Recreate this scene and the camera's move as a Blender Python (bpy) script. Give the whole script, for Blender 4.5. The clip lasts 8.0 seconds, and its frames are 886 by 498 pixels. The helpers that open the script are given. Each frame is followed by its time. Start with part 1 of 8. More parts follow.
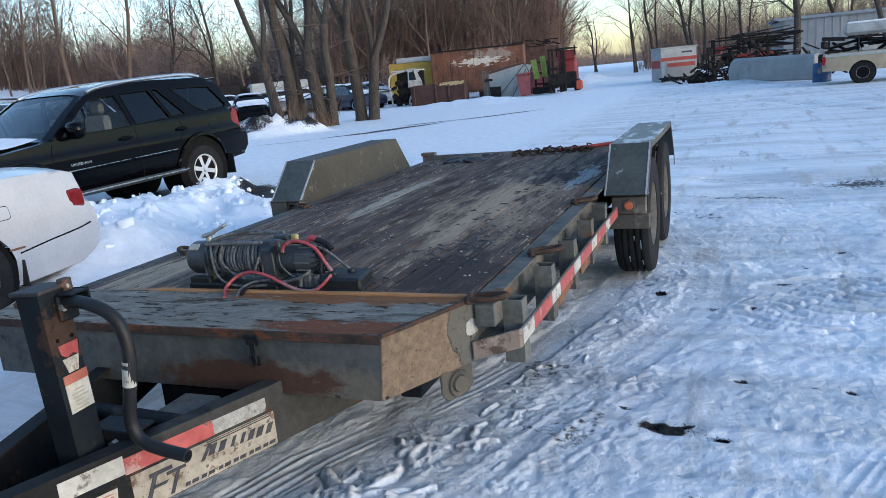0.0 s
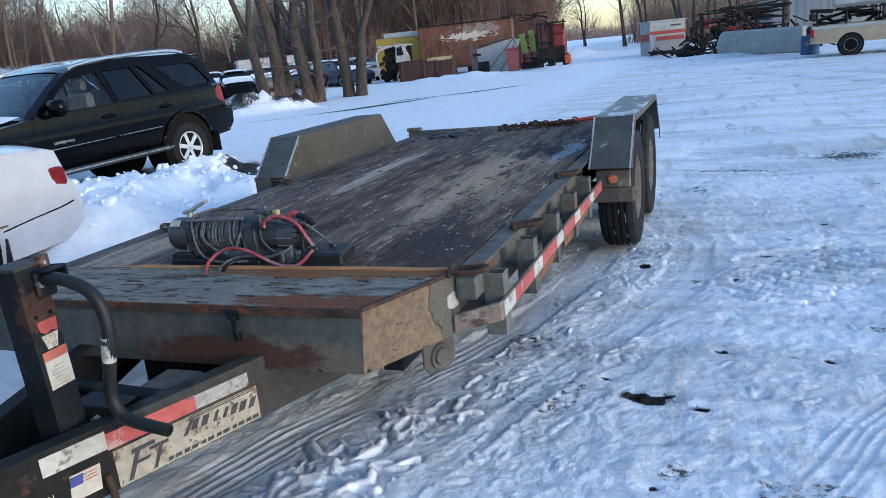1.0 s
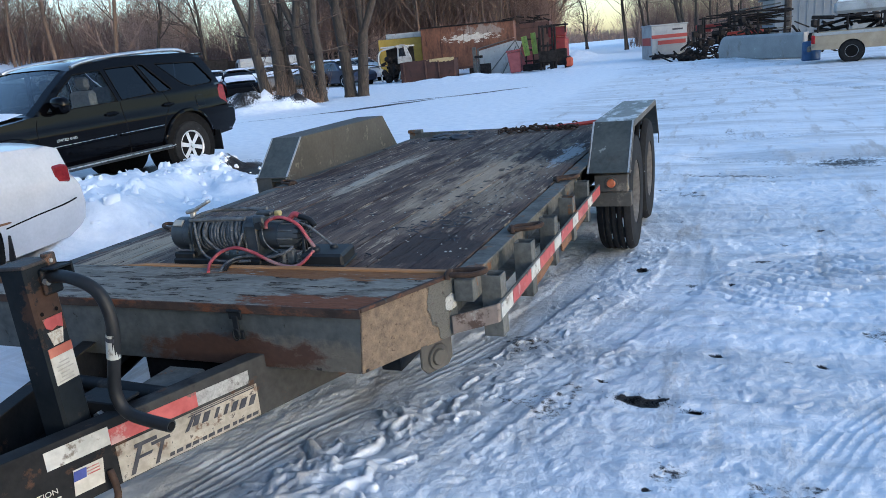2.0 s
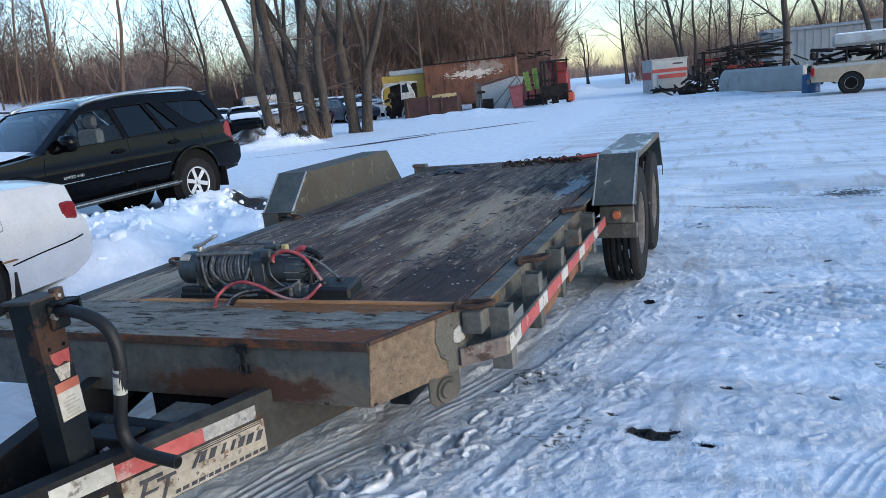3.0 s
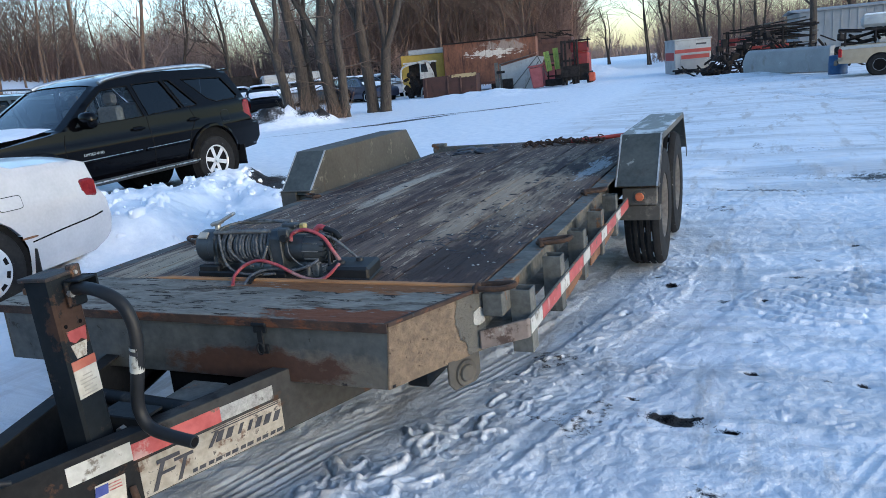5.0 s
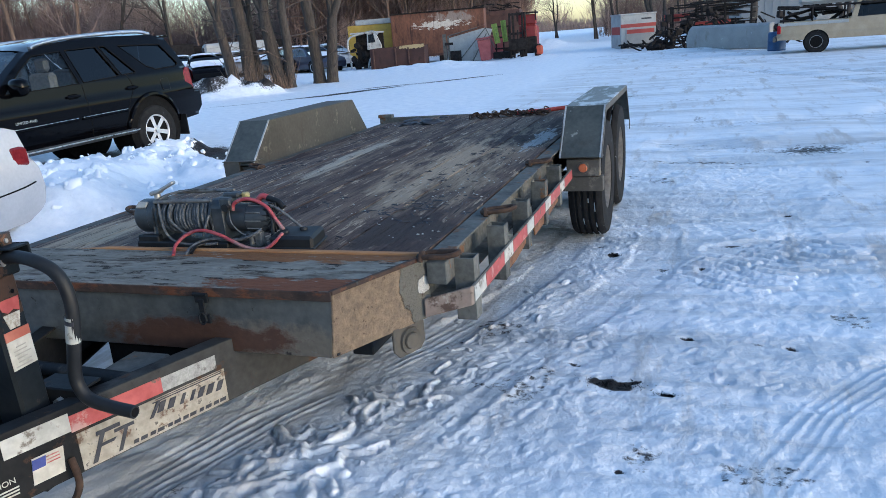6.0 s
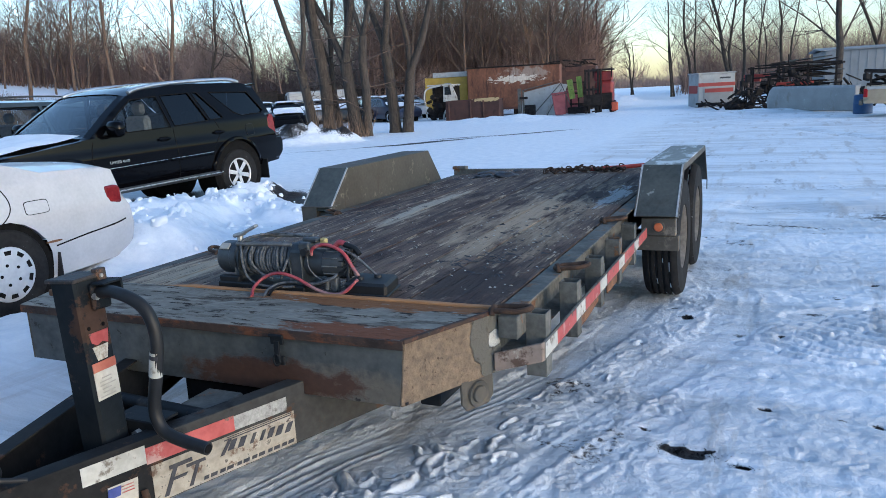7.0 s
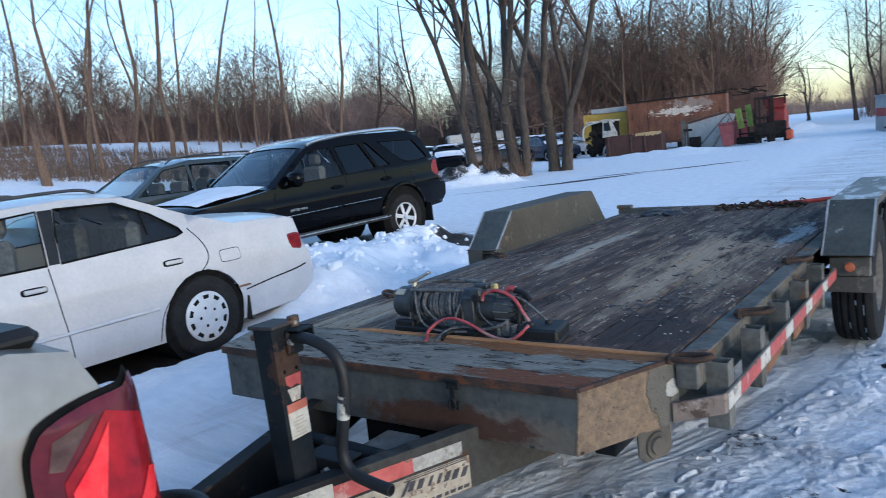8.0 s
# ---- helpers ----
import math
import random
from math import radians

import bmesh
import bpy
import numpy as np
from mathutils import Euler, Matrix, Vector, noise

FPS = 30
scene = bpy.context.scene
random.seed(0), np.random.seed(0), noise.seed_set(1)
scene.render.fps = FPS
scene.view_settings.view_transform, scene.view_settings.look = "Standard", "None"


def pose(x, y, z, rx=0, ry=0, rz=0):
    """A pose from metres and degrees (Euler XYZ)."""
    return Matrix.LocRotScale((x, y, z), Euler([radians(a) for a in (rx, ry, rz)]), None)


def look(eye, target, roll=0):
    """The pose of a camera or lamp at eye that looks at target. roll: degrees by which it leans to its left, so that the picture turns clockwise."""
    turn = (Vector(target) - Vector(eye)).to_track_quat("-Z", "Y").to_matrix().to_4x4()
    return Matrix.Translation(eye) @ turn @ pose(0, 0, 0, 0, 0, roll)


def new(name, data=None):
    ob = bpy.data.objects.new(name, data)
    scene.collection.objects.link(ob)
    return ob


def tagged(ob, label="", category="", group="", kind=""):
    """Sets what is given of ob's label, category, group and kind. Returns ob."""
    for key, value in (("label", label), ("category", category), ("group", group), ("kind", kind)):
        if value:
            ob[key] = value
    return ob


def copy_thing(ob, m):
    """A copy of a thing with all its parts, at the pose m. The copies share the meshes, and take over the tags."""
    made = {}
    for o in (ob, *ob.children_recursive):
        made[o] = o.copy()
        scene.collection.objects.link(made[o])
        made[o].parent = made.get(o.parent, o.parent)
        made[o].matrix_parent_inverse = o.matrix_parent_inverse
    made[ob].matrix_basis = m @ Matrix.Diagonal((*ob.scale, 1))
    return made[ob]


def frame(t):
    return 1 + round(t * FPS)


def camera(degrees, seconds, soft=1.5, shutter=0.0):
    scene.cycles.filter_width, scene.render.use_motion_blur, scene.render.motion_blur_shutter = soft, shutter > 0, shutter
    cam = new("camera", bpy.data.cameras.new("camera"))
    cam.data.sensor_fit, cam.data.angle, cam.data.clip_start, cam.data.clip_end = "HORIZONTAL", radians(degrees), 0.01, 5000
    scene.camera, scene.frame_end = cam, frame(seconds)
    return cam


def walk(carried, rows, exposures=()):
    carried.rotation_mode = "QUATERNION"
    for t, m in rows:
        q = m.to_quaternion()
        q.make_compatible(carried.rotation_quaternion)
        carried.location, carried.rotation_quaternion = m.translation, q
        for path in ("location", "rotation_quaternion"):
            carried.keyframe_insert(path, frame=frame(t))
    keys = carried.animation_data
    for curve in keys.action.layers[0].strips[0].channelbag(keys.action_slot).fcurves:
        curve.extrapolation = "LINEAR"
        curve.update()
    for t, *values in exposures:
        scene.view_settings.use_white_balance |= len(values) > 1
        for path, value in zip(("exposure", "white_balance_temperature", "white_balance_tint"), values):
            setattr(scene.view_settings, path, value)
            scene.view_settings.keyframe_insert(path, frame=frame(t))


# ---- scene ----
EXPOSURE = 1.25
cam = camera(61.4, 8.0, 0.8, 0.15)
# seconds, eye, target and roll, over the trailer's deck; DECK lifts them to the ground
DECK = 0.616
PATH = [
    (0, (1.815, -1.879, 0.766), (1.070, -0.079, 0.314), -5.5),
    (0.5, (1.836, -1.856, 0.759), (1.091, -0.065, 0.272), -6.2),
    (1, (1.846, -1.873, 0.754), (1.125, -0.080, 0.239), -5.9),
    (1.2, (1.848, -1.878, 0.75), (1.141, -0.082, 0.226), -5.6),
    (2.3, (1.867, -1.914, 0.774), (1.141, -0.117, 0.282), -5.1),
    (2.5, (1.865, -1.914, 0.763), (1.138, -0.108, 0.307), -5.2),
    (3, (1.852, -1.911, 0.763), (1.122, -0.098, 0.340), -5.7),
    (3.5, (1.825, -1.906, 0.763), (1.054, -0.110, 0.339), -5.7),
    (4, (1.810, -1.882, 0.758), (1.009, -0.104, 0.315), -6.0),
    (4.2, (1.811, -1.884, 0.757), (1.005, -0.109, 0.31), -6.2),
    (5.3, (1.837, -1.867, 0.745), (1.098, -0.074, 0.254), -4.7),
    (5.5, (1.846, -1.886, 0.740), (1.147, -0.083, 0.229), -4.5),
    (6, (1.841, -1.879, 0.738), (1.197, -0.067, 0.189), -4.6),
    (6.5, (1.817, -1.889, 0.753), (1.073, -0.100, 0.257), -4.2),
    (7, (1.823, -1.897, 0.752), (1.010, -0.116, 0.344), -3.1),
    (7.5, (1.851, -1.893, 0.766), (0.954, -0.140, 0.418), -4.3),
    (7.7, (1.833, -1.9, 0.77), (0.826, -0.202, 0.453), -5.1),
    (8, (1.802, -1.940, 0.790), (0.621, -0.350, 0.515), -5.8),
]
walk(cam, [(t, Matrix.Translation((0, 0, DECK)) @ look(eye, target, roll)) for t, eye, target, roll in PATH],
     [(0.0, EXPOSURE * 0.97, 5540, 11), (1.0, EXPOSURE, 5380, 11), (3.5, EXPOSURE * 0.98, 5390, 11), (5.3, EXPOSURE * 1.01, 5370, 10), (6.5, EXPOSURE * 1.02, 5420, 11), (7.2, EXPOSURE * 0.97, 5400, 11), (8.0, EXPOSURE * 0.89, 5260, 11)])

# ---- light: the clear sky just after sunset, the glow low over the yard ----
SUN_EL, SUN_AZ = 10.5, 106.0   # degrees; azimuth clockwise from +y
world = bpy.data.worlds.new("dusk")
scene.world = world
world.use_nodes = True
wn = world.node_tree.nodes
sky = wn.new("ShaderNodeTexSky")
sky.sky_type, sky.sun_disc = "NISHITA", False
sky.sun_elevation, sky.sun_rotation = radians(SUN_EL), radians(SUN_AZ)
sky.air_density, sky.dust_density, sky.ozone_density = 1.0, 0.9, 1.3
world.node_tree.links.new(sky.outputs[0], wn["Background"].inputs[0])
wn["Background"].inputs[1].default_value = 0.15
sun = new("sun", bpy.data.lights.new("sun", "SUN"))
sun.data.energy, sun.data.angle, sun.data.color = 0.5, radians(35), (1.0, 0.84, 0.68)
a = radians(SUN_AZ)
sun.matrix_world = look((0, 0, 0), (-math.sin(a) * math.cos(radians(SUN_EL)), -math.cos(a) * math.cos(radians(SUN_EL)), -math.sin(radians(SUN_EL))))

# ---- helpers ----
def mat(name, c1, c2, scale=6.0, rough=0.6, metal=0.0, bump=0.15, c3=None, spots=0.62, fine=40.0, stretch=(1, 1, 1), coat=0.0, vary=0.0, rough2=None, layers=(), spec=0.5):
    """A surface of two colours mixed by coarse and fine noise, with patches of a third, grain relief and uneven gloss."""
    m = bpy.data.materials.new(name)
    m.use_nodes = True
    nt = m.node_tree
    n, ln = nt.nodes, nt.links
    b = n["Principled BSDF"]
    tc = n.new("ShaderNodeTexCoord")
    mp = n.new("ShaderNodeMapping")
    mp.inputs["Scale"].default_value = stretch
    ln.new(tc.outputs["Object"], mp.inputs[0])
    big = n.new("ShaderNodeTexNoise")
    big.inputs["Scale"].default_value, big.inputs["Detail"].default_value, big.inputs["Roughness"].default_value = scale, 6, 0.62
    small = n.new("ShaderNodeTexNoise")
    small.inputs["Scale"].default_value, small.inputs["Detail"].default_value = fine, 4
    ln.new(mp.outputs[0], big.inputs["Vector"])
    ln.new(mp.outputs[0], small.inputs["Vector"])
    add = n.new("ShaderNodeMath")
    add.operation = "MULTIPLY_ADD"
    add.inputs[1].default_value = 0.45
    ln.new(small.outputs["Fac"], add.inputs[0])
    half = n.new("ShaderNodeMath")
    half.operation = "MULTIPLY_ADD"
    half.inputs[1].default_value, half.inputs[2].default_value = 1.1, -0.27
    ln.new(big.outputs["Fac"], half.inputs[0])
    ln.new(half.outputs[0], add.inputs[2])
    ramp = n.new("ShaderNodeValToRGB")
    ramp.color_ramp.elements[0].position, ramp.color_ramp.elements[1].position = 0.3, 0.72
    ramp.color_ramp.elements[0].color, ramp.color_ramp.elements[1].color = (*c1, 1), (*c2, 1)
    ln.new(add.outputs[0], ramp.inputs[0])
    out = ramp.outputs[0]
    if c3:
        big2 = n.new("ShaderNodeTexNoise")
        big2.inputs["Scale"].default_value, big2.inputs["Detail"].default_value, big2.inputs["Roughness"].default_value = scale * 0.45, 8, 0.7
        ln.new(mp.outputs[0], big2.inputs["Vector"])
        r2 = n.new("ShaderNodeValToRGB")
        r2.color_ramp.elements[0].position, r2.color_ramp.elements[1].position = spots - 0.03, spots + 0.04
        ln.new(big2.outputs["Fac"], r2.inputs[0])
        mx = n.new("ShaderNodeMix")
        mx.data_type = "RGBA"
        ln.new(r2.outputs[0], mx.inputs["Factor"])
        ln.new(out, mx.inputs["A"])
        mx.inputs["B"].default_value = (*c3, 1)
        out = mx.outputs["Result"]
    height = add.outputs[0]
    for colour, freq, lo, soft, at, size, wide, lift in layers:
        # a coat, stain or flake with a ragged edge: everywhere, or about a place
        lm = n.new("ShaderNodeMapping")
        lm.inputs["Scale"].default_value = wide
        ln.new(tc.outputs["Object"], lm.inputs[0])
        t = n.new("ShaderNodeTexNoise")
        t.inputs["Scale"].default_value, t.inputs["Detail"].default_value, t.inputs["Roughness"].default_value = freq, 9, 0.68
        ln.new(lm.outputs[0], t.inputs["Vector"])
        val = t.outputs["Fac"]
        if at:
            pm = n.new("ShaderNodeVectorMath")
            pm.operation = "SUBTRACT"
            pm.inputs[1].default_value = at
            ln.new(tc.outputs["Object"], pm.inputs[0])
            pd = n.new("ShaderNodeVectorMath")
            pd.operation = "DIVIDE"
            pd.inputs[1].default_value = size
            ln.new(pm.outputs[0], pd.inputs[0])
            pl = n.new("ShaderNodeVectorMath")
            pl.operation = "LENGTH"
            ln.new(pd.outputs[0], pl.inputs[0])
            pv = n.new("ShaderNodeMath")
            pv.operation = "MULTIPLY_ADD"
            pv.inputs[1].default_value = -0.5
            ln.new(pl.outputs["Value"], pv.inputs[0])
            ln.new(val, pv.inputs[2])
            half2 = n.new("ShaderNodeMath")
            half2.inputs[1].default_value = 0.5
            ln.new(pv.outputs[0], half2.inputs[0])
            val = half2.outputs[0]
        mk = n.new("ShaderNodeMapRange")
        mk.inputs["From Min"].default_value, mk.inputs["From Max"].default_value = lo, lo + soft
        ln.new(val, mk.inputs["Value"])
        mx = n.new("ShaderNodeMix")
        mx.data_type = "RGBA"
        ln.new(mk.outputs[0], mx.inputs["Factor"])
        ln.new(out, mx.inputs["A"])
        mx.inputs["B"].default_value = (*colour, 1)
        if len(colour) > 2:
            tone = n.new("ShaderNodeMix")
            tone.data_type, tone.blend_type = "RGBA", "MULTIPLY"
            tone.inputs["Factor"].default_value = 0.7
            tone.inputs["A"].default_value = (*colour, 1)
            gr = n.new("ShaderNodeMapRange")
            gr.inputs["To Min"].default_value, gr.inputs["To Max"].default_value = 0.4, 1.6
            ln.new(small.outputs["Fac"], gr.inputs["Value"])
            ln.new(gr.outputs[0], tone.inputs["B"])
            ln.new(tone.outputs["Result"], mx.inputs["B"])
        out = mx.outputs["Result"]
        if lift:
            up = n.new("ShaderNodeMath")
            up.operation = "MULTIPLY_ADD"
            up.inputs[1].default_value = lift
            ln.new(mk.outputs[0], up.inputs[0])
            ln.new(height, up.inputs[2])
            height = up.outputs[0]
    if vary:
        oi = n.new("ShaderNodeObjectInfo")
        hsv = n.new("ShaderNodeHueSaturation")
        mr = n.new("ShaderNodeMapRange")
        mr.inputs["To Min"].default_value, mr.inputs["To Max"].default_value = 1 - vary, 1 + vary
        ln.new(oi.outputs["Random"], mr.inputs["Value"])
        ln.new(mr.outputs[0], hsv.inputs["Value"])
        ln.new(out, hsv.inputs["Color"])
        out = hsv.outputs[0]
    ln.new(out, b.inputs["Base Color"])
    b.inputs["Metallic"].default_value = metal
    b.inputs["Specular IOR Level"].default_value = spec
    b.inputs["Coat Weight"].default_value = coat
    b.inputs["Coat Roughness"].default_value = 0.08
    rr = n.new("ShaderNodeMapRange")
    rr.inputs["To Min"].default_value, rr.inputs["To Max"].default_value = rough, rough2 if rough2 is not None else min(1, rough + 0.2)
    ln.new(big.outputs["Fac"], rr.inputs["Value"])
    ln.new(rr.outputs[0], b.inputs["Roughness"])
    if bump:
        bp = n.new("ShaderNodeBump")
        bp.inputs["Strength"].default_value, bp.inputs["Distance"].default_value = bump, 0.01
        ln.new(height, bp.inputs["Height"])
        ln.new(bp.outputs[0], b.inputs["Normal"])
    return m


def glass_mat(name, tint, gloss_rough=0.02, ior=1.5):
    m = bpy.data.materials.new(name)
    m.use_nodes = True
    n, ln = m.node_tree.nodes, m.node_tree.links
    n.remove(n["Principled BSDF"])
    tr, gl, fr, mx = n.new("ShaderNodeBsdfTransparent"), n.new("ShaderNodeBsdfGlossy"), n.new("ShaderNodeFresnel"), n.new("ShaderNodeMixShader")
    tr.inputs[0].default_value = (*tint, 1)
    gl.inputs["Roughness"].default_value = gloss_rough
    fr.inputs[0].default_value = ior
    ln.new(fr.outputs[0], mx.inputs[0])
    ln.new(tr.outputs[0], mx.inputs[1])
    ln.new(gl.outputs[0], mx.inputs[2])
    ln.new(mx.outputs[0], n["Material Output"].inputs[0])
    return m


def part(name, bm, material, parent=None, label="", smooth=False):
    """One mesh object out of a bmesh or of (vertices, faces), under its thing."""
    me = bpy.data.meshes.new(name)
    if isinstance(bm, tuple):
        me.from_pydata(bm[0], [], bm[1])
        me.update()
    else:
        bmesh.ops.recalc_face_normals(bm, faces=bm.faces)
        bm.to_mesh(me)
        bm.free()
    if smooth:
        me.polygons.foreach_set("use_smooth", [True] * len(me.polygons))
        if smooth is not True:
            me.set_sharp_from_angle(angle=radians(smooth))
    me.materials.append(material)
    ob = new(name, me)
    if parent:
        ob.parent = parent
    if label:
        ob["label"] = label
    return ob


def thing(name, at=(0, 0, 0), turn=0.0, label="", category="", group="", kind="", tip=(0, 0)):
    ob = new(name)
    ob.empty_display_size = 0.1
    ob.matrix_basis = pose(*at, tip[0], tip[1], turn)
    return tagged(ob, label, category, group, kind)


def bevelled(bm, edges, width, seg=1):
    if width:
        bmesh.ops.bevel(bm, geom=list(edges), offset=width, segments=seg, affect="EDGES", profile=0.6)


def box(bm, c, s, bevel=0.0, m=None, seg=1):
    """A block of size s about c, its edges eased, turned by m."""
    t = bmesh.new()
    bmesh.ops.create_cube(t, size=1, matrix=Matrix.Diagonal((*s, 1)))
    bevelled(t, t.edges, bevel, seg)
    t.transform(Matrix.Translation(c) @ (m or Matrix.Identity(4)))
    merge(bm, t)


def merge(bm, other):
    me = bpy.data.meshes.new("tmp")
    other.to_mesh(me)
    other.free()
    bm.from_mesh(me)
    bpy.data.meshes.remove(me)


def boxes(*rows, bevel=0.0):
    bm = bmesh.new()
    for c, s in rows:
        box(bm, c, s, bevel)
    return bm


def rod(bm, p, q, r, r2=None, n=10, caps=True):
    p, q = Vector(p), Vector(q)
    d = q - p
    m = Matrix.Translation((p + q) / 2) @ d.to_track_quat("Z", "Y").to_matrix().to_4x4()
    bmesh.ops.create_cone(bm, cap_ends=caps, segments=n, radius1=r, radius2=r if r2 is None else r2, depth=d.length, matrix=m)


def pipe(bm, pts, r, n=8, closed=False):
    """A round bar bent along pts."""
    pts = [Vector(p) for p in pts]
    k = len(pts)
    rings, side = [], None
    for i, p in enumerate(pts):
        a, b = (pts[i - 1], pts[(i + 1) % k]) if closed else (pts[max(i - 1, 0)], pts[min(i + 1, k - 1)])
        d = (b - a).normalized()
        if side is None:
            side = d.orthogonal().normalized()
        side = (side - d * side.dot(d)).normalized()
        up = d.cross(side)
        rings.append([bm.verts.new(p + r * (side * math.cos(2 * math.pi * j / n) + up * math.sin(2 * math.pi * j / n))) for j in range(n)])
    for i in range(k if closed else k - 1):
        a, b = rings[i], rings[(i + 1) % k]
        for j in range(n):
            bm.faces.new((a[j], a[(j + 1) % n], b[(j + 1) % n], b[j]))
    if not closed:
        bm.faces.new(rings[0][::-1])
        bm.faces.new(rings[-1])


def curve(pts, n=6):
    """A smooth line through pts."""
    pts = [Vector(p) for p in pts]
    out = []
    for i in range(len(pts) - 1):
        p0, p1, p2, p3 = pts[max(i - 1, 0)], pts[i], pts[i + 1], pts[min(i + 2, len(pts) - 1)]
        for j in range(n):
            t = j / n
            out.append(0.5 * (2 * p1 + (p2 - p0) * t + (2 * p0 - 5 * p1 + 4 * p2 - p3) * t * t + (3 * p1 - p0 - 3 * p2 + p3) * t ** 3))
    return out + [pts[-1]]


def prism(bm, poly, a, b, axis="x", bevel=0.0):
    """A slab with the outline poly (two coordinates), from a to b along an axis."""
    put = {"x": lambda u, v, w: (w, u, v), "y": lambda u, v, w: (u, w, v), "z": lambda u, v, w: (u, v, w)}[axis]
    t = bmesh.new()
    lo, hi = [t.verts.new(put(u, v, a)) for u, v in poly], [t.verts.new(put(u, v, b)) for u, v in poly]
    t.faces.new(lo[::-1])
    t.faces.new(hi)
    for i in range(len(poly)):
        j = (i + 1) % len(poly)
        t.faces.new((lo[i], lo[j], hi[j], hi[i]))
    bevelled(t, t.edges, bevel)
    merge(bm, t)


def lathe(bm, prof, c, axis="x", n=32, caps=True):
    """prof: (radius, along) pairs turned about an axis through c."""
    rows = []
    for r, w in prof:
        ring = []
        for i in range(n):
            a = 2 * math.pi * i / n
            u, v = r * math.cos(a), r * math.sin(a)
            ring.append(bm.verts.new(Vector(c) + Vector({"x": (w, u, v), "y": (u, w, v), "z": (u, v, w)}[axis])))
        rows.append(ring)
    for p, q in zip(rows, rows[1:]):
        for i in range(n):
            bm.faces.new((p[i], p[(i + 1) % n], q[(i + 1) % n], q[i]))
    if caps and prof[0][0] > 1e-4:
        bm.faces.new(rows[0])
    if caps and prof[-1][0] > 1e-4:
        bm.faces.new(rows[-1][::-1])


def fbm(x, y, scale, octaves=4, seed=0):
    """Smooth value noise on arrays, about -1 to 1."""
    total, amp, norm = np.zeros_like(x), 1.0, 0.0
    for o in range(octaves):
        u, v = x * scale * 2 ** o + 17.3 * o + seed * 7.1, y * scale * 2 ** o - 9.7 * o + seed * 3.3
        i, j = np.floor(u), np.floor(v)
        f, g = u - i, v - j
        f, g = f * f * (3 - 2 * f), g * g * (3 - 2 * g)

        def cell(a, b):
            s = np.sin(a * 127.1 + b * 311.7 + seed * 13.7) * 43758.5453
            return s - np.floor(s)
        total += amp * ((cell(i, j) * (1 - f) + cell(i + 1, j) * f) * (1 - g) + (cell(i, j + 1) * (1 - f) + cell(i + 1, j + 1) * f) * g)
        norm += amp
        amp *= 0.5
    return 2 * total / norm - 1


def near_line(x, y, pts):
    """Distance to a line of points, signed side and length along it."""
    best = np.full(x.shape, 1e9)
    side, along, run = np.zeros_like(x), np.zeros_like(x), 0.0
    for (ax, ay), (bx, by) in zip(pts, pts[1:]):
        dx, dy = bx - ax, by - ay
        ln = math.hypot(dx, dy)
        t = np.clip(((x - ax) * dx + (y - ay) * dy) / ln ** 2, 0, 1)
        d = np.hypot(x - ax - t * dx, y - ay - t * dy)
        m = d < best
        best = np.where(m, d, best)
        side = np.where(m, ((x - ax) * dy - (y - ay) * dx) / ln, side)
        along = np.where(m, run + t * ln, along)
        run += ln
    return best, side, along

# ---- materials ----
ONE = (1, 1, 1)
M_steel = mat("weathered_grey_steel", (0.062, 0.063, 0.057), (0.148, 0.148, 0.134), 5, 0.7, 0.0, 0.4, spec=0.25, layers=[((0.16, 0.085, 0.045), 7, 0.58, 0.05, None, None, ONE, 0.5), ((0.04, 0.032, 0.026), 4, 0.6, 0.06, None, None, ONE, 0.3)])
M_dark_steel = mat("dark_painted_steel", (0.007, 0.009, 0.011), (0.02, 0.022, 0.024), 7, 0.5, 0.0, 0.2, spec=0.14, layers=[((0.07, 0.04, 0.025), 9, 0.6, 0.06, None, None, ONE, 0.4), ((0.05, 0.045, 0.038), 5, 0.58, 0.1, None, None, ONE, 0.2)])
# near-black that paints shade in gaps and hollows; dead grass wears it too
M_pit = mat("matt_black_shade_and_grass", (0.004, 0.004, 0.005), (0.012, 0.012, 0.012), 9, 0.9, 0, 0.2, spec=0.1)
M_jack = mat("chipped_black_jack_paint", (0.006, 0.009, 0.012), (0.014, 0.018, 0.022), 7, 0.5, 0.0, 0.2, spec=0.16, layers=[((0.05, 0.03, 0.021), 34, 0.66, 0.08, (0.11, -0.5, 0.8), (0.05, 0.1, 0.14), ONE, 0.5), ((0.05, 0.04, 0.034), 9, 0.63, 0.06, None, None, ONE, 0.3)])
M_lip = mat("rust_blistered_lip", (0.025, 0.019, 0.016), (0.07, 0.045, 0.034), 9, 0.75, 0.0, 0.5, spec=0.3, layers=[((0.13, 0.052, 0.025), 9, 0.53, 0.06, None, None, (0.4, 1, 1), 0.6), ((0.05, 0.06, 0.065), 5, 0.56, 0.04, None, None, (0.3, 1, 1), 0.8)])
M_box_front = mat("rusting_grey_box_front", (0.04, 0.045, 0.045), (0.105, 0.112, 0.106), 6, 0.55, 0.1, 0.3, layers=[((0.125, 0.11, 0.085), 5, 0.55, 0.14, (0.6, 0, 0.45), (0.35, 1, 0.09), ONE, 0.3), ((0.062, 0.03, 0.018), 7, 0.53, 0.11, (0.3, 0, 0.465), (0.4, 1, 0.085), (1, 1, 1.6), 0.9), ((0.02, 0.017, 0.015), 13, 0.61, 0.03, None, None, ONE, -0.6), ((0.12, 0.13, 0.135), 8, 0.66, 0.03, None, None, ONE, 0.5)])
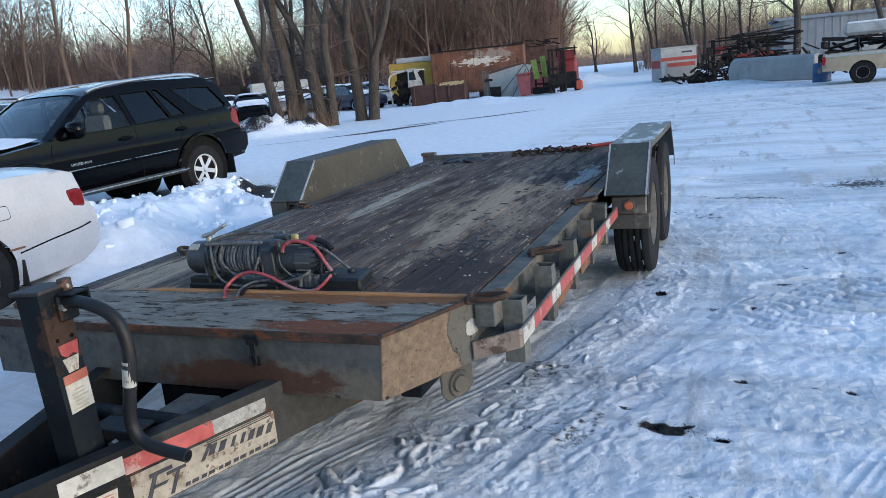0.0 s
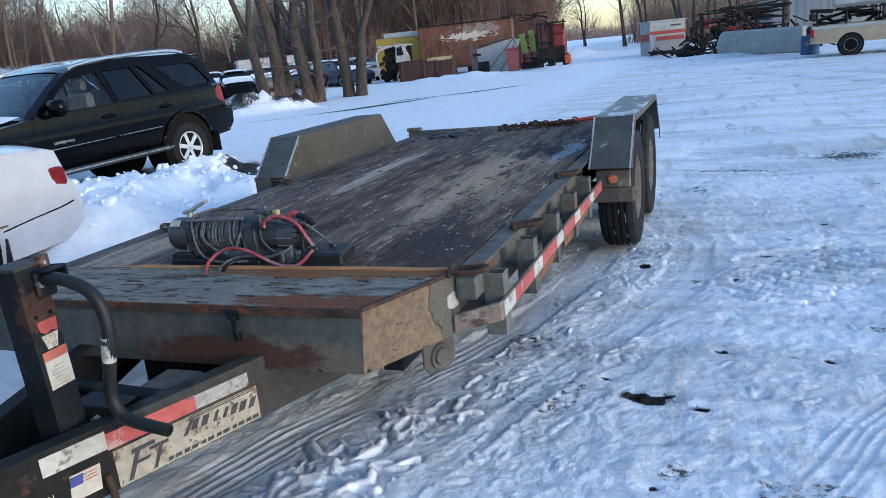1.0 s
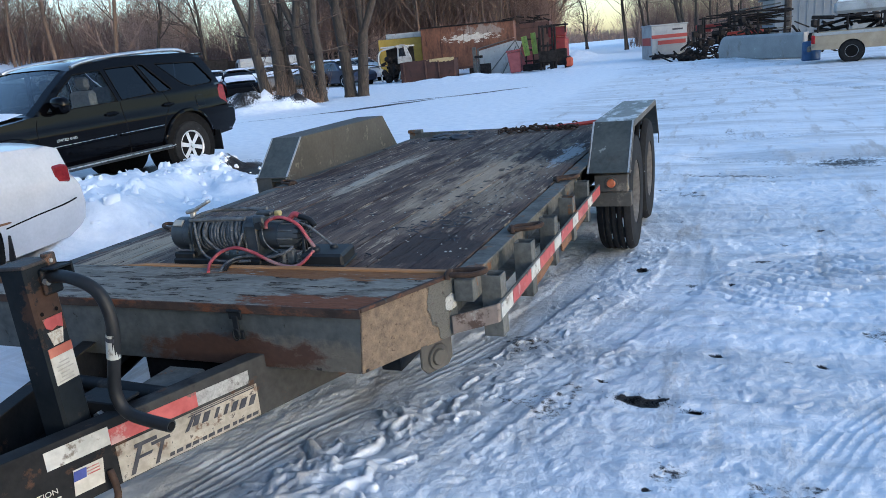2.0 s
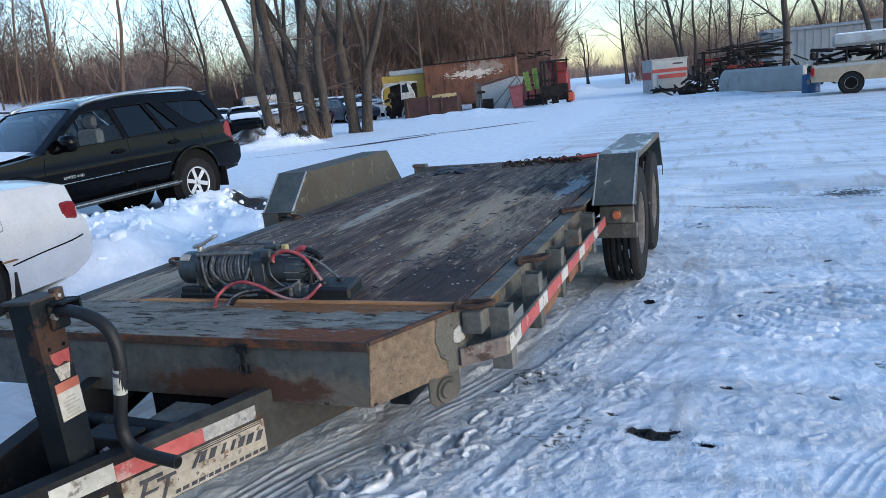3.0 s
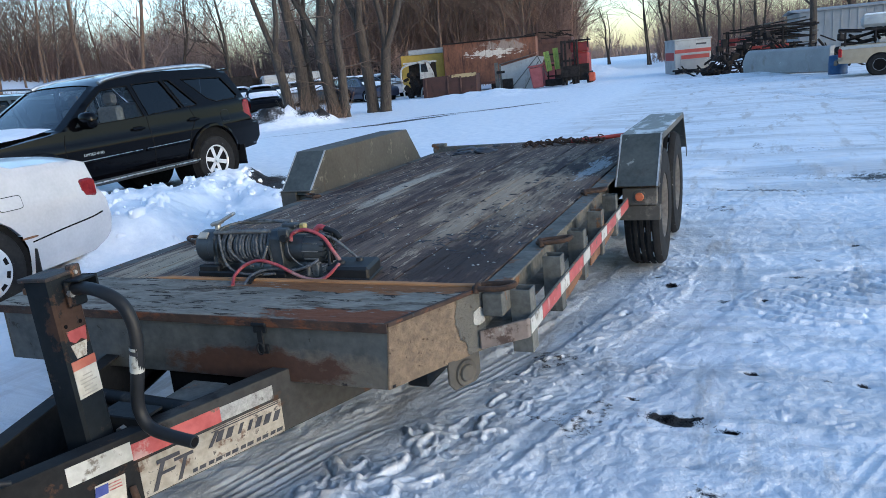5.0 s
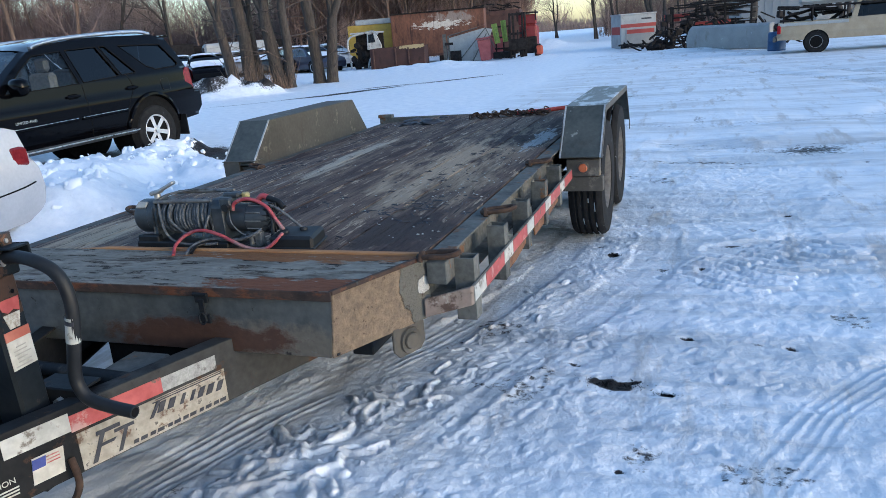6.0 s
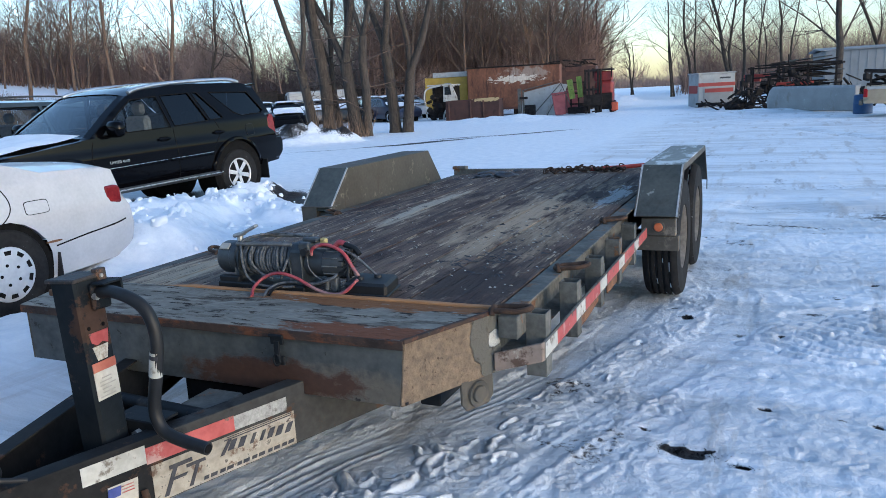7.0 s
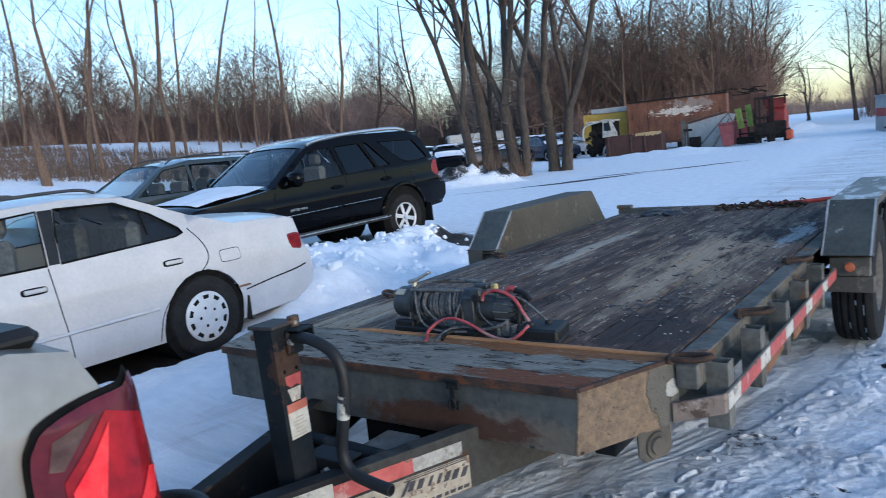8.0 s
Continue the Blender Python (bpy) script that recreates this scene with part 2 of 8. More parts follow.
M_box_side = mat("sand_crusted_steel", (0.135, 0.1, 0.066), (0.27, 0.2, 0.13), 34, 0.9, 0.0, 1.0, fine=330, layers=[((0.13, 0.125, 0.105), 6, 0.5, 0.03, (0.955, 0.34, 0.6), (0.06, 0.1, 0.16), ONE, 1.2), ((0.5, 0.5, 0.46), 12, 0.5, 0.05, (0.965, 0.36, 0.545), (0.06, 0.03, 0.035), ONE, 0.6), ((0.075, 0.045, 0.028), 70, 0.6, 0.08, None, None, ONE, -0.5)])
M_rust = mat("rusted_steel", (0.09, 0.04, 0.02), (0.24, 0.12, 0.055), 12, 0.75, 0.1, 0.4)
M_lid = mat("peeling_grey_lid", (0.126, 0.12, 0.102), (0.285, 0.27, 0.228), 9, 0.8, 0.0, 0.6, spec=0.2, fine=60, stretch=(0.5, 1.6, 1), layers=[((0.075, 0.064, 0.052), 9, 0.53, 0.1, None, None, (0.4, 1.5, 1), -0.2), ((0.022, 0.019, 0.017), 22, 0.575, 0.03, None, None, (0.4, 1.6, 1), -1.6), ((0.2, 0.095, 0.042), 22, 0.58, 0.09, (0.5, 0.335, 0.64), (0.6, 0.09, 0.3), (0.4, 1.5, 1), 0.7), ((0.16, 0.065, 0.034), 26, 0.54, 0.09, (0.7, 0.035, 0.64), (0.4, 0.075, 0.3), (0.5, 1.4, 1), 0.8), ((0.27, 0.262, 0.235), 14, 0.6, 0.06, None, None, (0.5, 1.6, 1), 0.6)])
M_plank = mat("worn_oak_plank", (0.032, 0.02, 0.018), (0.165, 0.115, 0.088), 5, 0.72, 0.0, 1.0, spec=0.3, fine=34, stretch=(6, 0.25, 6), vary=0.14, layers=[
    ((0.235, 0.175, 0.125), 3.2, 0.48, 0.2, None, None, (4.0, 0.35, 1), 0.1),
    ((0.33, 0.255, 0.175), 3.0, 0.64, 0.2, (0.55, 2.3, 0.64), (0.5, 2.2, 1), (2.2, 0.5, 1), 0.15),
    ((0.36, 0.31, 0.24), 5.0, 0.7, 0.1, (-0.3, 2.5, 0.64), (0.16, 1.3, 1), (3.0, 0.35, 1), 0.15),
    ((0.37, 0.29, 0.2), 4.0, 0.66, 0.12, (-0.72, 0.75, 0.6), (0.35, 0.6, 1), (3.5, 0.35, 1), 0.15),
    ((0.42, 0.34, 0.25), 9.0, 0.57, 0.05, None, None, (4.5, 0.5, 1), 0.4),
    ((0.045, 0.028, 0.026), 2.4, 0.51, 0.1, None, None, (2.4, 0.5, 1), -0.2),
    ((0.05, 0.036, 0.032), 5.0, 0.7, 0.08, (0.74, 0.75, 0.64), (0.4, 0.42, 1), (1.6, 1, 1), -0.1),
    ((0.36, 0.37, 0.37), 10.0, 0.75, 0.05, (0.84, 3.05, 0.64), (0.13, 1.0, 1), (2, 0.6, 1), 0.2),
    ((0.01, 0.008, 0.007), 11.0, 0.6, 0.02, None, None, (6, 0.3, 1), -1.2),
    ((0.008, 0.007, 0.006), 24.0, 0.64, 0.02, None, None, (1.3, 0.8, 1), 0.5)])
M_plank_end = mat("fresh_orange_wood_edge", (0.28, 0.13, 0.05), (0.42, 0.22, 0.09), 8, 0.7, 0.0, 0.5, (0.1, 0.06, 0.035), 0.6, stretch=(0.6, 4, 4))
M_fender = mat("grey_fender_plate", (0.054, 0.049, 0.039), (0.1, 0.09, 0.072), 3.5, 0.5, 0.2, 0.2, layers=[((0.24, 0.21, 0.16), 5, 0.58, 0.12, None, None, ONE, 0.2), ((0.06, 0.045, 0.032), 6, 0.62, 0.1, None, None, (1, 1, 0.4), 0.0)])
M_fender_top = mat("frosted_scuffed_plate", (0.12, 0.125, 0.11), (0.22, 0.225, 0.205), 5, 0.45, 0.2, 0.2, layers=[((0.55, 0.57, 0.57), 7, 0.5, 0.08, None, None, (1.4, 0.5, 1), 0.4)])
M_fender_front = mat("dark_green_grey_plate", (0.045, 0.05, 0.044), (0.09, 0.095, 0.082), 5, 0.32, 0.15, 0.2, layers=[((0.055, 0.05, 0.04), 6, 0.56, 0.12, None, None, (1, 1, 0.4), 0.0), ((0.3, 0.3, 0.27), 9, 0.63, 0.06, None, None, ONE, 0.2)])
M_worn_edge = mat("bare_bright_edge", (0.35, 0.36, 0.36), (0.6, 0.6, 0.58), 30, 0.4, 0.5, 0.1)
M_rubber = mat("black_rubber", (0.008, 0.008, 0.009), (0.022, 0.022, 0.022), 8, 0.75, 0.0, 0.3, spec=0.2, layers=[((0.3, 0.31, 0.33), 16, 0.66, 0.05, None, None, ONE, 0.2)])
M_rim_dirty = mat("dirty_grey_rim", (0.06, 0.055, 0.05), (0.16, 0.15, 0.135), 9, 0.6, 0.1, 0.2)
M_rim_white = mat("dull_white_rim", (0.35, 0.35, 0.34), (0.55, 0.55, 0.54), 9, 0.5, 0.2, 0.1, (0.2, 0.12, 0.07), 0.66)
M_black = mat("black_plastic", (0.006, 0.007, 0.008), (0.018, 0.019, 0.02), 9, 0.42, 0.0, 0.1, spec=0.35)
M_tape_red = mat("red_reflective_tape", (0.3, 0.05, 0.045), (0.44, 0.1, 0.09), 10, 0.5, 0.0, 0.05, layers=[((0.42, 0.25, 0.22), 9, 0.56, 0.06, None, None, ONE, 0), ((0.12, 0.08, 0.06), 22, 0.6, 0.04, None, None, ONE, 0.3)])
M_tape_white = mat("white_reflective_tape", (0.36, 0.36, 0.32), (0.54, 0.54, 0.49), 10, 0.5, 0.0, 0.05, layers=[((0.16, 0.14, 0.11), 14, 0.56, 0.06, None, None, ONE, 0.3)])
M_decal_white = mat("chipped_cream_decal", (0.4, 0.37, 0.3), (0.62, 0.6, 0.52), 12, 0.5, 0.0, 0.1, (0.18, 0.12, 0.07), 0.6)
M_name_decal = mat("dirty_cream_decal", (0.22, 0.195, 0.145), (0.42, 0.385, 0.31), 10, 0.55, 0.0, 0.1, layers=[((0.12, 0.07, 0.04), 18, 0.57, 0.07, None, None, ONE, 0.3), ((0.07, 0.06, 0.05), 40, 0.6, 0.06, None, None, ONE, 0)])
M_rail = mat("dusty_black_rail", (0.01, 0.011, 0.012), (0.024, 0.024, 0.024), 7, 0.6, 0.0, 0.2, spec=0.14, layers=[((0.047, 0.047, 0.044), 5, 0.42, 0.12, (0.5, 0.05, 0.38), (0.42, 0.42, 0.3), ONE, 0.2), ((0.07, 0.04, 0.025), 9, 0.6, 0.06, None, None, ONE, 0.4)])
M_return = mat("worn_red_tape_on_rust", (0.17, 0.135, 0.108), (0.28, 0.22, 0.18), 9, 0.6, 0.0, 0.2, layers=[((0.3, 0.28, 0.24), 14, 0.53, 0.06, None, None, ONE, 0.2), ((0.08, 0.05, 0.035), 11, 0.55, 0.06, None, None, ONE, 0.3)])
M_ink = mat("dark_decal_ink", (0.02, 0.022, 0.03), (0.05, 0.05, 0.055), 20, 0.5, 0.0, 0.0)
M_ink_pale = mat("faded_grey_ink", (0.3, 0.29, 0.25), (0.42, 0.4, 0.35), 30, 0.5, 0.0, 0.0)
M_blue_ink = mat("flag_blue_ink", (0.03, 0.05, 0.2), (0.06, 0.08, 0.3), 30, 0.5, 0.0, 0.0)
M_amber = mat("amber_reflector", (0.38, 0.09, 0.03), (0.5, 0.15, 0.06), 20, 0.25, 0.0, 0.0)
M_chain = mat("brown_rusted_iron", (0.03, 0.02, 0.014), (0.1, 0.058, 0.036), 25, 0.7, 0.4, 0.4)
M_rope = mat("grey_synthetic_rope", (0.028, 0.033, 0.038), (0.16, 0.17, 0.18), 60, 0.75, 0.0, 0.4)
M_winch = mat("grey_winch_casting", (0.025, 0.03, 0.034), (0.06, 0.068, 0.073), 12, 0.38, 0.1, 0.2, spec=0.5, layers=[((0.12, 0.12, 0.115), 14, 0.63, 0.06, None, None, ONE, 0.2)])
M_cable_red = mat("red_cable_sheath", (0.3, 0.035, 0.045), (0.38, 0.09, 0.1), 15, 0.5, 0.0, 0.0, (0.3, 0.17, 0.16), 0.52)
M_red_paint = mat("faded_red_paint", (0.24, 0.03, 0.022), (0.42, 0.06, 0.045), 8, 0.5, 0.0, 0.15, (0.12, 0.06, 0.04), 0.66)
M_chrome = mat("brushed_chrome", (0.55, 0.55, 0.54), (0.75, 0.75, 0.74), 15, 0.18, 1.0, 0.05)
M_zinc_dull = mat("dull_grey_zinc", (0.1, 0.1, 0.095), (0.24, 0.235, 0.22), 30, 0.5, 0.4, 0.2)
M_brass = mat("yellowed_plastic", (0.3, 0.24, 0.08), (0.42, 0.35, 0.16), 30, 0.5, 0.0, 0.1)
M_cap = mat("rusty_black_cap", (0.02, 0.02, 0.021), (0.06, 0.048, 0.04), 14, 0.6, 0.1, 0.4, layers=[((0.14, 0.07, 0.035), 18, 0.56, 0.06, None, None, ONE, 0.5)])
M_orange_band = mat("faded_orange_sticker", (0.36, 0.1, 0.06), (0.46, 0.17, 0.11), 14, 0.5, 0.0, 0.1, (0.4, 0.33, 0.26), 0.62)
M_worn_tape = mat("speckled_worn_tape", (0.2, 0.2, 0.185), (0.42, 0.42, 0.39), 30, 0.5, 0.0, 0.1, (0.08, 0.07, 0.06), 0.57, fine=160)
M_zinc = mat("zinc_bolt", (0.3, 0.3, 0.29), (0.5, 0.5, 0.48), 30, 0.4, 0.7, 0.1)


def snow_ground():
    m = bpy.data.materials.new("trodden_snow")
    m.use_nodes = True
    n, ln = m.node_tree.nodes, m.node_tree.links
    b = n["Principled BSDF"]
    tc = n.new("ShaderNodeTexCoord")

    def noise_at(scale, detail, rough=0.6):
        t = n.new("ShaderNodeTexNoise")
        t.inputs["Scale"].default_value, t.inputs["Detail"].default_value, t.inputs["Roughness"].default_value = scale, detail, rough
        ln.new(tc.outputs["Object"], t.inputs["Vector"])
        return t.outputs["Fac"]

    def ramp(fac, lo, hi, c1, c2):
        r = n.new("ShaderNodeValToRGB")
        r.color_ramp.elements[0].position, r.color_ramp.elements[1].position = lo, hi
        r.color_ramp.elements[0].color, r.color_ramp.elements[1].color = (*c1, 1), (*c2, 1)
        ln.new(fac, r.inputs[0])
        return r.outputs[0]

    def mix(fac, a, c):
        x = n.new("ShaderNodeMix")
        x.data_type = "RGBA"
        ln.new(fac, x.inputs["Factor"])
        ln.new(a, x.inputs["A"])
        if isinstance(c, tuple):
            x.inputs["B"].default_value = (*c, 1)
        else:
            ln.new(c, x.inputs["B"])
        return x.outputs["Result"]

    def streaks(scale, wide, turn):
        mp = n.new("ShaderNodeMapping")
        mp.inputs["Scale"].default_value, mp.inputs["Rotation"].default_value = wide, (0, 0, radians(turn))
        ln.new(tc.outputs["Object"], mp.inputs[0])
        t = n.new("ShaderNodeTexNoise")
        t.inputs["Scale"].default_value, t.inputs["Detail"].default_value, t.inputs["Roughness"].default_value = scale, 8, 0.68
        ln.new(mp.outputs[0], t.inputs["Vector"])
        return t.outputs["Fac"]

    big, mid, fine = noise_at(0.55, 6), noise_at(5.0, 6, 0.7), noise_at(60.0, 3)
    col = ramp(mid, 0.3, 0.66, (0.75, 0.79, 0.84), (0.95, 0.965, 0.98))
    packed = n.new("ShaderNodeAttribute")
    packed.attribute_name = "packed"
    mul = n.new("ShaderNodeMath")
    mul.operation = "MULTIPLY"
    ln.new(packed.outputs["Fac"], mul.inputs[0])
    ln.new(ramp(big, 0.35, 0.62, (0.15, 0.15, 0.15), (1, 1, 1)), mul.inputs[1])
    col = mix(mul.outputs[0], col, (0.82, 0.85, 0.89))
    st = n.new("ShaderNodeMath")
    st.operation = "MULTIPLY"
    ln.new(packed.outputs["Fac"], st.inputs[0])
    ln.new(ramp(streaks(0.9, (0.25, 1.6, 1), 14), 0.46, 0.6, (0, 0, 0), (0.7, 0.7, 0.7)), st.inputs[1])
    col = mix(st.outputs[0], col, (0.56, 0.57, 0.58))
    st2 = n.new("ShaderNodeMath")
    st2.operation = "MULTIPLY"
    ln.new(packed.outputs["Fac"], st2.inputs[0])
    ln.new(ramp(streaks(2.2, (1.5, 0.25, 1), -32), 0.555, 0.64, (0, 0, 0), (0.6, 0.6, 0.6)), st2.inputs[1])
    col = mix(st2.outputs[0], col, (0.42, 0.38, 0.34))
    st3 = n.new("ShaderNodeMath")
    st3.operation = "MULTIPLY"
    ln.new(packed.outputs["Fac"], st3.inputs[0])
    ln.new(ramp(streaks(3.0, (0.16, 1.8, 1), 11), 0.5, 0.6, (0, 0, 0), (0.45, 0.45, 0.45)), st3.inputs[1])
    col = mix(st3.outputs[0], col, (0.47, 0.48, 0.49))
    grime = n.new("ShaderNodeAttribute")
    grime.attribute_name = "grime"
    gm = n.new("ShaderNodeMath")
    gm.operation = "MULTIPLY"
    ln.new(grime.outputs["Fac"], gm.inputs[0])
    ln.new(ramp(noise_at(3.5, 7, 0.7), 0.3, 0.62, (0.1, 0.1, 0.1), (0.6, 0.6, 0.6)), gm.inputs[1])
    col = mix(gm.outputs[0], col, (0.47, 0.46, 0.45))
    dirt_and_shade = n.new("ShaderNodeAttribute")
    dirt_and_shade.attribute_name = "dirt_and_shade"
    dm = n.new("ShaderNodeMath")
    dm.operation = "MULTIPLY_ADD"
    dm.inputs[1].default_value, dm.inputs[2].default_value = 1.5, -0.75
    ln.new(noise_at(22.0, 7, 0.75), dm.inputs[0])
    ds = n.new("ShaderNodeMath")
    ln.new(dm.outputs[0], ds.inputs[0])
    ln.new(dirt_and_shade.outputs["Fac"], ds.inputs[1])
    # soil colour also stands in for the shade below the sedan and SUV
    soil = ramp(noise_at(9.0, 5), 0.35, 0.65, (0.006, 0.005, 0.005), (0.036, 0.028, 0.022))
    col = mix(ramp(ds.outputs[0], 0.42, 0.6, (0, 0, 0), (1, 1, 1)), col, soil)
    ln.new(col, b.inputs["Base Color"])
    b.inputs["Roughness"].default_value = 0.55
    b.inputs["Specular IOR Level"].default_value = 0.3
    bp = n.new("ShaderNodeBump")
    bp.inputs["Strength"].default_value, bp.inputs["Distance"].default_value = 0.6, 0.02
    sm = n.new("ShaderNodeMath")
    sm.operation = "MULTIPLY_ADD"
    sm.inputs[1].default_value = 0.2
    ln.new(fine, sm.inputs[0])
    crumb = n.new("ShaderNodeMath")
    crumb.operation = "MULTIPLY_ADD"
    crumb.inputs[1].default_value = 0.85
    ln.new(noise_at(24.0, 5, 0.65), crumb.inputs[0])
    ln.new(mid, crumb.inputs[2])
    ln.new(crumb.outputs[0], sm.inputs[2])
    lg = n.new("ShaderNodeMath")
    lg.operation = "MULTIPLY_ADD"
    lg.inputs[1].default_value = 1.2
    ln.new(streaks(1.3, (0.5, 1.3, 1), 14), lg.inputs[0])
    ln.new(sm.outputs[0], lg.inputs[2])
    ln.new(lg.outputs[0], bp.inputs["Height"])
    ln.new(bp.outputs[0], b.inputs["Normal"])
    return m


M_snow = snow_ground()
M_snow_clean = mat("fresh_snow", (0.8, 0.82, 0.85), (0.93, 0.94, 0.95), 4, 0.5, 0.0, 0.5, fine=25)

# ---- ground: one sheet of snow ----
def steps(*runs):
    out = [runs[0][0]]
    for a, b, s in runs:
        out += list(np.linspace(a, b, max(2, round((b - a) / s)) + 1))[1:]
    return out


def outward(a, far, first, grow):
    out, s = [], first
    while abs(a) < abs(far):
        a += s if far > 0 else -s
        s *= grow
        out.append(a)
    return out


gx = np.array(outward(-17, -1500, 0.2, 1.14)[::-1] + steps((-17, -6, 0.17), (-6, -2.4, 0.05), (-2.4, -0.6, 0.07), (-0.6, 0.05, 0.02), (0.05, 1.5, 0.008), (1.5, 1.9, 0.014), (1.9, 2.6, 0.01), (2.6, 2.8, 0.014), (2.8, 4.6, 0.05)) + outward(4.6, 1500, 0.09, 1.15))
gy = np.array(outward(-1.0, -1500, 0.1, 1.2)[::-1] + steps((-1.0, -0.2, 0.06), (-0.2, 1.4, 0.008), (1.4, 3.4, 0.016), (3.4, 5.2, 0.03), (5.2, 8.4, 0.05), (8.4, 21, 0.15)) + outward(21, 1500, 0.18, 1.12))
X, Y = np.meshgrid(gx, gy)
near = np.exp(-(np.hypot(X, Y) / 60.0) ** 2)
H = near * (0.03 * fbm(X, Y, 0.45, 3, 1) + 0.012 * fbm(X, Y, 2.1, 3, 2))
trodden = np.clip((X + 2.2) / 1.0, 0, 1)
H += near * trodden * (0.009 * fbm(X, Y, 6.0, 3, 3) + 0.004 * fbm(X, Y, 22.0, 2, 31) * (Y < 6) + 0.005 * np.clip(0.5 - np.abs(fbm(X, Y, 11.0, 2, 35)) * 3, 0, 1) * (Y < 6) + 0.008 * np.clip(fbm(X, Y, 9.0, 2, 32) - 0.25, 0, 1))
dirt_and_shade = np.zeros_like(X)
packed = trodden * np.exp(-((Y - 8) / 60.0) ** 2)

# tyre tracks: thin ridges squeezed up between the tyre's ribs
def window(x0, x1, y0, y1):
    i0, i1 = np.searchsorted(gx, (x0, x1))
    j0, j1 = np.searchsorted(gy, (y0, y1))
    return slice(j0, j1 + 1), slice(i0, i1 + 1)


for line, half, ribs, tall, sink in (
        ([(0.09, -0.3), (0.14, -0.15), (0.21, 0.05), (0.3, 0.34), (0.45, 0.66), (0.66, 1.06), (0.86, 1.5), (1.0, 2.1), (1.1, 3.0)], 0.085, 5, 0.013, 0.006),
        ([(1.86, -0.4), (2.02, 0.18), (2.16, 0.46), (2.28, 0.72), (2.5, 1.03), (2.9, 1.4), (3.6, 1.9), (4.6, 2.5)], 0.076, 5, 0.007, 0.006),
        ([(1.33, 1.5), (1.5, 1.95), (1.62, 2.4), (1.62, 3.0), (1.42, 3.5), (1.2, 4.2)], 0.13, 3, 0.005, 0.004),
        ([(1.98, 2.68), (2.4, 2.85), (3.2, 3.0), (4.4, 3.1)], 0.09, 3, 0.005, 0.006)):
    d, s, along = near_line(X, Y, line)
    inside = np.clip((half + 0.03 - d) / 0.03, 0, 1)
    worn = np.clip(0.7 + 1.3 * fbm(X, Y, 2.6, 3, 41), 0.0, 1.3) * np.clip(1.9 - 1.15 * (Y if half > 0.08 and half < 0.1 else Y * 0), 0.0, 1)
    packed = np.maximum(packed, inside * 1.25)
    H *= 1 - 0.65 * inside
    H -= sink * inside
    for k in range(ribs):
        off = -half + 2 * half * k / (ribs - 1)
        broken = np.clip(4 * fbm(along, along * 0 + 3.7 * k, 3.3, 2, 60 + k) + 1.7, 0, 1)
        sway = 0.009 * fbm(along, along * 0 + k, 5.0, 2, 70 + k)
        H += worn * broken * tall * np.exp(-((s - off - sway) / (0.0065 + 0.002 * (k % 2) if half < 0.1 else 0.018)) ** 2)
for line in ([(1.55, 6.8), (2.4, 6.4), (3.6, 6.6), (5.2, 7.8), (6.6, 10.0), (6.4, 13.0), (4.0, 18.0)],
             [(0.9, 8.5), (2.2, 8.2), (4.0, 8.8), (5.0, 10.4), (4.6, 13.5), (2.0, 20.0)]):
    d, s, along = near_line(X, Y, line)
    inside = np.clip((0.34 - d) / 0.2, 0, 1)
    packed = np.maximum(packed, inside * 1.4)
    H -= 0.025 * inside
    dirt_and_shade = np.maximum(dirt_and_shade, 0.36 * inside)


gd, _, _ = near_line(X, Y, [(0.0, -0.9), (0.15, -0.2), (0.4, 0.5), (0.75, 1.2), (0.95, 2.2), (1.0, 3.2)])
grime = np.clip(1.15 - gd / 0.42 + 0.5 * fbm(X, Y, 1.8, 3, 47), 0, 1) * np.clip(1.25 - Y / 3.2, 0, 1)


# casts squeezed out of tyre lugs: bent rounded rolls of snow
def roll(pts, r, tall, rough=1.0):
    xs, ys = [p[0] for p in pts], [p[1] for p in pts]
    w = window(min(xs) - 3 * r, max(xs) + 3 * r, min(ys) - 3 * r, max(ys) + 3 * r)
    x, y = X[w], Y[w]
    d, s, along = near_line(x, y, pts)
    d = d * (1 + 0.3 * rough * fbm(x, y, 18.0, 2, 51))
    up = tall * np.sqrt(np.clip(1 - (d / r) ** 2, 0, 1)) * (0.85 + 0.5 * rough * fbm(x, y, 26.0, 2, 52))
    raised[w] = np.maximum(raised[w], up)
    sunk[w] = np.maximum(sunk[w], 0.7 * tall * np.exp(-((d - 1.3 * r) / (0.5 * r)) ** 2))


raised, sunk = np.zeros_like(X), np.zeros_like(X)
rr = random.Random(19)
CHURN = [(0.42, -0.35), (0.52, -0.05), (0.64, 0.25), (0.78, 0.6), (0.93, 1.0), (1.08, 1.6), (1.2, 2.3), (1.3, 3.0)]
for k in range(150):
    u = rr.random() ** 1.25 * (len(CHURN) - 1.001)
    (ax, ay), (bx, by) = CHURN[int(u)], CHURN[int(u) + 1]
    f = u - int(u)
    wide = 0.13 if u < 4 else 0.16
    x, y = ax + (bx - ax) * f + rr.uniform(-wide, wide), ay + (by - ay) * f + rr.uniform(-0.06, 0.06)
    turn = math.atan2(by - ay, bx - ax) + rr.choice((-1.2, 1.1, -0.5, 0.2)) + rr.gauss(0, 0.3)
    size = max(0.35, 1.1 - 0.13 * u) * rr.uniform(0.45, 1.15)
    pts = [(x, y)]
    for j in range(rr.choice((2, 3, 3, 4))):
        turn += rr.gauss(0, 0.5)
        x, y = x + 0.06 * size * math.cos(turn), y + 0.06 * size * math.sin(turn)
        pts.append((x, y))
    roll(pts, 0.02 * size * rr.uniform(0.6, 1.1), 0.02 * size * rr.uniform(0.6, 1.1), 0.5)
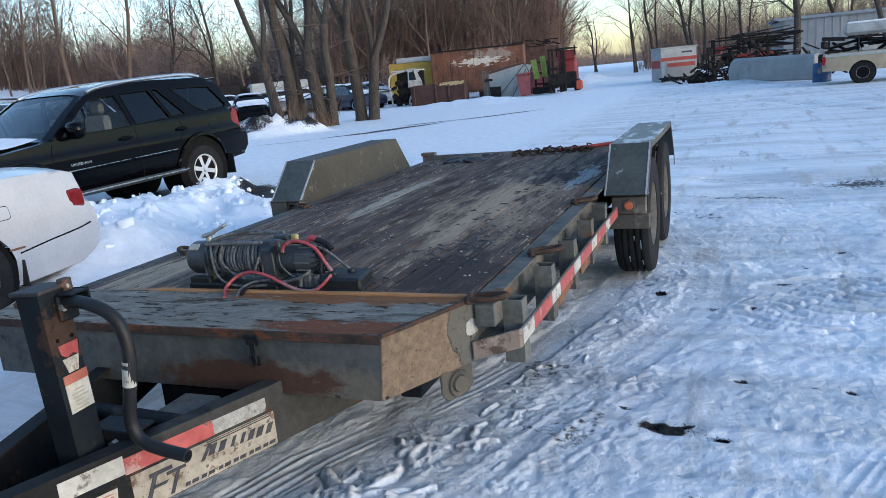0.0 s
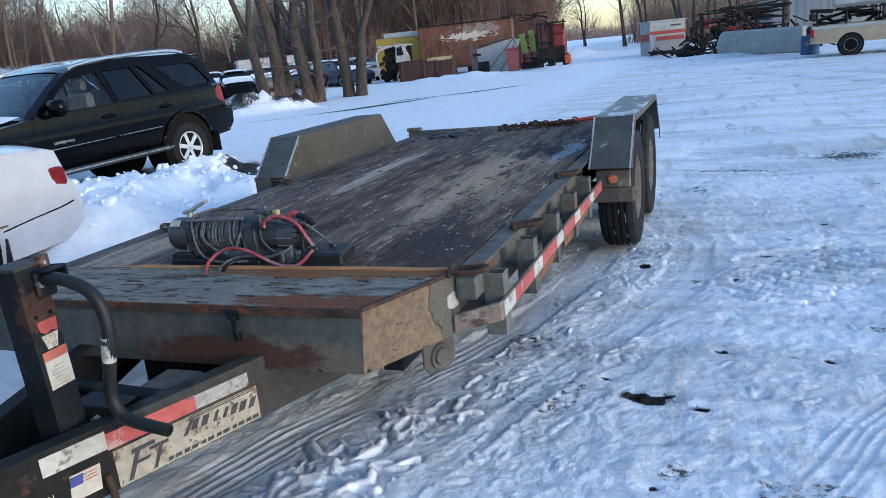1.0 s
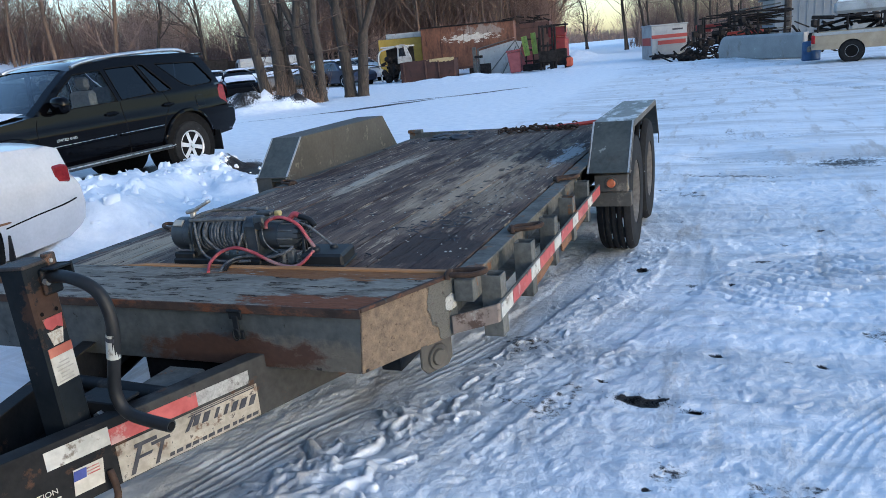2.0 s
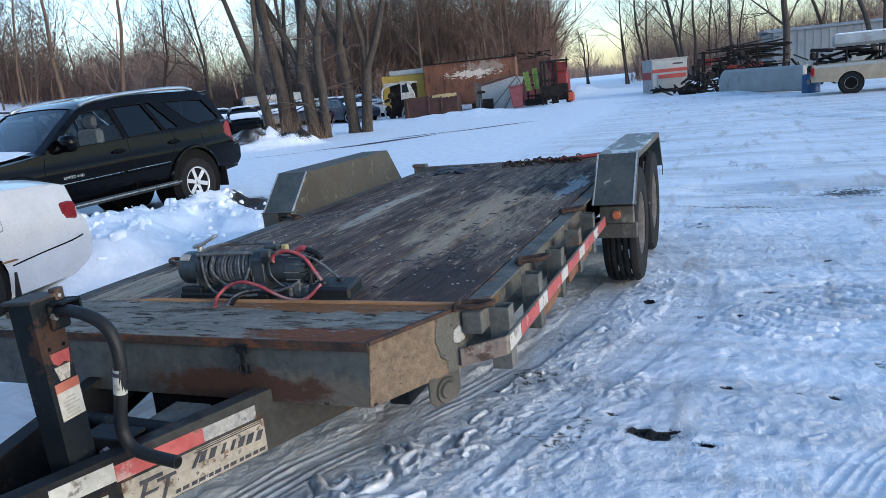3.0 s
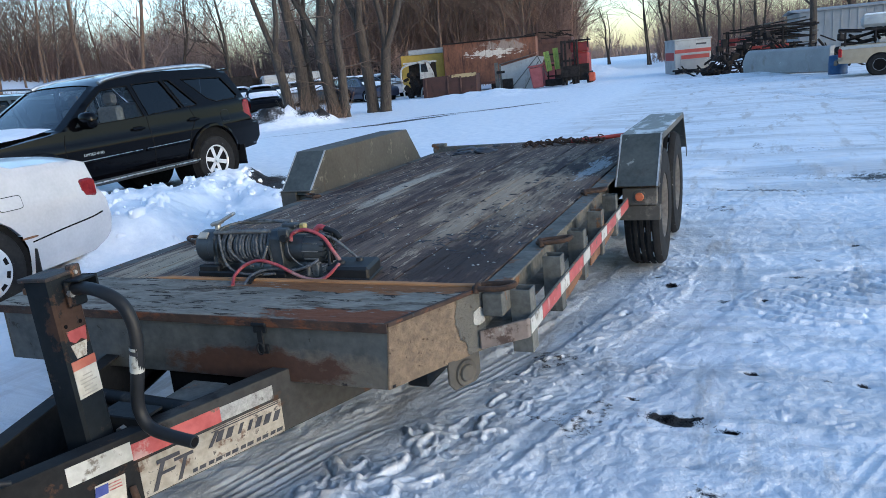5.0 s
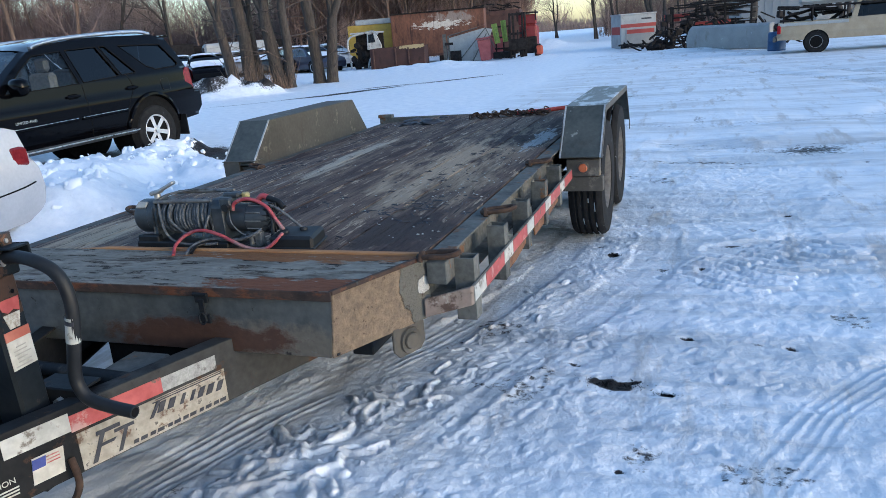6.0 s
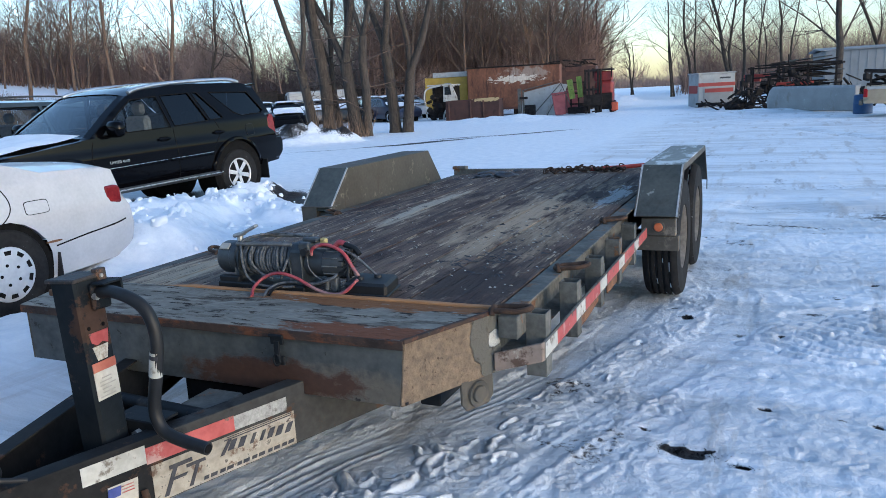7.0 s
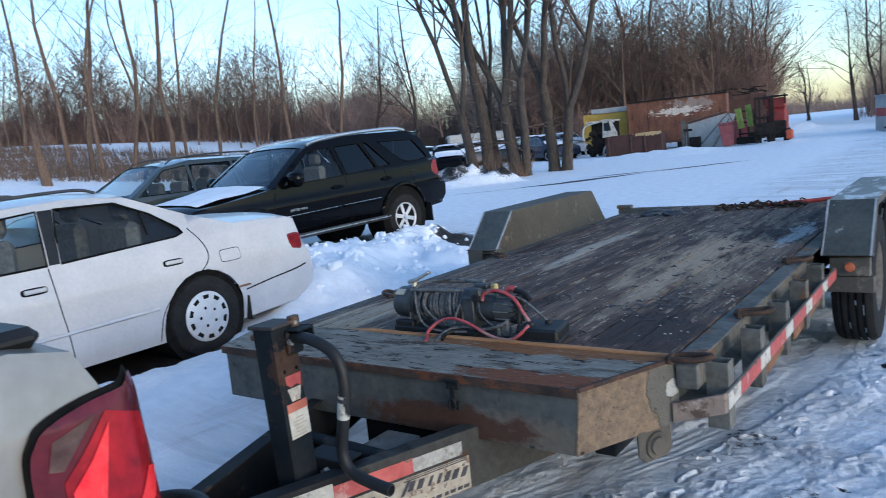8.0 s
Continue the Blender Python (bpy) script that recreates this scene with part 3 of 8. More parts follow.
# scuffs and kicked-up crumbs all over the trodden yard
for k in range(420):
    x, y = rr.uniform(0.9, 3.4), -0.4 + 5.6 * rr.random() ** 1.3
    turn, size = rr.gauss(0.6, 0.9), rr.uniform(0.3, 1.0)
    if rr.random() < 0.45:
        x = 1.05 + 0.2 * y + rr.gauss(0, 0.22)
    roll([(x, y), (x + 0.05 * size * math.cos(turn), y + 0.05 * size * math.sin(turn))], rr.uniform(0.008, 0.022) * (0.5 + 0.5 * size), rr.uniform(0.003, 0.008) * size)
# cleats of a tractor tyre: slanting swells, half filled in
for k in range(12):
    f = k / 11 + rr.uniform(-0.015, 0.015)
    cx, cy = 1.86 + 0.74 * f, 2.04 + 0.8 * f
    for side, turn, long in ((1, 2.55, 0.22), (-1, -0.5, 0.32)):
        long *= rr.uniform(0.75, 1.1)
        pts = [(cx - side * 0.02, cy + side * 0.03)]
        for j in range(4):
            pts.append((pts[-1][0] + long / 4 * math.cos(turn + 0.16 * j + rr.gauss(0, 0.06)), pts[-1][1] + long / 4 * math.sin(turn + 0.16 * j)))
        roll(pts, rr.uniform(0.018, 0.026), rr.uniform(0.010, 0.016), 0.25)
H += np.where(raised > 0, raised, -sunk)

# the bank shoved up between the trailer and the parked cars
bank = np.full(X.shape, 1e9)
heap = 0.5 + 0.5 * fbm(X, Y, 1.6, 3, 8)
lumps = 0.13 * (1 - np.abs(fbm(X, Y, 2.6, 2, 29)) * 2.2).clip(0, 1) + 0.055 * (1 - np.abs(fbm(X, Y, 5.5, 2, 30)) * 2.2).clip(0, 1) + 0.018 * (1 - np.abs(fbm(X, Y, 11.0, 2, 33)) * 2).clip(0, 1)
crest, rough_ = np.zeros_like(X), np.zeros_like(X)
for line, wide, tall in (([(-3.25, 3.0), (-3.8, 3.5), (-4.3, 4.2), (-4.5, 4.9), (-4.3, 5.5)], 0.6, 0.25), ([(-4.4, 5.2), (-3.95, 5.5), (-3.5, 5.35)], 0.34, 0.13), ([(-4.6, 5.7), (-4.95, 6.3), (-4.95, 6.8)], 0.34, 0.2)):
    d, _, _ = near_line(X, Y, line)
    ridge = np.exp(-(d * (1 + 0.35 * fbm(X, Y, 2.2, 2, 28)) / wide) ** 4)
    crest = np.maximum(crest, ridge * tall)
    rough_ = np.maximum(rough_, np.clip(ridge * 1.3 - 0.1, 0, 1))
    bank = np.minimum(bank, d)
H += crest * (0.6 + 0.55 * heap) + rough_ * 0.6 * lumps
# dark footprint under the sedan: bare ground and the car's painted shade together
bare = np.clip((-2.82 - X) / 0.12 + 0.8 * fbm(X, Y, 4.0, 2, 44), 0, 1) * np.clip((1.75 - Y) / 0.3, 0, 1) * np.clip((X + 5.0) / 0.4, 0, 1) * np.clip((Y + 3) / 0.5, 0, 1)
dirt_and_shade = np.maximum(dirt_and_shade, 1.3 * bare)
side = (1 - bare) * np.clip((-1.25 - X) / 0.8, 0, 1) * np.clip((X + 5.2) / 1.0, 0, 1) * np.clip((5.4 - Y) / 1.6, 0, 1) * np.clip((Y + 5) / 3, 0, 1)
H += side * (0.09 + 0.03 * fbm(X, Y, 1.3, 3, 10))
for cx, cy, rx, ry, tall in ((-12.6, 18.2, 1.1, 0.9, 0.2), (-11.4, 19.0, 0.9, 0.6, 0.08), (-15.2, 17.8, 1.8, 0.9, 0.3)):
    pile = np.exp(-(((X - cx) / rx) ** 2 + ((Y - cy) / ry) ** 2))
    H += pile * (tall + 0.5 * tall * fbm(X, Y, 0.9, 3, 11)) + np.clip(pile * 1.4 - 0.15, 0, 1) * (0.34 * (1 - np.abs(fbm(X, Y, 1.1, 3, 39)) * 2).clip(0, 1) + 0.2 * (1 - np.abs(fbm(X, Y, 2.6, 2, 40)) * 2).clip(0, 1))
    dirt_and_shade = np.maximum(dirt_and_shade, 1.1 * np.clip(pile * 1.8 - 0.15, 0, 1) * np.clip(fbm(X, Y, 1.5, 3, 42) + 0.55, 0, 1))
for cx, cy, rx, ry, h in ((-10.5, 52, 3.2, 1.6, 0.9), (-5.2, 33.2, 2.2, 0.7, 0.35), (2.4, 30.2, 3.2, 0.5, 0.3), (-1.5, 40.5, 3.0, 0.7, 0.35), (-9.5, 29.8, 3.0, 0.7, 0.25)):
    H += np.exp(-(((X - cx) / rx) ** 2 + ((Y - cy) / ry) ** 2)) * (h + 0.6 * h * fbm(X, Y, 1.1, 3, 14))
# bare wet soil and grit; the ellipse under the SUV also paints its shadow
for cx, cy, rx, ry, turn, k in ((1.53, 0.8, 0.1, 0.04, -20, 1.25), (1.6, 0.825, 0.06, 0.018, 25, 1.2), (1.74, 0.745, 0.035, 0.018, 0, 0.8), (2.9, 6.24, 0.5, 0.42, 10, 0.68), (1.9, 5.62, 0.9, 0.12, -8, 0.56), (2.05, 2.75, 0.12, 0.05, 0, 0.6),
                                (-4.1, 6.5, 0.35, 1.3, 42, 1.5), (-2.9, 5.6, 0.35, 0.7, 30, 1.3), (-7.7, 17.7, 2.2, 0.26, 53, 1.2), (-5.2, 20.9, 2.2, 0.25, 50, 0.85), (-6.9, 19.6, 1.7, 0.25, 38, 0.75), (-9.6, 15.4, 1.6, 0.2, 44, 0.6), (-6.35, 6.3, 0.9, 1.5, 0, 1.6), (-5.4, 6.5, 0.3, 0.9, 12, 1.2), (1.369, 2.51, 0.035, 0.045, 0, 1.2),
                                (2.1, 1.25, 0.08, 0.05, 10, 0.36), (2.12, 1.95, 0.1, 0.05, 10, 0.4), (-2.5, 30, 5, 0.4, -20, 0.5), (5.5, 15, 1.5, 0.3, 20, 0.55), (0.6, 12.5, 0.35, 0.15, 0, 0.6),
                                (-1.6, 3.6, 0.4, 1.2, 0, 0.7), (0.8, 1.1, 0.2, 0.06, 55, 0.45), (-0.1, 3.5, 0.9, 1.3, 0, 0.45)):
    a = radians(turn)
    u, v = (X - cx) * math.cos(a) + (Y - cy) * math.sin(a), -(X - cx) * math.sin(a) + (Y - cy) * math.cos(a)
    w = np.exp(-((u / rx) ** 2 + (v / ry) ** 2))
    dirt_and_shade = np.maximum(dirt_and_shade, k * w)
    H -= 0.004 * np.clip(w * 2 - 0.6, 0, 1) * min(k, 1)
dirt_and_shade = np.maximum(dirt_and_shade, np.clip(0.62 - np.abs(bank - 0.95) * 2.2, 0, 0.4) * (X < -3.2))
pits = random.Random(8)
for _ in range(90):
    cx, cy, r = pits.uniform(0.9, 3.6), pits.uniform(0.1, 6.0), pits.uniform(0.012, 0.035)
    w = np.exp(-(((X - cx) / r) ** 2 + ((Y - cy) / (r * pits.uniform(0.5, 1))) ** 2))
    H -= 0.016 * w
    dirt_and_shade = np.maximum(dirt_and_shade, w * pits.choice((0.3, 0.45, 0.85)))
specks = fbm(X, Y, 3.2, 2, 20)
dirt_and_shade = np.maximum(dirt_and_shade, 0.44 * np.clip((specks - 0.42) * 4, 0, 1) * trodden * (Y < 14))
flat = (np.abs(X) < 40) & (np.abs(Y) < 60)
H = np.where(flat, H, H * 0.2 + 0.25 * fbm(X, Y, 0.02, 2, 6) * np.clip(np.hypot(X, Y) / 300, 0, 1))
rise = np.clip((-X - 14 - 0.35 * Y) / 45.0, 0, 1)
H += 5.0 * rise * rise * (3 - 2 * rise)
nx, ny = len(gx), len(gy)
idx = np.arange(nx * ny).reshape(ny, nx)
quads = np.stack([idx[:-1, :-1], idx[:-1, 1:], idx[1:, 1:], idx[1:, :-1]], -1).reshape(-1, 4)
ground = part("ground", (np.stack([X, Y, H], -1).reshape(-1, 3).tolist(), quads.tolist()), M_snow, smooth=True)
tagged(ground, "trodden blue-white snow with tyre tracks and bare soil", "ground", kind="structure")
for key, arr in (("dirt_and_shade", dirt_and_shade), ("packed", packed), ("grime", grime)):
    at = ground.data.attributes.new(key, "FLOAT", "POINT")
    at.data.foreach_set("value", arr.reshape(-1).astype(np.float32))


def ground_z(x, y):
    i, j = min(np.searchsorted(gx, x), nx - 1), min(np.searchsorted(gy, y), ny - 1)
    return float(H[j, i])


HOME_X, HOME_Y = 1.8, -1.9


def away(az, d):
    """A place d metres off, az degrees left of the yard's long axis."""
    return HOME_X - d * math.sin(radians(az)), HOME_Y + d * math.cos(radians(az))


# ---- loose lumps of snow ----
def clods(places, seed):
    r = random.Random(seed)
    base = bmesh.new()
    bmesh.ops.create_icosphere(base, subdivisions=2, radius=1)
    V0 = np.array([v.co[:] for v in base.verts])
    T0 = np.array([[v.index for v in f.verts] for f in base.faces])
    base.free()
    VV, TT = [], []
    for k, (x, y, s) in enumerate(places):
        off = Vector((r.uniform(0, 90), r.uniform(0, 90), 0))
        n = np.array([1 + 0.4 * noise.noise(Vector(v) * 1.2 + off) + 0.22 * noise.noise(Vector(v) * 2.6 + off) for v in V0])
        q = np.array(Euler((r.uniform(0, 3), r.uniform(0, 3), r.uniform(0, 3))).to_matrix())
        V = (V0 * n[:, None] * np.array([1, r.uniform(0.6, 1), r.uniform(0.5, 0.8)])) @ q.T * s
        VV.append(V + np.array([x, y, ground_z(x, y) - 0.12 * s]))
        TT.append(T0 + k * len(V0))
    return np.concatenate(VV).tolist(), np.concatenate(TT).tolist()


rng = random.Random(77)
spots = []
for (ax, ay), (bx, by), n in (((-3.2, 2.9), (-3.9, 3.6), 60), ((-3.9, 3.6), (-4.5, 4.9), 90), ((-4.4, 5.3), (-3.5, 5.3), 70), ((-4.6, 5.7), (-4.95, 6.8), 70), ((-3.0, 3.4), (-3.3, 5.2), 36)):
    for _ in range(n):
        k = rng.random()
        spots.append((ax + (bx - ax) * k + rng.gauss(0, 0.26), ay + (by - ay) * k + rng.gauss(0, 0.26), 0.012 + 0.07 * rng.random() ** 2.8))
tagged(part("snow_lumps", clods(spots, 1), M_snow_clean, smooth=True), "white lumps of shoved snow on the bank", "snow", kind="stuff")

# ---- the flatbed trailer ----
trailer = thing("flatbed_trailer", label="weathered grey steel flatbed trailer with worn oak deck", category="trailer")
TOP = 0.64                     # the deck's upper face
BOXT, BOXB = 0.651, 0.427      # the toolbox in front of it
plan = [(-0.845, 0.0), (0.805, 0.0), (0.972, 0.384), (-1.0, 0.384)]


def raked(bm):
    """The box narrows a little towards its bottom at the right-hand corner."""
    for v in bm.verts:
        if v.co.x > 0 and v.co.z < 0.5:
            v.co.x -= 0.022 * max(0.0, 1 - v.co.y / 0.384)
    return bm


def ring_box():
    """Walls of the front box: front, right and left sheets with eased edges."""
    bm = bmesh.new()
    prism(bm, [(-0.845, 0.0), (0.805, 0.0), (0.805, 0.006), (-0.845, 0.006)], BOXB, BOXT - 0.03, "z", 0.002)
    return raked(bm)


part("box_front", ring_box(), M_box_front, trailer, "grey steel sheet with a broad rust stain")
bm = bmesh.new()
prism(bm, [(0.8055, 0.0), (0.813, -0.001), (0.98, 0.384), (0.972, 0.386)], BOXB, BOXT - 0.01, "z", 0.002)
part("box_side", raked(bm), M_box_side, trailer, "sandy rust-crusted end sheet")
bm = bmesh.new()
prism(bm, [(-0.846, 0.0), (-0.853, -0.001), (-1.0, 0.384), (-0.992, 0.386)], BOXB, BOXT - 0.01, "z", 0.002)
part("box_side", bm, M_fender, trailer, "plain grey end sheet")
bm = bmesh.new()
prism(bm, [(-0.84, 0.01), (0.80, 0.01), (0.965, 0.9), (-0.99, 0.9)], BOXB + 0.004, BOXB + 0.012, "z")
part("box_floor", bm, M_dark_steel, trailer)
# lid: a peeling plate, lapped down over the front edge by a rusty angle
bm = bmesh.new()
prism(bm, [(-0.86, -0.016), (0.815, -0.016), (0.972, 0.36), (-1.0, 0.36)], BOXT - 0.008, BOXT, "z", 0.002)
bmesh.ops.subdivide_edges(bm, edges=bm.edges, cuts=6, use_grid_fill=True)
for v in bm.verts:
    if v.co.z > BOXT - 0.004:
        v.co.z += 0.003 * noise.noise(v.co * 5)
part("box_lid", bm, M_lid, trailer, "peeling grey painted plate")
bm = bmesh.new()
box(bm, (-0.02, -0.019, BOXT - 0.016), (1.672, 0.006, 0.03), 0.0015)
part("lid_lip", bm, M_lip, trailer, "rusted angle along the lid's edge")
bm = bmesh.new()
prism(bm, [(0.806, -0.017), (0.822, -0.017), (0.988, 0.372), (0.974, 0.374)], BOXT - 0.012, BOXT + 0.002, "z", 0.002)
part("lid_side_edge", bm, M_lip, trailer, "rust-red flaking lid edge")
# hasp on the front
bm = boxes(((0.36, -0.025, BOXT - 0.035), (0.05, 0.008, 0.03)), ((0.36, -0.028, BOXT - 0.075), (0.022, 0.008, 0.075)), ((0.36, -0.022, BOXT - 0.105), (0.045, 0.01, 0.03)), bevel=0.002)
rod(bm, (0.335, -0.03, BOXT - 0.02), (0.385, -0.03, BOXT - 0.02), 0.006)
pipe(bm, [(0.36 + 0.012 * math.cos(i), -0.036, BOXT - 0.1 + 0.02 * math.sin(i)) for i in np.linspace(0, 5.6, 10)], 0.003, 6)
part("hasp", bm, M_dark_steel, trailer, "dark steel hasp and staple")

def sag(x):
    """How far the deck has dropped towards its left edge."""
    return 0.082 * max(0.0, -0.35 - x)


# frame: side channels with stake pockets outside
for sx in (1, -1):
    bm = bmesh.new()
    prism(bm, [(0.965, TOP - 0.15), (1.045, TOP - 0.15), (1.045, TOP - 0.14), (0.975, TOP - 0.14), (0.975, TOP - 0.01), (1.045, TOP - 0.01), (1.045, TOP), (0.965, TOP)], 0.384, 4.75, "y", 0.002)
    bm.transform(Matrix.Translation((0, 0, 0 if sx > 0 else -0.053)) @ Matrix.Diagonal((sx, 1, 1, 1)))
    part("side_channel", bm, M_steel, trailer)
    bm = bmesh.new()
    prism(bm, [(0.70, 0.3), (0.78, 0.3), (0.78, TOP - 0.045), (0.70, TOP - 0.045)], 0.3, 4.7, "y", 0.004)
    bm.transform(Matrix.Diagonal((sx, 1, 1, 1)))
    part("frame_beam", bm, M_dark_steel, trailer)
for y in np.arange(0.7, 4.7, 0.5):
    part("cross_member", boxes(((0, y, TOP - 0.14), (1.93, 0.05, 0.08)), bevel=0.003), M_dark_steel, trailer)
part("rear_member", boxes(((0, 4.775, TOP - 0.09), (2.1, 0.05, 0.18)), ((-0.99, 4.77, TOP + 0.015), (0.14, 0.06, 0.03)), bevel=0.004), M_steel, trailer)


def pocket(y):
    bm = bmesh.new()
    z0, z1, w, d, t = 0.392, 0.617, 0.06, 0.069, 0.006
    for c, s in (((1.049 + d / 2, y - w / 2, (z0 + z1) / 2), (d, t, z1 - z0)), ((1.049 + d / 2, y + w / 2, (z0 + z1) / 2), (d, t, z1 - z0)),
                 ((1.049 + d, y, (z0 + z1) / 2), (t, w + t, z1 - z0)), ((1.049 + t / 2, y, (z0 + z1) / 2), (t, w - t, z1 - z0))):
        box(bm, c, s, 0.0015)
    return bm


POCKETS = (0.48, 0.915, 1.345, 1.77, 2.18)
for sx in (1, -1):
    for y in POCKETS + (4.62,):
        bm = pocket(y)
        bm.transform(Matrix.Translation((0, 0, 0 if sx > 0 else -0.053)) @ Matrix.Diagonal((sx, 1, 1, 1)))
        part("stake_pocket", bm, M_steel, trailer)
    for y0, y1 in ((0.392, 2.5), (4.45, 4.78)):
        bm = bmesh.new()
        box(bm, (sx * 1.127, (y0 + y1) / 2, 0.505), (0.01, y1 - y0, 0.066), 0.002)
        part("rub_rail", bm, M_steel, trailer)
    bm = bmesh.new()
    prism(bm, [(0.966, 0.345), (0.972, 0.337), (1.127, 0.377), (1.1335, 0.391), (1.1225, 0.391), (1.119, 0.386)], 0.436, 0.502, "z", 0.002)
    for v in bm.verts:
        v.co.z += 0.038 * (v.co.x - 0.966) / 0.165
    bm.transform(Matrix.Diagonal((sx, 1, 1, 1)))
    part("rub_rail_return", bm, M_return, trailer, "bent rail end with worn red tape")
    bm = bmesh.new()
    prism(bm, [(0.98, 0.36), (1.05, 0.36), (1.05, 0.50), (0.98, 0.50)], 0.55, TOP - 0.012, "z", 0.003)
    bm.transform(Matrix.Translation((0, 0, 0 if sx > 0 else -0.053)) @ Matrix.Diagonal((sx, 1, 1, 1)))
    part("corner_gusset", bm, M_steel, trailer)
    y, i = 0.395, 0
    while y < 2.45:
        ln = 0.27 if i % 2 else 0.15
        bm = boxes(((sx * 1.1335, min(y + ln / 2, 2.4), 0.507), (0.002, ln - 0.006, 0.052)))
        part("tape", bm, M_tape_white if i % 2 == 0 and i else (M_tape_red if i % 2 else M_tape_white), trailer, "red and white conspicuity tape" if i == 0 else "")
        y += ln
        i += 1
# bent rusty plate and lower bracket beneath the corner, with its round end cap
bm = bmesh.new()
prism(bm, [(-0.075, 0.06), (0.075, 0.06), (0.075, -0.025), (0.05, -0.05), (-0.05, -0.05), (-0.075, -0.02)], -0.005, 0.005, "x", 0.003)
CAP = Matrix.Translation((0.924, 0.286, 0.376)) @ pose(0, 0, 0, 0, 0, -23.5)
bm.transform(CAP)
part("hanger_plate", bm, M_fender, trailer)
bm = bmesh.new()
lathe(bm, [(0.0, 0.012), (0.026, 0.012), (0.03, 0.006), (0.03, 0.0)], (0.006, 0, 0), "x", 28)
lathe(bm, [(0.036, 0.004), (0.044, 0.007), (0.047, 0.0)], (0.006, 0, 0), "x", 28)
bm.transform(CAP)
part("tube_end", bm, M_fender, trailer, "round capped cross tube", smooth=35)
for y0, y1 in ((0.93, 1.45), (1.5, 2.3)):
    bm = bmesh.new()
    prism(bm, [(y0, 0.475), (y1, 0.475), (y1 - 0.03, 0.43), (y0 + 0.35 * (y1 - y0), 0.405), (y0 + 0.02, 0.4)], 1.10, 1.108, "x", 0.002)
    part("rusty_skirt", bm, M_rust, trailer, "bent rusty plate under the rail")


# deck planks
rng = random.Random(4)
plank_x = np.linspace(-0.962, 0.962, 12)
for i in range(11):
    x0, x1 = plank_x[i] + 0.003, plank_x[i + 1] - 0.003
    y0, y1 = 0.386 + rng.uniform(0, 0.006), 4.75 + rng.uniform(-0.02, 0.02)
    bm = bmesh.new()
    box(bm, ((x0 + x1) / 2, (y0 + y1) / 2, TOP - 0.018 + rng.uniform(-0.002, 0.002)), (x1 - x0, y1 - y0, 0.04), 0.0008)
    cuts = [e for e in bm.edges if abs(e.verts[0].co.y - e.verts[1].co.y) > 1]
    bmesh.ops.subdivide_edges(bm, edges=cuts, cuts=24, use_grid_fill=True)
    for v in bm.verts:
        k = 0.0035 * noise.noise(Vector((v.co.x * 9, v.co.y * 2.2, i)))
        v.co.z += k - sag(v.co.x)
        v.co.x += 0.0012 * noise.noise(Vector((v.co.y * 7, i * 3.1, 0)))
    part("plank", bm, M_plank, trailer, smooth=30)
# black sheet added below the planks to paint the shade in their gaps
part("deck_gap_shade", boxes(((0, 2.57, TOP - 0.098), (1.92, 4.3, 0.012))), M_pit, trailer)
bm = bmesh.new()
box(bm, (0.0, 0.372, TOP + 0.003), (1.93, 0.024, 0.03), 0.003)
bmesh.ops.subdivide_edges(bm, edges=[e for e in bm.edges if e.calc_length() > 1], cuts=24, use_grid_fill=True)
for v in bm.verts:
    v.co.z -= sag(v.co.x) - 0.002 * noise.noise(v.co * 14)
part("deck_edge_strip", bm, M_plank_end, trailer, "orange-brown split wood strip")


def dring(x, y, turn):
    bm = bmesh.new()
    pts = [(0.052 * math.cos(a) + (0.016 if math.cos(a) > 0 else -0.016), 0.03 * math.sin(a), 0.012 + 0.01 * math.cos(a)) for a in np.linspace(0, 2 * math.pi, 22)[:-1]]
    pipe(bm, pts, 0.0095, 8, True)
    pipe(bm, [(-0.058, 0.03, -0.008), (-0.058, 0.022, 0.008), (-0.058, 0, 0.014), (-0.058, -0.022, 0.008), (-0.058, -0.03, -0.008)], 0.01, 7)
    bm.transform(pose(x, y, TOP + 0.006 - sag(x), 0, 4, turn))
    return part("tie_ring", bm, M_chain, trailer, "rusty tie-down ring", smooth=50)


for x, y, turn in ((1.03, 0.355, 8), (1.075, 0.985, 25), (1.02, 2.09, 30), (-0.915, 1.18, 150), (-0.975, 2.44, 150)):
    dring(x, y, turn)

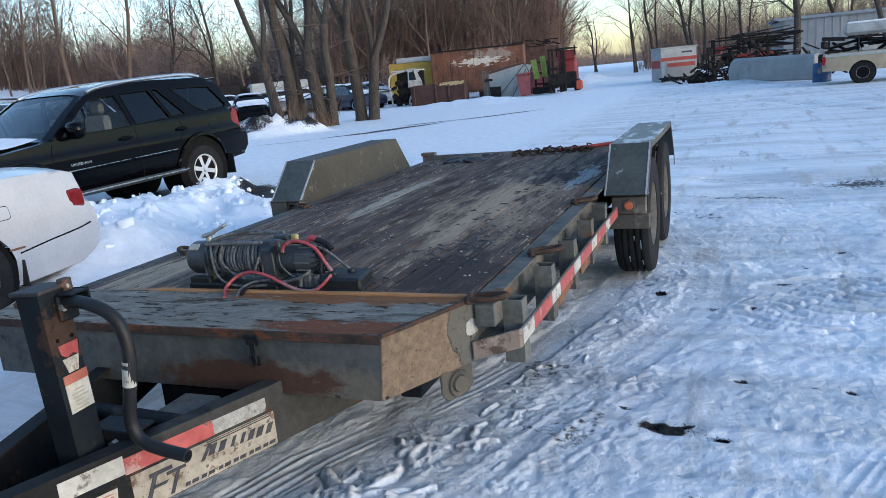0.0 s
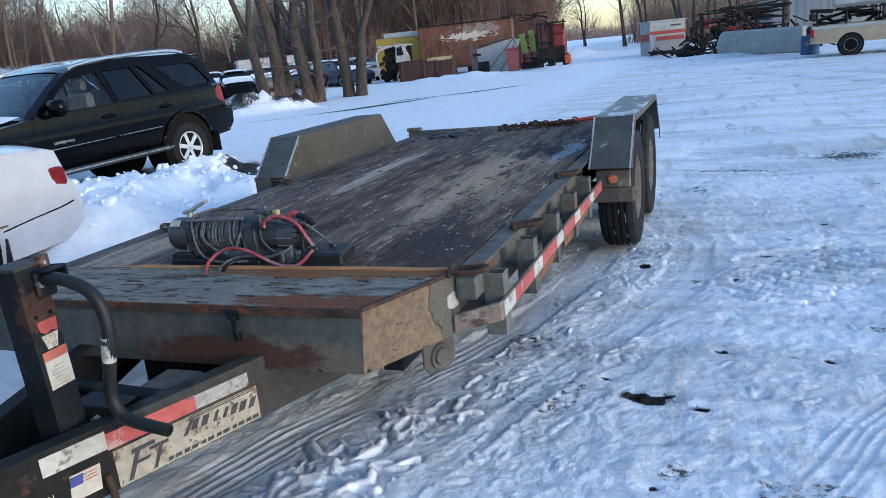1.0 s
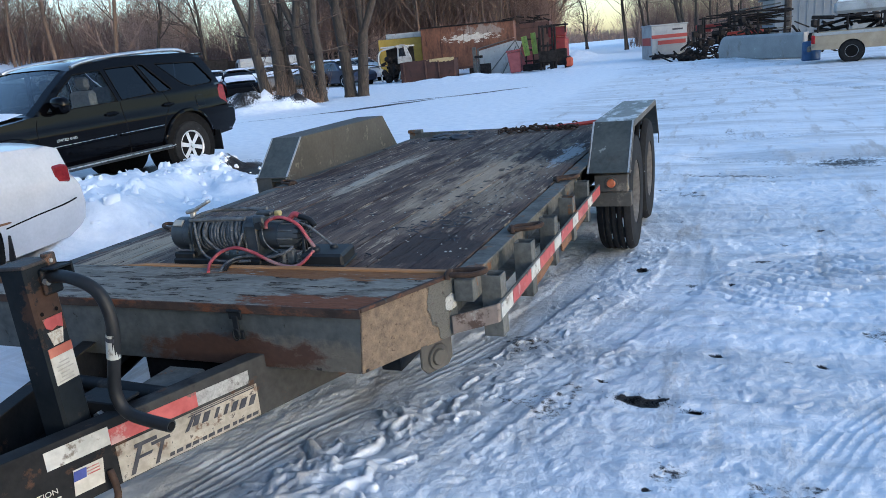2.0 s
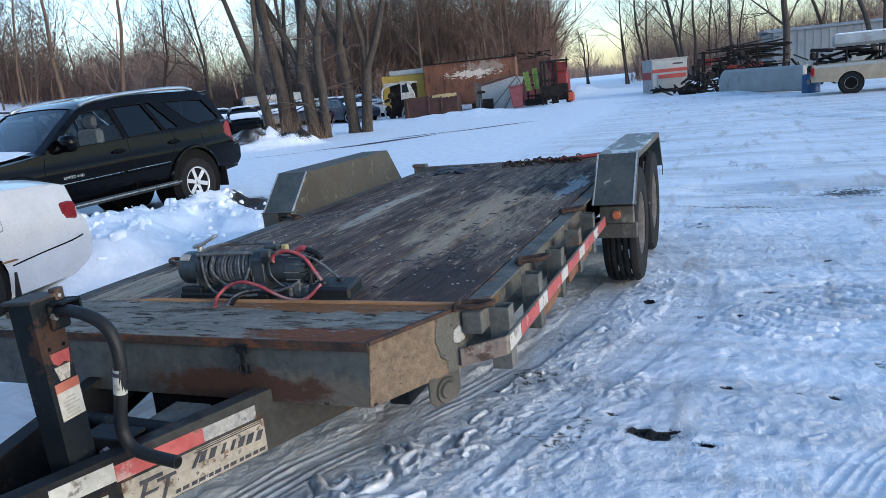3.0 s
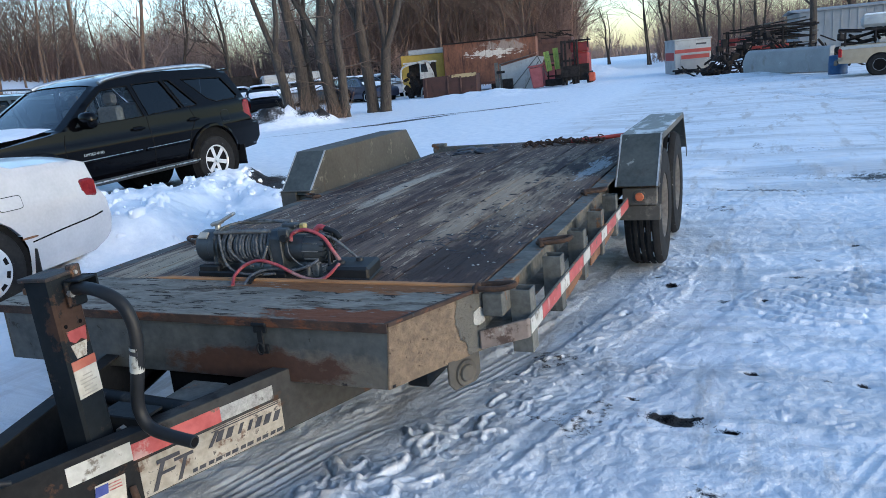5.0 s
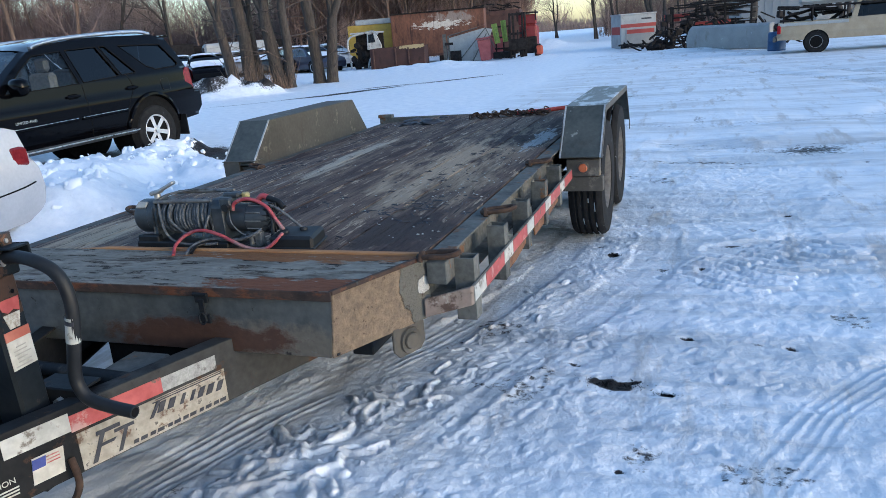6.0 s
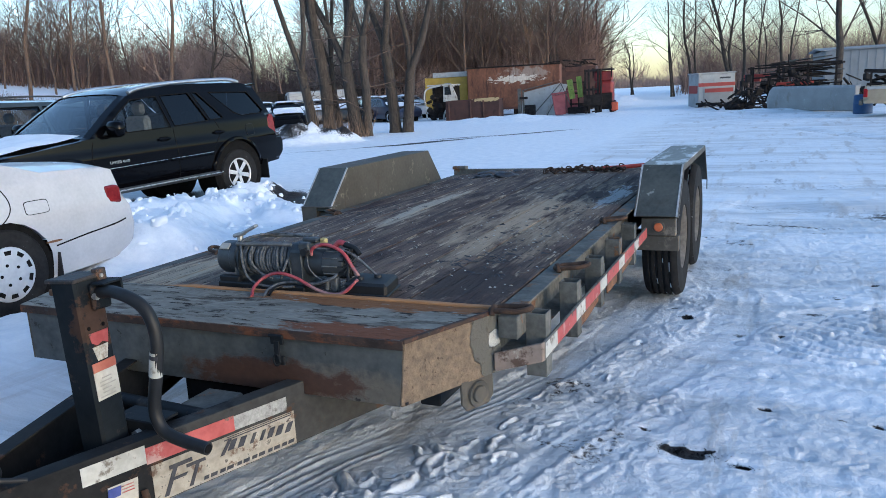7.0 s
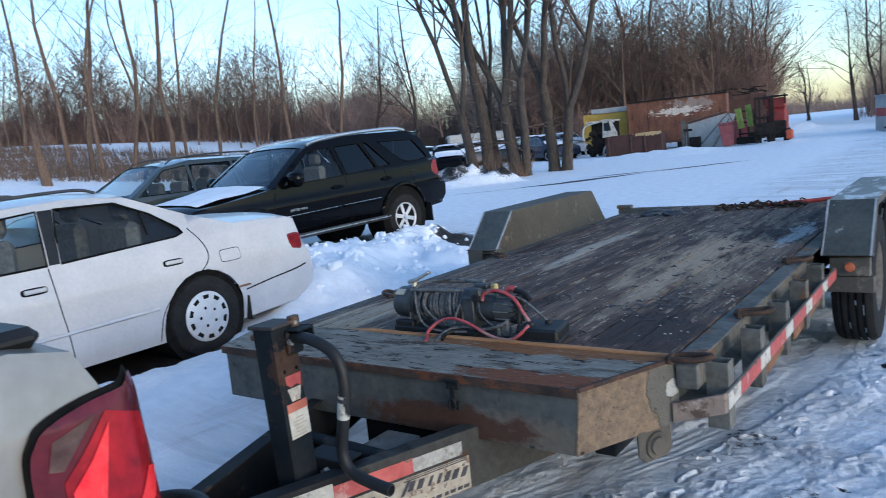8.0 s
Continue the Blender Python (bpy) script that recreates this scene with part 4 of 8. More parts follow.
# fenders over the tandem wheels
for sx in (1, -1):
    prof = [(2.54, TOP - 0.005), (2.81, 0.871), (4.20, 0.871), (4.43, TOP - 0.005)]
    xi, xo, t = 1.053, 1.302, 0.005
    bm = bmesh.new()
    prism(bm, prof if sx > 0 else [(2.5, TOP - 0.08)] + prof[1:3] + [(4.47, TOP - 0.08)], xi, xi + t, "x", 0.0015)
    bm.transform(Matrix.Diagonal((sx, 1, 1, 1)))
    part("fender_side", bm, M_fender, trailer, "dull brown-grey fender side")
    bm = bmesh.new()
    prism(bm, [(2.805, 0.866), (4.205, 0.866), (4.205, 0.872), (2.805, 0.872)], xi + t, xo, "x", 0.002)
    bm.transform(Matrix.Diagonal((sx, 1, 1, 1)))
    part("fender_top", bm, M_fender_top if sx > 0 else M_fender, trailer, "scuffed frosted fender top" if sx > 0 else "")
    bm = bmesh.new()
    prism(bm, [(2.525, 0.60), (2.805, 0.872), (2.812, 0.867), (2.532, 0.595)], xi + t, xo, "x", 0.001)
    bm.transform(Matrix.Diagonal((sx, 1, 1, 1)))
    part("fender_slope", bm, M_fender_front, trailer, "dirty green-grey sloping plate")
    bm = bmesh.new()
    prism(bm, [(4.455, 0.58), (4.205, 0.872), (4.198, 0.867), (4.447, 0.575)], xi + t, xo, "x", 0.001)
    bm.transform(Matrix.Diagonal((sx, 1, 1, 1)))
    part("fender_tail", bm, M_fender_front, trailer)
    for e in (xi + 0.006, xo - 0.006):
        bm = bmesh.new()
        prism(bm, [(2.522, 0.60), (2.803, 0.875), (2.81, 0.87), (2.53, 0.595)], e - 0.005, e + 0.005, "x")
        bm.transform(Matrix.Diagonal((sx, 1, 1, 1)))
        part("worn_edge", bm, M_worn_edge, trailer, "bright worn edge")
    bm = bmesh.new()
    lip = [(2.535, 0.60), (2.81, 0.866), (4.2, 0.866), (4.45, 0.575), (4.45, 0.50), (4.43, 0.50), (4.43, 0.57), (4.19, 0.835), (2.82, 0.835), (2.56, 0.585)]
    prism(bm, lip, xo - 0.004, xo + 0.002, "x", 0.001)
    bm.transform(Matrix.Diagonal((sx, 1, 1, 1)))
    part("fender_lip", bm, M_fender, trailer)
    # bracket with the round lamp
    bm = bmesh.new()
    box(bm, (sx * 1.18, 2.60, 0.43), (0.25, 0.06, 0.09), 0.004)
    box(bm, (sx * 1.19, 2.585, 0.53), (0.2, 0.05, 0.105), 0.005)
    box(bm, (sx * 1.18, 2.62, 0.588), (0.24, 0.08, 0.008), 0.002)
    if sx < 0:
        box(bm, (-1.228, 2.55, 0.565), (0.125, 0.06, 0.112), 0.004)
        box(bm, (-1.165, 2.58, 0.624), (0.26, 0.13, 0.006), 0.001)
    part("lamp_bracket", bm, M_fender, trailer, "muddy lamp bracket")
    bm = bmesh.new()
    lathe(bm, [(0.0, -0.012), (0.022, -0.011), (0.028, -0.004), (0.03, 0.0)], (sx * 1.19, 2.559, 0.53), "y", 24)
    part("marker_lamp", bm, M_amber, trailer, "round amber marker lamp", smooth=40)
    bm = bmesh.new()
    lathe(bm, [(0.031, -0.006), (0.036, -0.005), (0.038, 0.0)], (sx * 1.19, 2.559, 0.53), "y", 24)
    part("lamp_bezel", bm, M_fender, trailer, smooth=40)


def wheel(parent, x, y, r, width, face, rim_r, rim_mat, tyre_mat=None, grooves=4, z=None, name="wheel", spokes=0, hub=True):
    """A wheel about the x axis; face +1 or -1 is the way its outer side looks."""
    w = new(name)
    w.parent = parent
    w.location = (x, y, r if z is None else z)
    h = width / 2
    prof = [(rim_r, -h * 0.8), (rim_r * 1.03, -h * 0.92), ((r + rim_r) / 2, -h), (r * 0.95, -h * 0.93), (r * 0.99, -h * 0.76)]
    for i in range(grooves):
        c = -h * 0.68 + (i + 0.5) * (h * 1.36 / grooves)
        g = h * 0.05
        prof += [(r, c - g - 0.004), (r - 0.012, c - g), (r - 0.012, c + g), (r, c + g + 0.004)]
    prof += [(r * 0.99, h * 0.76), (r * 0.95, h * 0.93), ((r + rim_r) / 2, h), (rim_r * 1.03, h * 0.92), (rim_r, h * 0.8)]
    bm = bmesh.new()
    lathe(bm, prof, (0, 0, 0), "x", 48, False)
    tyre = part("tyre", bm, tyre_mat or M_rubber, w, "", smooth=40)
    bm = bmesh.new()
    f = face
    if spokes:
        lathe(bm, [(rim_r + 0.004, f * h * 0.86), (rim_r * 0.99, f * h * 0.9), (rim_r * 0.93, f * h * 0.84), (rim_r * 0.9, f * h * 0.4), (rim_r * 0.9, -f * h * 0.5)], (0, 0, 0), "x", 48, False)
        lathe(bm, [(0.0, f * h * 0.8), (rim_r * 0.24, f * h * 0.78), (rim_r * 0.3, f * h * 0.66), (rim_r * 0.3, f * h * 0.3)], (0, 0, 0), "x", 32)
        for i in range(spokes):
            a = 2 * math.pi * (i + 0.25) / spokes
            t = bmesh.new()
            prism(t, [(-rim_r * 0.13, 0.2 * rim_r), (rim_r * 0.13, 0.2 * rim_r), (rim_r * 0.15, 0.93 * rim_r), (-rim_r * 0.15, 0.93 * rim_r)], f * h * 0.5, f * h * 0.72, "x", 0.004)
            t.transform(Matrix.Rotation(a, 4, "X"))
            merge(bm, t)
    else:
        lathe(bm, [(rim_r + 0.004, f * h * 0.86), (rim_r * 0.98, f * h * 0.88), (rim_r * 0.9, f * h * 0.7), (rim_r * 0.85, f * h * 0.3), (rim_r * 0.5, f * h * 0.15), (rim_r * 0.42, f * h * 0.5), (0.0, f * h * 0.52)], (0, 0, 0), "x", 40, False)
        for i in range(6):
            a = 2 * math.pi * i / 6
            rod(bm, (f * h * 0.15, rim_r * 0.62 * math.cos(a), rim_r * 0.62 * math.sin(a)), (f * h * 0.35, rim_r * 0.62 * math.cos(a), rim_r * 0.62 * math.sin(a)), 0.012, n=6)
    part("rim", bm, rim_mat, w, "", smooth=35)
    if spokes:
        bm = bmesh.new()
        lathe(bm, [(rim_r * 0.92, f * h * 0.2), (0.0, f * h * 0.1)], (0, 0, 0), "x", 32)
        part("brake_disc", bm, M_black, w)
    return w


rng = random.Random(15)
for y in (3.05, 3.91):
    for sx in (1, -1):
        w = wheel(trailer, sx * 1.178, y, 0.38, 0.225, sx, 0.205, M_rim_dirty)
        for g in range(4):
            c = 0.1125 * (-0.68 + (g + 0.5) * 0.34)
            for k in range(7):
                a0 = radians(rng.uniform(-172, -60) if k < 5 else rng.uniform(90, 200))
                a1 = a0 + radians(rng.uniform(3, 14))
                bm = bmesh.new()
                lo = [(c + e, 0.3735 * math.cos(a), 0.3735 * math.sin(a)) for a in np.linspace(a0, a1, 5) for e in (-0.003, 0.003)]
                vs = [bm.verts.new(p) for p in lo]
                for q in range(4):
                    bm.faces.new((vs[2 * q], vs[2 * q + 1], vs[2 * q + 3], vs[2 * q + 2]))
                bmesh.ops.solidify(bm, geom=bm.faces[:], thickness=0.004)
                part("tread_snow", bm, M_snow_clean, w, "")
    part("axle", boxes(((0, y, 0.38), (2.1, 0.08, 0.08)), bevel=0.01), M_dark_steel, trailer)

# tongue: two channels meeting at the coupler, with the jack between
for sx, top in ((1, [(0.43, -0.0), (0.0, -1.14)]), (-1, [(-0.36, 0.0), (0.02, -1.14)])):
    (xa, ya), (xb, yb) = top
    d = Vector((xb - xa, yb - ya, 0)).normalized()
    nrm = Vector((-d.y, d.x, 0)) * (1 if sx > 0 else -1)
    if nrm.x * sx < 0:
        nrm = -nrm
    a, b = Vector((xa, ya, 0)) - d * 0.9, Vector((xb, yb, 0))
    bm = bmesh.new()
    sec = [(0.0, 0.27), (0.0, 0.473), (-0.06, 0.473), (-0.06, 0.465), (-0.008, 0.465), (-0.008, 0.278), (-0.06, 0.278), (-0.06, 0.27)]
    ends = [[bm.verts.new(e + nrm * o + Vector((0, 0, z))) for o, z in sec] for e in (a, b)]
    for i in range(8):
        bm.faces.new((ends[0][i], ends[0][(i + 1) % 8], ends[1][(i + 1) % 8], ends[1][i]))
    bm.faces.new(ends[0][::-1])
    bm.faces.new(ends[1])
    bevelled(bm, [e for e in bm.edges if e.calc_length() > 0.5], 0.004, 2)
    rail = part("tongue_rail", bm, M_rail, trailer)
    if sx > 0:
        R_A, R_D, R_N = a + d * 0.9, d, nrm

# decals on the right-hand tongue rail: u runs forward along it from the box, v up
def on_rail(bm, u0, u1, v0, v1, out, skew=0.0):
    c = [R_A + R_D * u + R_N * out for u in (u0, u1)]
    q = [(c[0] + Vector((0, 0, v0))), (c[1] + Vector((0, 0, v0))), (c[1] + Vector((0, 0, v1)) - R_D * skew), (c[0] + Vector((0, 0, v1)) - R_D * skew)]
    lo = [bm.verts.new(p - R_N * 0.0012) for p in q]
    hi = [bm.verts.new(p) for p in q]
    bm.faces.new(lo[::-1])
    bm.faces.new(hi)
    for i in range(4):
        bm.faces.new((lo[i], lo[(i + 1) % 4], hi[(i + 1) % 4], hi[i]))


def rail_decal(name, rows, out, m, label):
    for i, (u0, u1, v0, v1, *skew) in enumerate(rows):
        bm = bmesh.new()
        on_rail(bm, u0, u1, v0, v1, out, *skew)
        part(name, bm, m, trailer, label if len(rows) == 1 else "")


rail_decal("tape", [(0.072, 0.26, 0.398, 0.443)], 0.0024, M_worn_tape, "speckled grey-white worn tape")
rail_decal("tape", [(0.26, 0.535, 0.397, 0.446)], 0.0024, M_tape_red, "red reflective tape")
rail_decal("tape", [(0.535, 0.708, 0.402, 0.456)], 0.0024, M_tape_white, "white reflective tape")
rail_decal("name_decal", [(0.049, 0.525, 0.275, 0.388)], 0.0024, M_name_decal, "chipped cream maker's decal with dark bars")
# the maker's mark and lettering as plain bars
rail_decal("mark_bar", [(0.486, 0.5, 0.283, 0.358, 0.035), (0.405, 0.475, 0.358, 0.37, 0.0), (0.43, 0.47, 0.322, 0.331, 0.008), (0.412, 0.424, 0.283, 0.344, 0.028), (0.365, 0.425, 0.344, 0.354, 0.0)], 0.0048, M_ink, "slanted dark bars of a worn mark")
for i in range(7):
    u = 0.272 - 0.0335 * i
    z = 0.343 - 0.003 * i
    rail_decal("name_bar", [(u, u + (0.02, 0.021, 0.012, 0.012, 0.019, 0.022, 0.02)[i], z, z + 0.03, 0.016)], 0.0048, M_ink, "")
rail_decal("name_slash", [(0.305, 0.318, 0.335, 0.376, 0.03)], 0.0048, M_ink, "slanted dark dash")
rail_decal("small_bar", [(0.06 + 0.0275 * i, 0.06 + 0.0275 * i + (0.022, 0.018, 0.021, 0.015)[i % 4], 0.284, 0.295, 0.003) for i in range(12)], 0.0048, M_ink, "fine row of letter bars")
rail_decal("stripe_bar", [(0.06, 0.3, 0.377, 0.38), (0.06, 0.29, 0.384, 0.386)], 0.0048, M_ink, "thin dark line")
rail_decal("flag_sticker", [(0.572, 0.655, 0.3, 0.374, 0.008)], 0.0024, M_decal_white, "torn white flag sticker")
rail_decal("flag_canton", [(0.617, 0.652, 0.342, 0.37, 0.005)], 0.0048, M_blue_ink, "blue speckled flag corner")
rail_decal("flag_stripe", [(0.578, 0.613, 0.345 + 0.009 * i, 0.348 + 0.009 * i, 0.0) for i in range(3)], 0.0048, M_tape_red, "faint red flag stripe")
rail_decal("warning_line", [(0.69 + 0.001 * i, 0.775 - 0.01 * i, 0.318 - 0.009 * i, 0.322 - 0.009 * i) for i in range(3)], 0.0048, M_decal_white, "white lines of warning text")


def words(text, size, m, matrix, parent, name, label):
    cu = bpy.data.curves.new(name, "FONT")
    cu.body, cu.size, cu.extrude, cu.align_x = text, size, 0.0006, "LEFT"
    tmp = bpy.data.objects.new(name, cu)
    me = bpy.data.meshes.new_from_object(tmp.evaluated_get(bpy.context.evaluated_depsgraph_get()))
    bpy.data.objects.remove(tmp)
    me.transform(matrix)
    me.materials.append(m)
    ob = new(name, me)
    ob.parent = parent
    ob["label"] = label
    return ob


mtx = Matrix((( -R_D.x, 0, R_N.x, 0), (-R_D.y, 0, R_N.y, 0), (0, 1, 0, 0), (0, 0, 0, 1)))
base = R_A + R_D * 0.793 + R_N * 0.003 + Vector((0, 0, 0.333))
words("CAUTION", 0.022, M_decal_white, Matrix.Translation(base) @ mtx, trailer, "caution_lettering", "white capital warning word")

# jack: square post leaning a little, cap, pin and cranked handle
LEAN = Matrix.Translation((0.0925, -0.498, 0.45)) @ Matrix.Rotation(radians(-2.66), 4, "Y") @ Matrix.Rotation(radians(1.8), 4, "Z") @ Matrix.Diagonal((0.89, 0.89, 1, 1)) @ Matrix.Translation((-0.055, 0.5, -0.45))


def on_jack(name, bm, m, parent, label="", smooth=False):
    bm.transform(LEAN)
    return part(name, bm, m, parent, label, smooth)


jack = on_jack("jack_post", boxes(((0.055, -0.5, 0.575), (0.105, 0.105, 0.71)), bevel=0.009), M_jack, trailer, "square black jack post")
bm = bmesh.new()
prism(bm, [(-0.006, -0.562), (0.116, -0.562), (0.116, -0.44), (-0.006, -0.44)], 0.922, 0.933, "z", 0.003)
prism(bm, [(0.09, -0.47), (0.118, -0.47), (0.118, -0.435), (0.09, -0.435)], 0.9, 0.945, "z", 0.003)
on_jack("cap", bm, M_cap, jack, "worn rusty cap with a bent tab")
bm = bmesh.new()
rod(bm, (-0.035, -0.5, 0.885), (0.005, -0.5, 0.885), 0.011, n=12)
box(bm, (-0.045, -0.5, 0.885), (0.03, 0.02, 0.018), 0.003)
on_jack("pin", bm, M_rust, jack, "short rusty pin")
bm = bmesh.new()
box(bm, (0.117, -0.475, 0.872), (0.02, 0.07, 0.075), 0.006)
box(bm, (0.15, -0.44, 0.885), (0.06, 0.008, 0.06), 0.002)
box(bm, (0.15, -0.475, 0.91), (0.06, 0.07, 0.006), 0.002)
on_jack("gear_cover", bm, M_jack, jack, "folded steel crank bracket")
bm = bmesh.new()
rod(bm, (0.12, -0.5, 0.875), (0.135, -0.5, 0.875), 0.011, n=8)
on_jack("bolt_head", bm, M_zinc, jack, "bright zinc bolt head")
bm = bmesh.new()
rod(bm, (0.1, -0.46, 0.925), (0.124, -0.46, 0.925), 0.006, n=8)
on_jack("bolt_head", bm, M_zinc, jack, "")
for y, z in ((-0.53, 0.79), (-0.475, 0.79), (-0.5, 0.765)):
    bm = bmesh.new()
    rod(bm, (0.106, y, z), (0.109, y, z), 0.006, n=10)
    on_jack("drilled_hole", bm, M_pit, jack, "")
hp = curve([(0.125, -0.48, 0.882), (0.18, -0.49, 0.893), (0.255, -0.5, 0.886), (0.31, -0.5, 0.86), (0.336, -0.5, 0.815), (0.34, -0.5, 0.75), (0.32, -0.5, 0.66), (0.302, -0.5, 0.585), (0.305, -0.5, 0.54), (0.33, -0.5, 0.507), (0.385, -0.5, 0.492), (0.472, -0.5, 0.481)], 5)
bm = bmesh.new()
pipe(bm, hp, 0.0175, 14)
handle = part("crank_handle", bm, M_black, jack, "bent black crank handle", smooth=50)
bm = bmesh.new()
rod(bm, (0.47, -0.5, 0.4812), (0.4735, -0.5, 0.4809), 0.0125, n=16)
part("tube_mouth", bm, M_pit, handle, "open tube end")
bm = bmesh.new()
rod(bm, (0.3365, -0.5005, 0.74), (0.322, -0.5005, 0.67), 0.0183, n=16, caps=False)
part("barcode_sticker", bm, M_tape_white, handle, "white barcode sticker", smooth=60)
bm = bmesh.new()
rod(bm, (0.3352, -0.5005, 0.732), (0.3325, -0.5005, 0.72), 0.0187, n=16, caps=False)
part("code_bars", bm, M_ink, handle)
# stickers on the face toward the crank
fx = 0.1085
on_jack("warning_sticker", boxes(((fx, -0.5, 0.625), (0.002, 0.088, 0.082))), M_decal_white, jack, "faded cream warning sticker")
on_jack("sticker_band", boxes(((fx + 0.001, -0.5, 0.678), (0.002, 0.09, 0.026))), M_orange_band, jack, "faded orange-red sticker band")
bm = bmesh.new()
prism(bm, [(-0.53, 0.735), (-0.47, 0.735), (-0.482, 0.695), (-0.518, 0.695)], fx - 0.001, fx + 0.001, "x")
on_jack("upper_sticker", bm, M_decal_white, jack, "torn white sticker")
bm = bmesh.new()
prism(bm, [(-0.536, 0.775), (-0.462, 0.775), (-0.47, 0.736), (-0.49, 0.745), (-0.512, 0.738), (-0.53, 0.748)], fx, fx + 0.002, "x")
on_jack("red_sticker", bm, M_tape_red, jack, "scratched torn red sticker")
for i in range(6):
    on_jack("sticker_bar", boxes(((fx + 0.0018, -0.505 + 0.006 * (i % 2), 0.592 + 0.0105 * i), (0.001, 0.06 - 0.012 * (i % 3), 0.0035))), M_ink_pale, jack, "")
bm = bmesh.new()
box(bm, (0.15, -0.44, 0.45), (0.16, 0.012, 0.09), 0.004)
box(bm, (0.15, -0.40, 0.488), (0.17, 0.09, 0.01), 0.003)
part("jack_bracket", bm, M_dark_steel, trailer)
bm = bmesh.new()
rod(bm, (0.17, -0.462, 0.455), (0.17, -0.445, 0.455), 0.017, n=6)
part("bolt_head", bm, M_zinc, trailer)
part("tongue_plate", boxes(((0.16, -0.14, 0.425), (0.15, 0.16, 0.02)), bevel=0.008), M_steel, trailer, "grey lidded plate in the tongue")
# black tray and wall added to paint the shade between the tongue rails
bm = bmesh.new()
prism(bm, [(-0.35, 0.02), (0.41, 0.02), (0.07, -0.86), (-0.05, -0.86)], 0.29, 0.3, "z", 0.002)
part("tongue_shade_tray", bm, M_pit, trailer)
part("tongue_shade_wall", boxes(((0.15, 0.03, 0.36), (0.5, 0.012, 0.13)), bevel=0.002), M_pit, trailer)
bm = bmesh.new()
rod(bm, (-0.28, -0.2, 0.42), (0.31, -0.24, 0.42), 0.025, n=12)
part("cross_tube", bm, M_dark_steel, trailer, smooth=50)
# coupler and safety chain
bm = bmesh.new()
box(bm, (0.01, -1.02, 0.42), (0.16, 0.3, 0.09), 0.01)
lathe(bm, [(0.0, 0.05), (0.05, 0.045), (0.07, 0.01), (0.075, -0.05), (0.06, -0.055)], (0.01, -1.2, 0.43), "z", 24)
part("coupler", bm, M_rust, trailer, "rusty ball coupler", smooth=35)
bm = bmesh.new()
pipe(bm, curve([(0.12, -0.88, 0.48), (0.05, -0.8, 0.5), (-0.08, -0.82, 0.5), (-0.16, -0.95, 0.49), (-0.1, -1.1, 0.48)], 6), 0.016, 8)
pipe(bm, curve([(0.14, -0.78, 0.48), (0.1, -0.86, 0.51), (0.0, -0.9, 0.505), (-0.1, -0.98, 0.5)], 6), 0.007, 6)
part("wiring_harness", bm, M_black, trailer, "black taped wiring", smooth=60)
bm = bmesh.new()
pipe(bm, curve([(0.24, -0.52, 0.33), (0.27, -0.54, 0.26), (0.24, -0.58, 0.2), (0.18, -0.62, 0.22)], 6), 0.01, 8)
part("safety_hook", bm, M_chain, trailer, "hanging rusty hook", smooth=60)

# ---- the electric winch standing on the deck ----
winch = thing("electric_winch", label="grey electric winch with wound rope and red cables on the deck", category="winch")
WY, WZ = 0.505, 0.753
bm = bmesh.new()
lathe(bm, [(0.0, -0.27), (0.048, -0.27), (0.062, -0.262), (0.067, -0.25), (0.067, -0.2), (0.07, -0.196), (0.07, -0.168), (0.05, -0.16)], (0, WY, WZ), "x", 32)
gear = part("gearbox", bm, M_winch, winch, "round grey gear housing", smooth=35)
bm = bmesh.new()
box(bm, (-0.228, WY - 0.045, WZ + 0.052), (0.045, 0.03, 0.008), 0.002, pose(0, 0, 0, 40, 0, 0))
part("label_plate", bm, M_ink_pale, gear, "small pale label on the housing")
bm = bmesh.new()
lathe(bm, [(0.07, -0.158), (0.07, -0.15), (0.04, -0.146), (0.04, 0.085), (0.068, 0.09), (0.068, 0.097)], (0, WY, WZ), "x", 32)
part("drum", bm, M_winch, winch, smooth=35)
bm = bmesh.new()
rng = random.Random(21)
for turns, r, x0, x1, skew in ((17, 0.053, -0.142, 0.085, 0.0), (11, 0.063, -0.13, 0.03, 0.008), (5, 0.064, 0.0, 0.082, -0.016)):
    pts = []
    for i in range(turns * 14):
        a, k = 2 * math.pi * i / 14, i / (turns * 14)
        rr_ = r + 0.0022 * math.sin(i * 0.37) + 0.0016 * math.sin(i * 0.11 + turns)
        pts.append((x0 + (x1 - x0) * k + skew * math.cos(a) + 0.002 * math.sin(i * 0.23), WY + rr_ * math.cos(a), WZ + rr_ * math.sin(a)))
    pipe(bm, pts, 0.0056, 6)
part("rope", bm, M_rope, winch, "grey wound rope", smooth=60)
# end castings: feet, cheeks and bosses
for x0, x1 in ((-0.176, -0.156), (0.095, 0.152)):
    bm = bmesh.new()
    prism(bm, [(WY - 0.085, 0.65), (WY + 0.08, 0.65), (WY + 0.07, 0.70), (WY + 0.066, 0.79), (WY + 0.03, 0.826), (WY - 0.035, 0.826), (WY - 0.064, 0.8), (WY - 0.06, 0.70)], x0, x1, "x", 0.006)
    part("end_casting", bm, M_winch, winch, "dark grey cast end frame")
for name, c, size in (("motor_flange", (0.165, WY - 0.05, 0.81), (0.05, 0.03, 0.05)), ("top_boss", (0.15, WY + 0.02, 0.83), (0.07, 0.04, 0.02))):
    part(name, boxes((c, size), bevel=0.006), M_winch, winch)
bm = bmesh.new()
rod(bm, (0.175, WY - 0.08, 0.8), (0.175, WY - 0.06, 0.8), 0.015, n=12)
part("terminal_stud", bm, M_black, winch, smooth=40)
bm = bmesh.new()
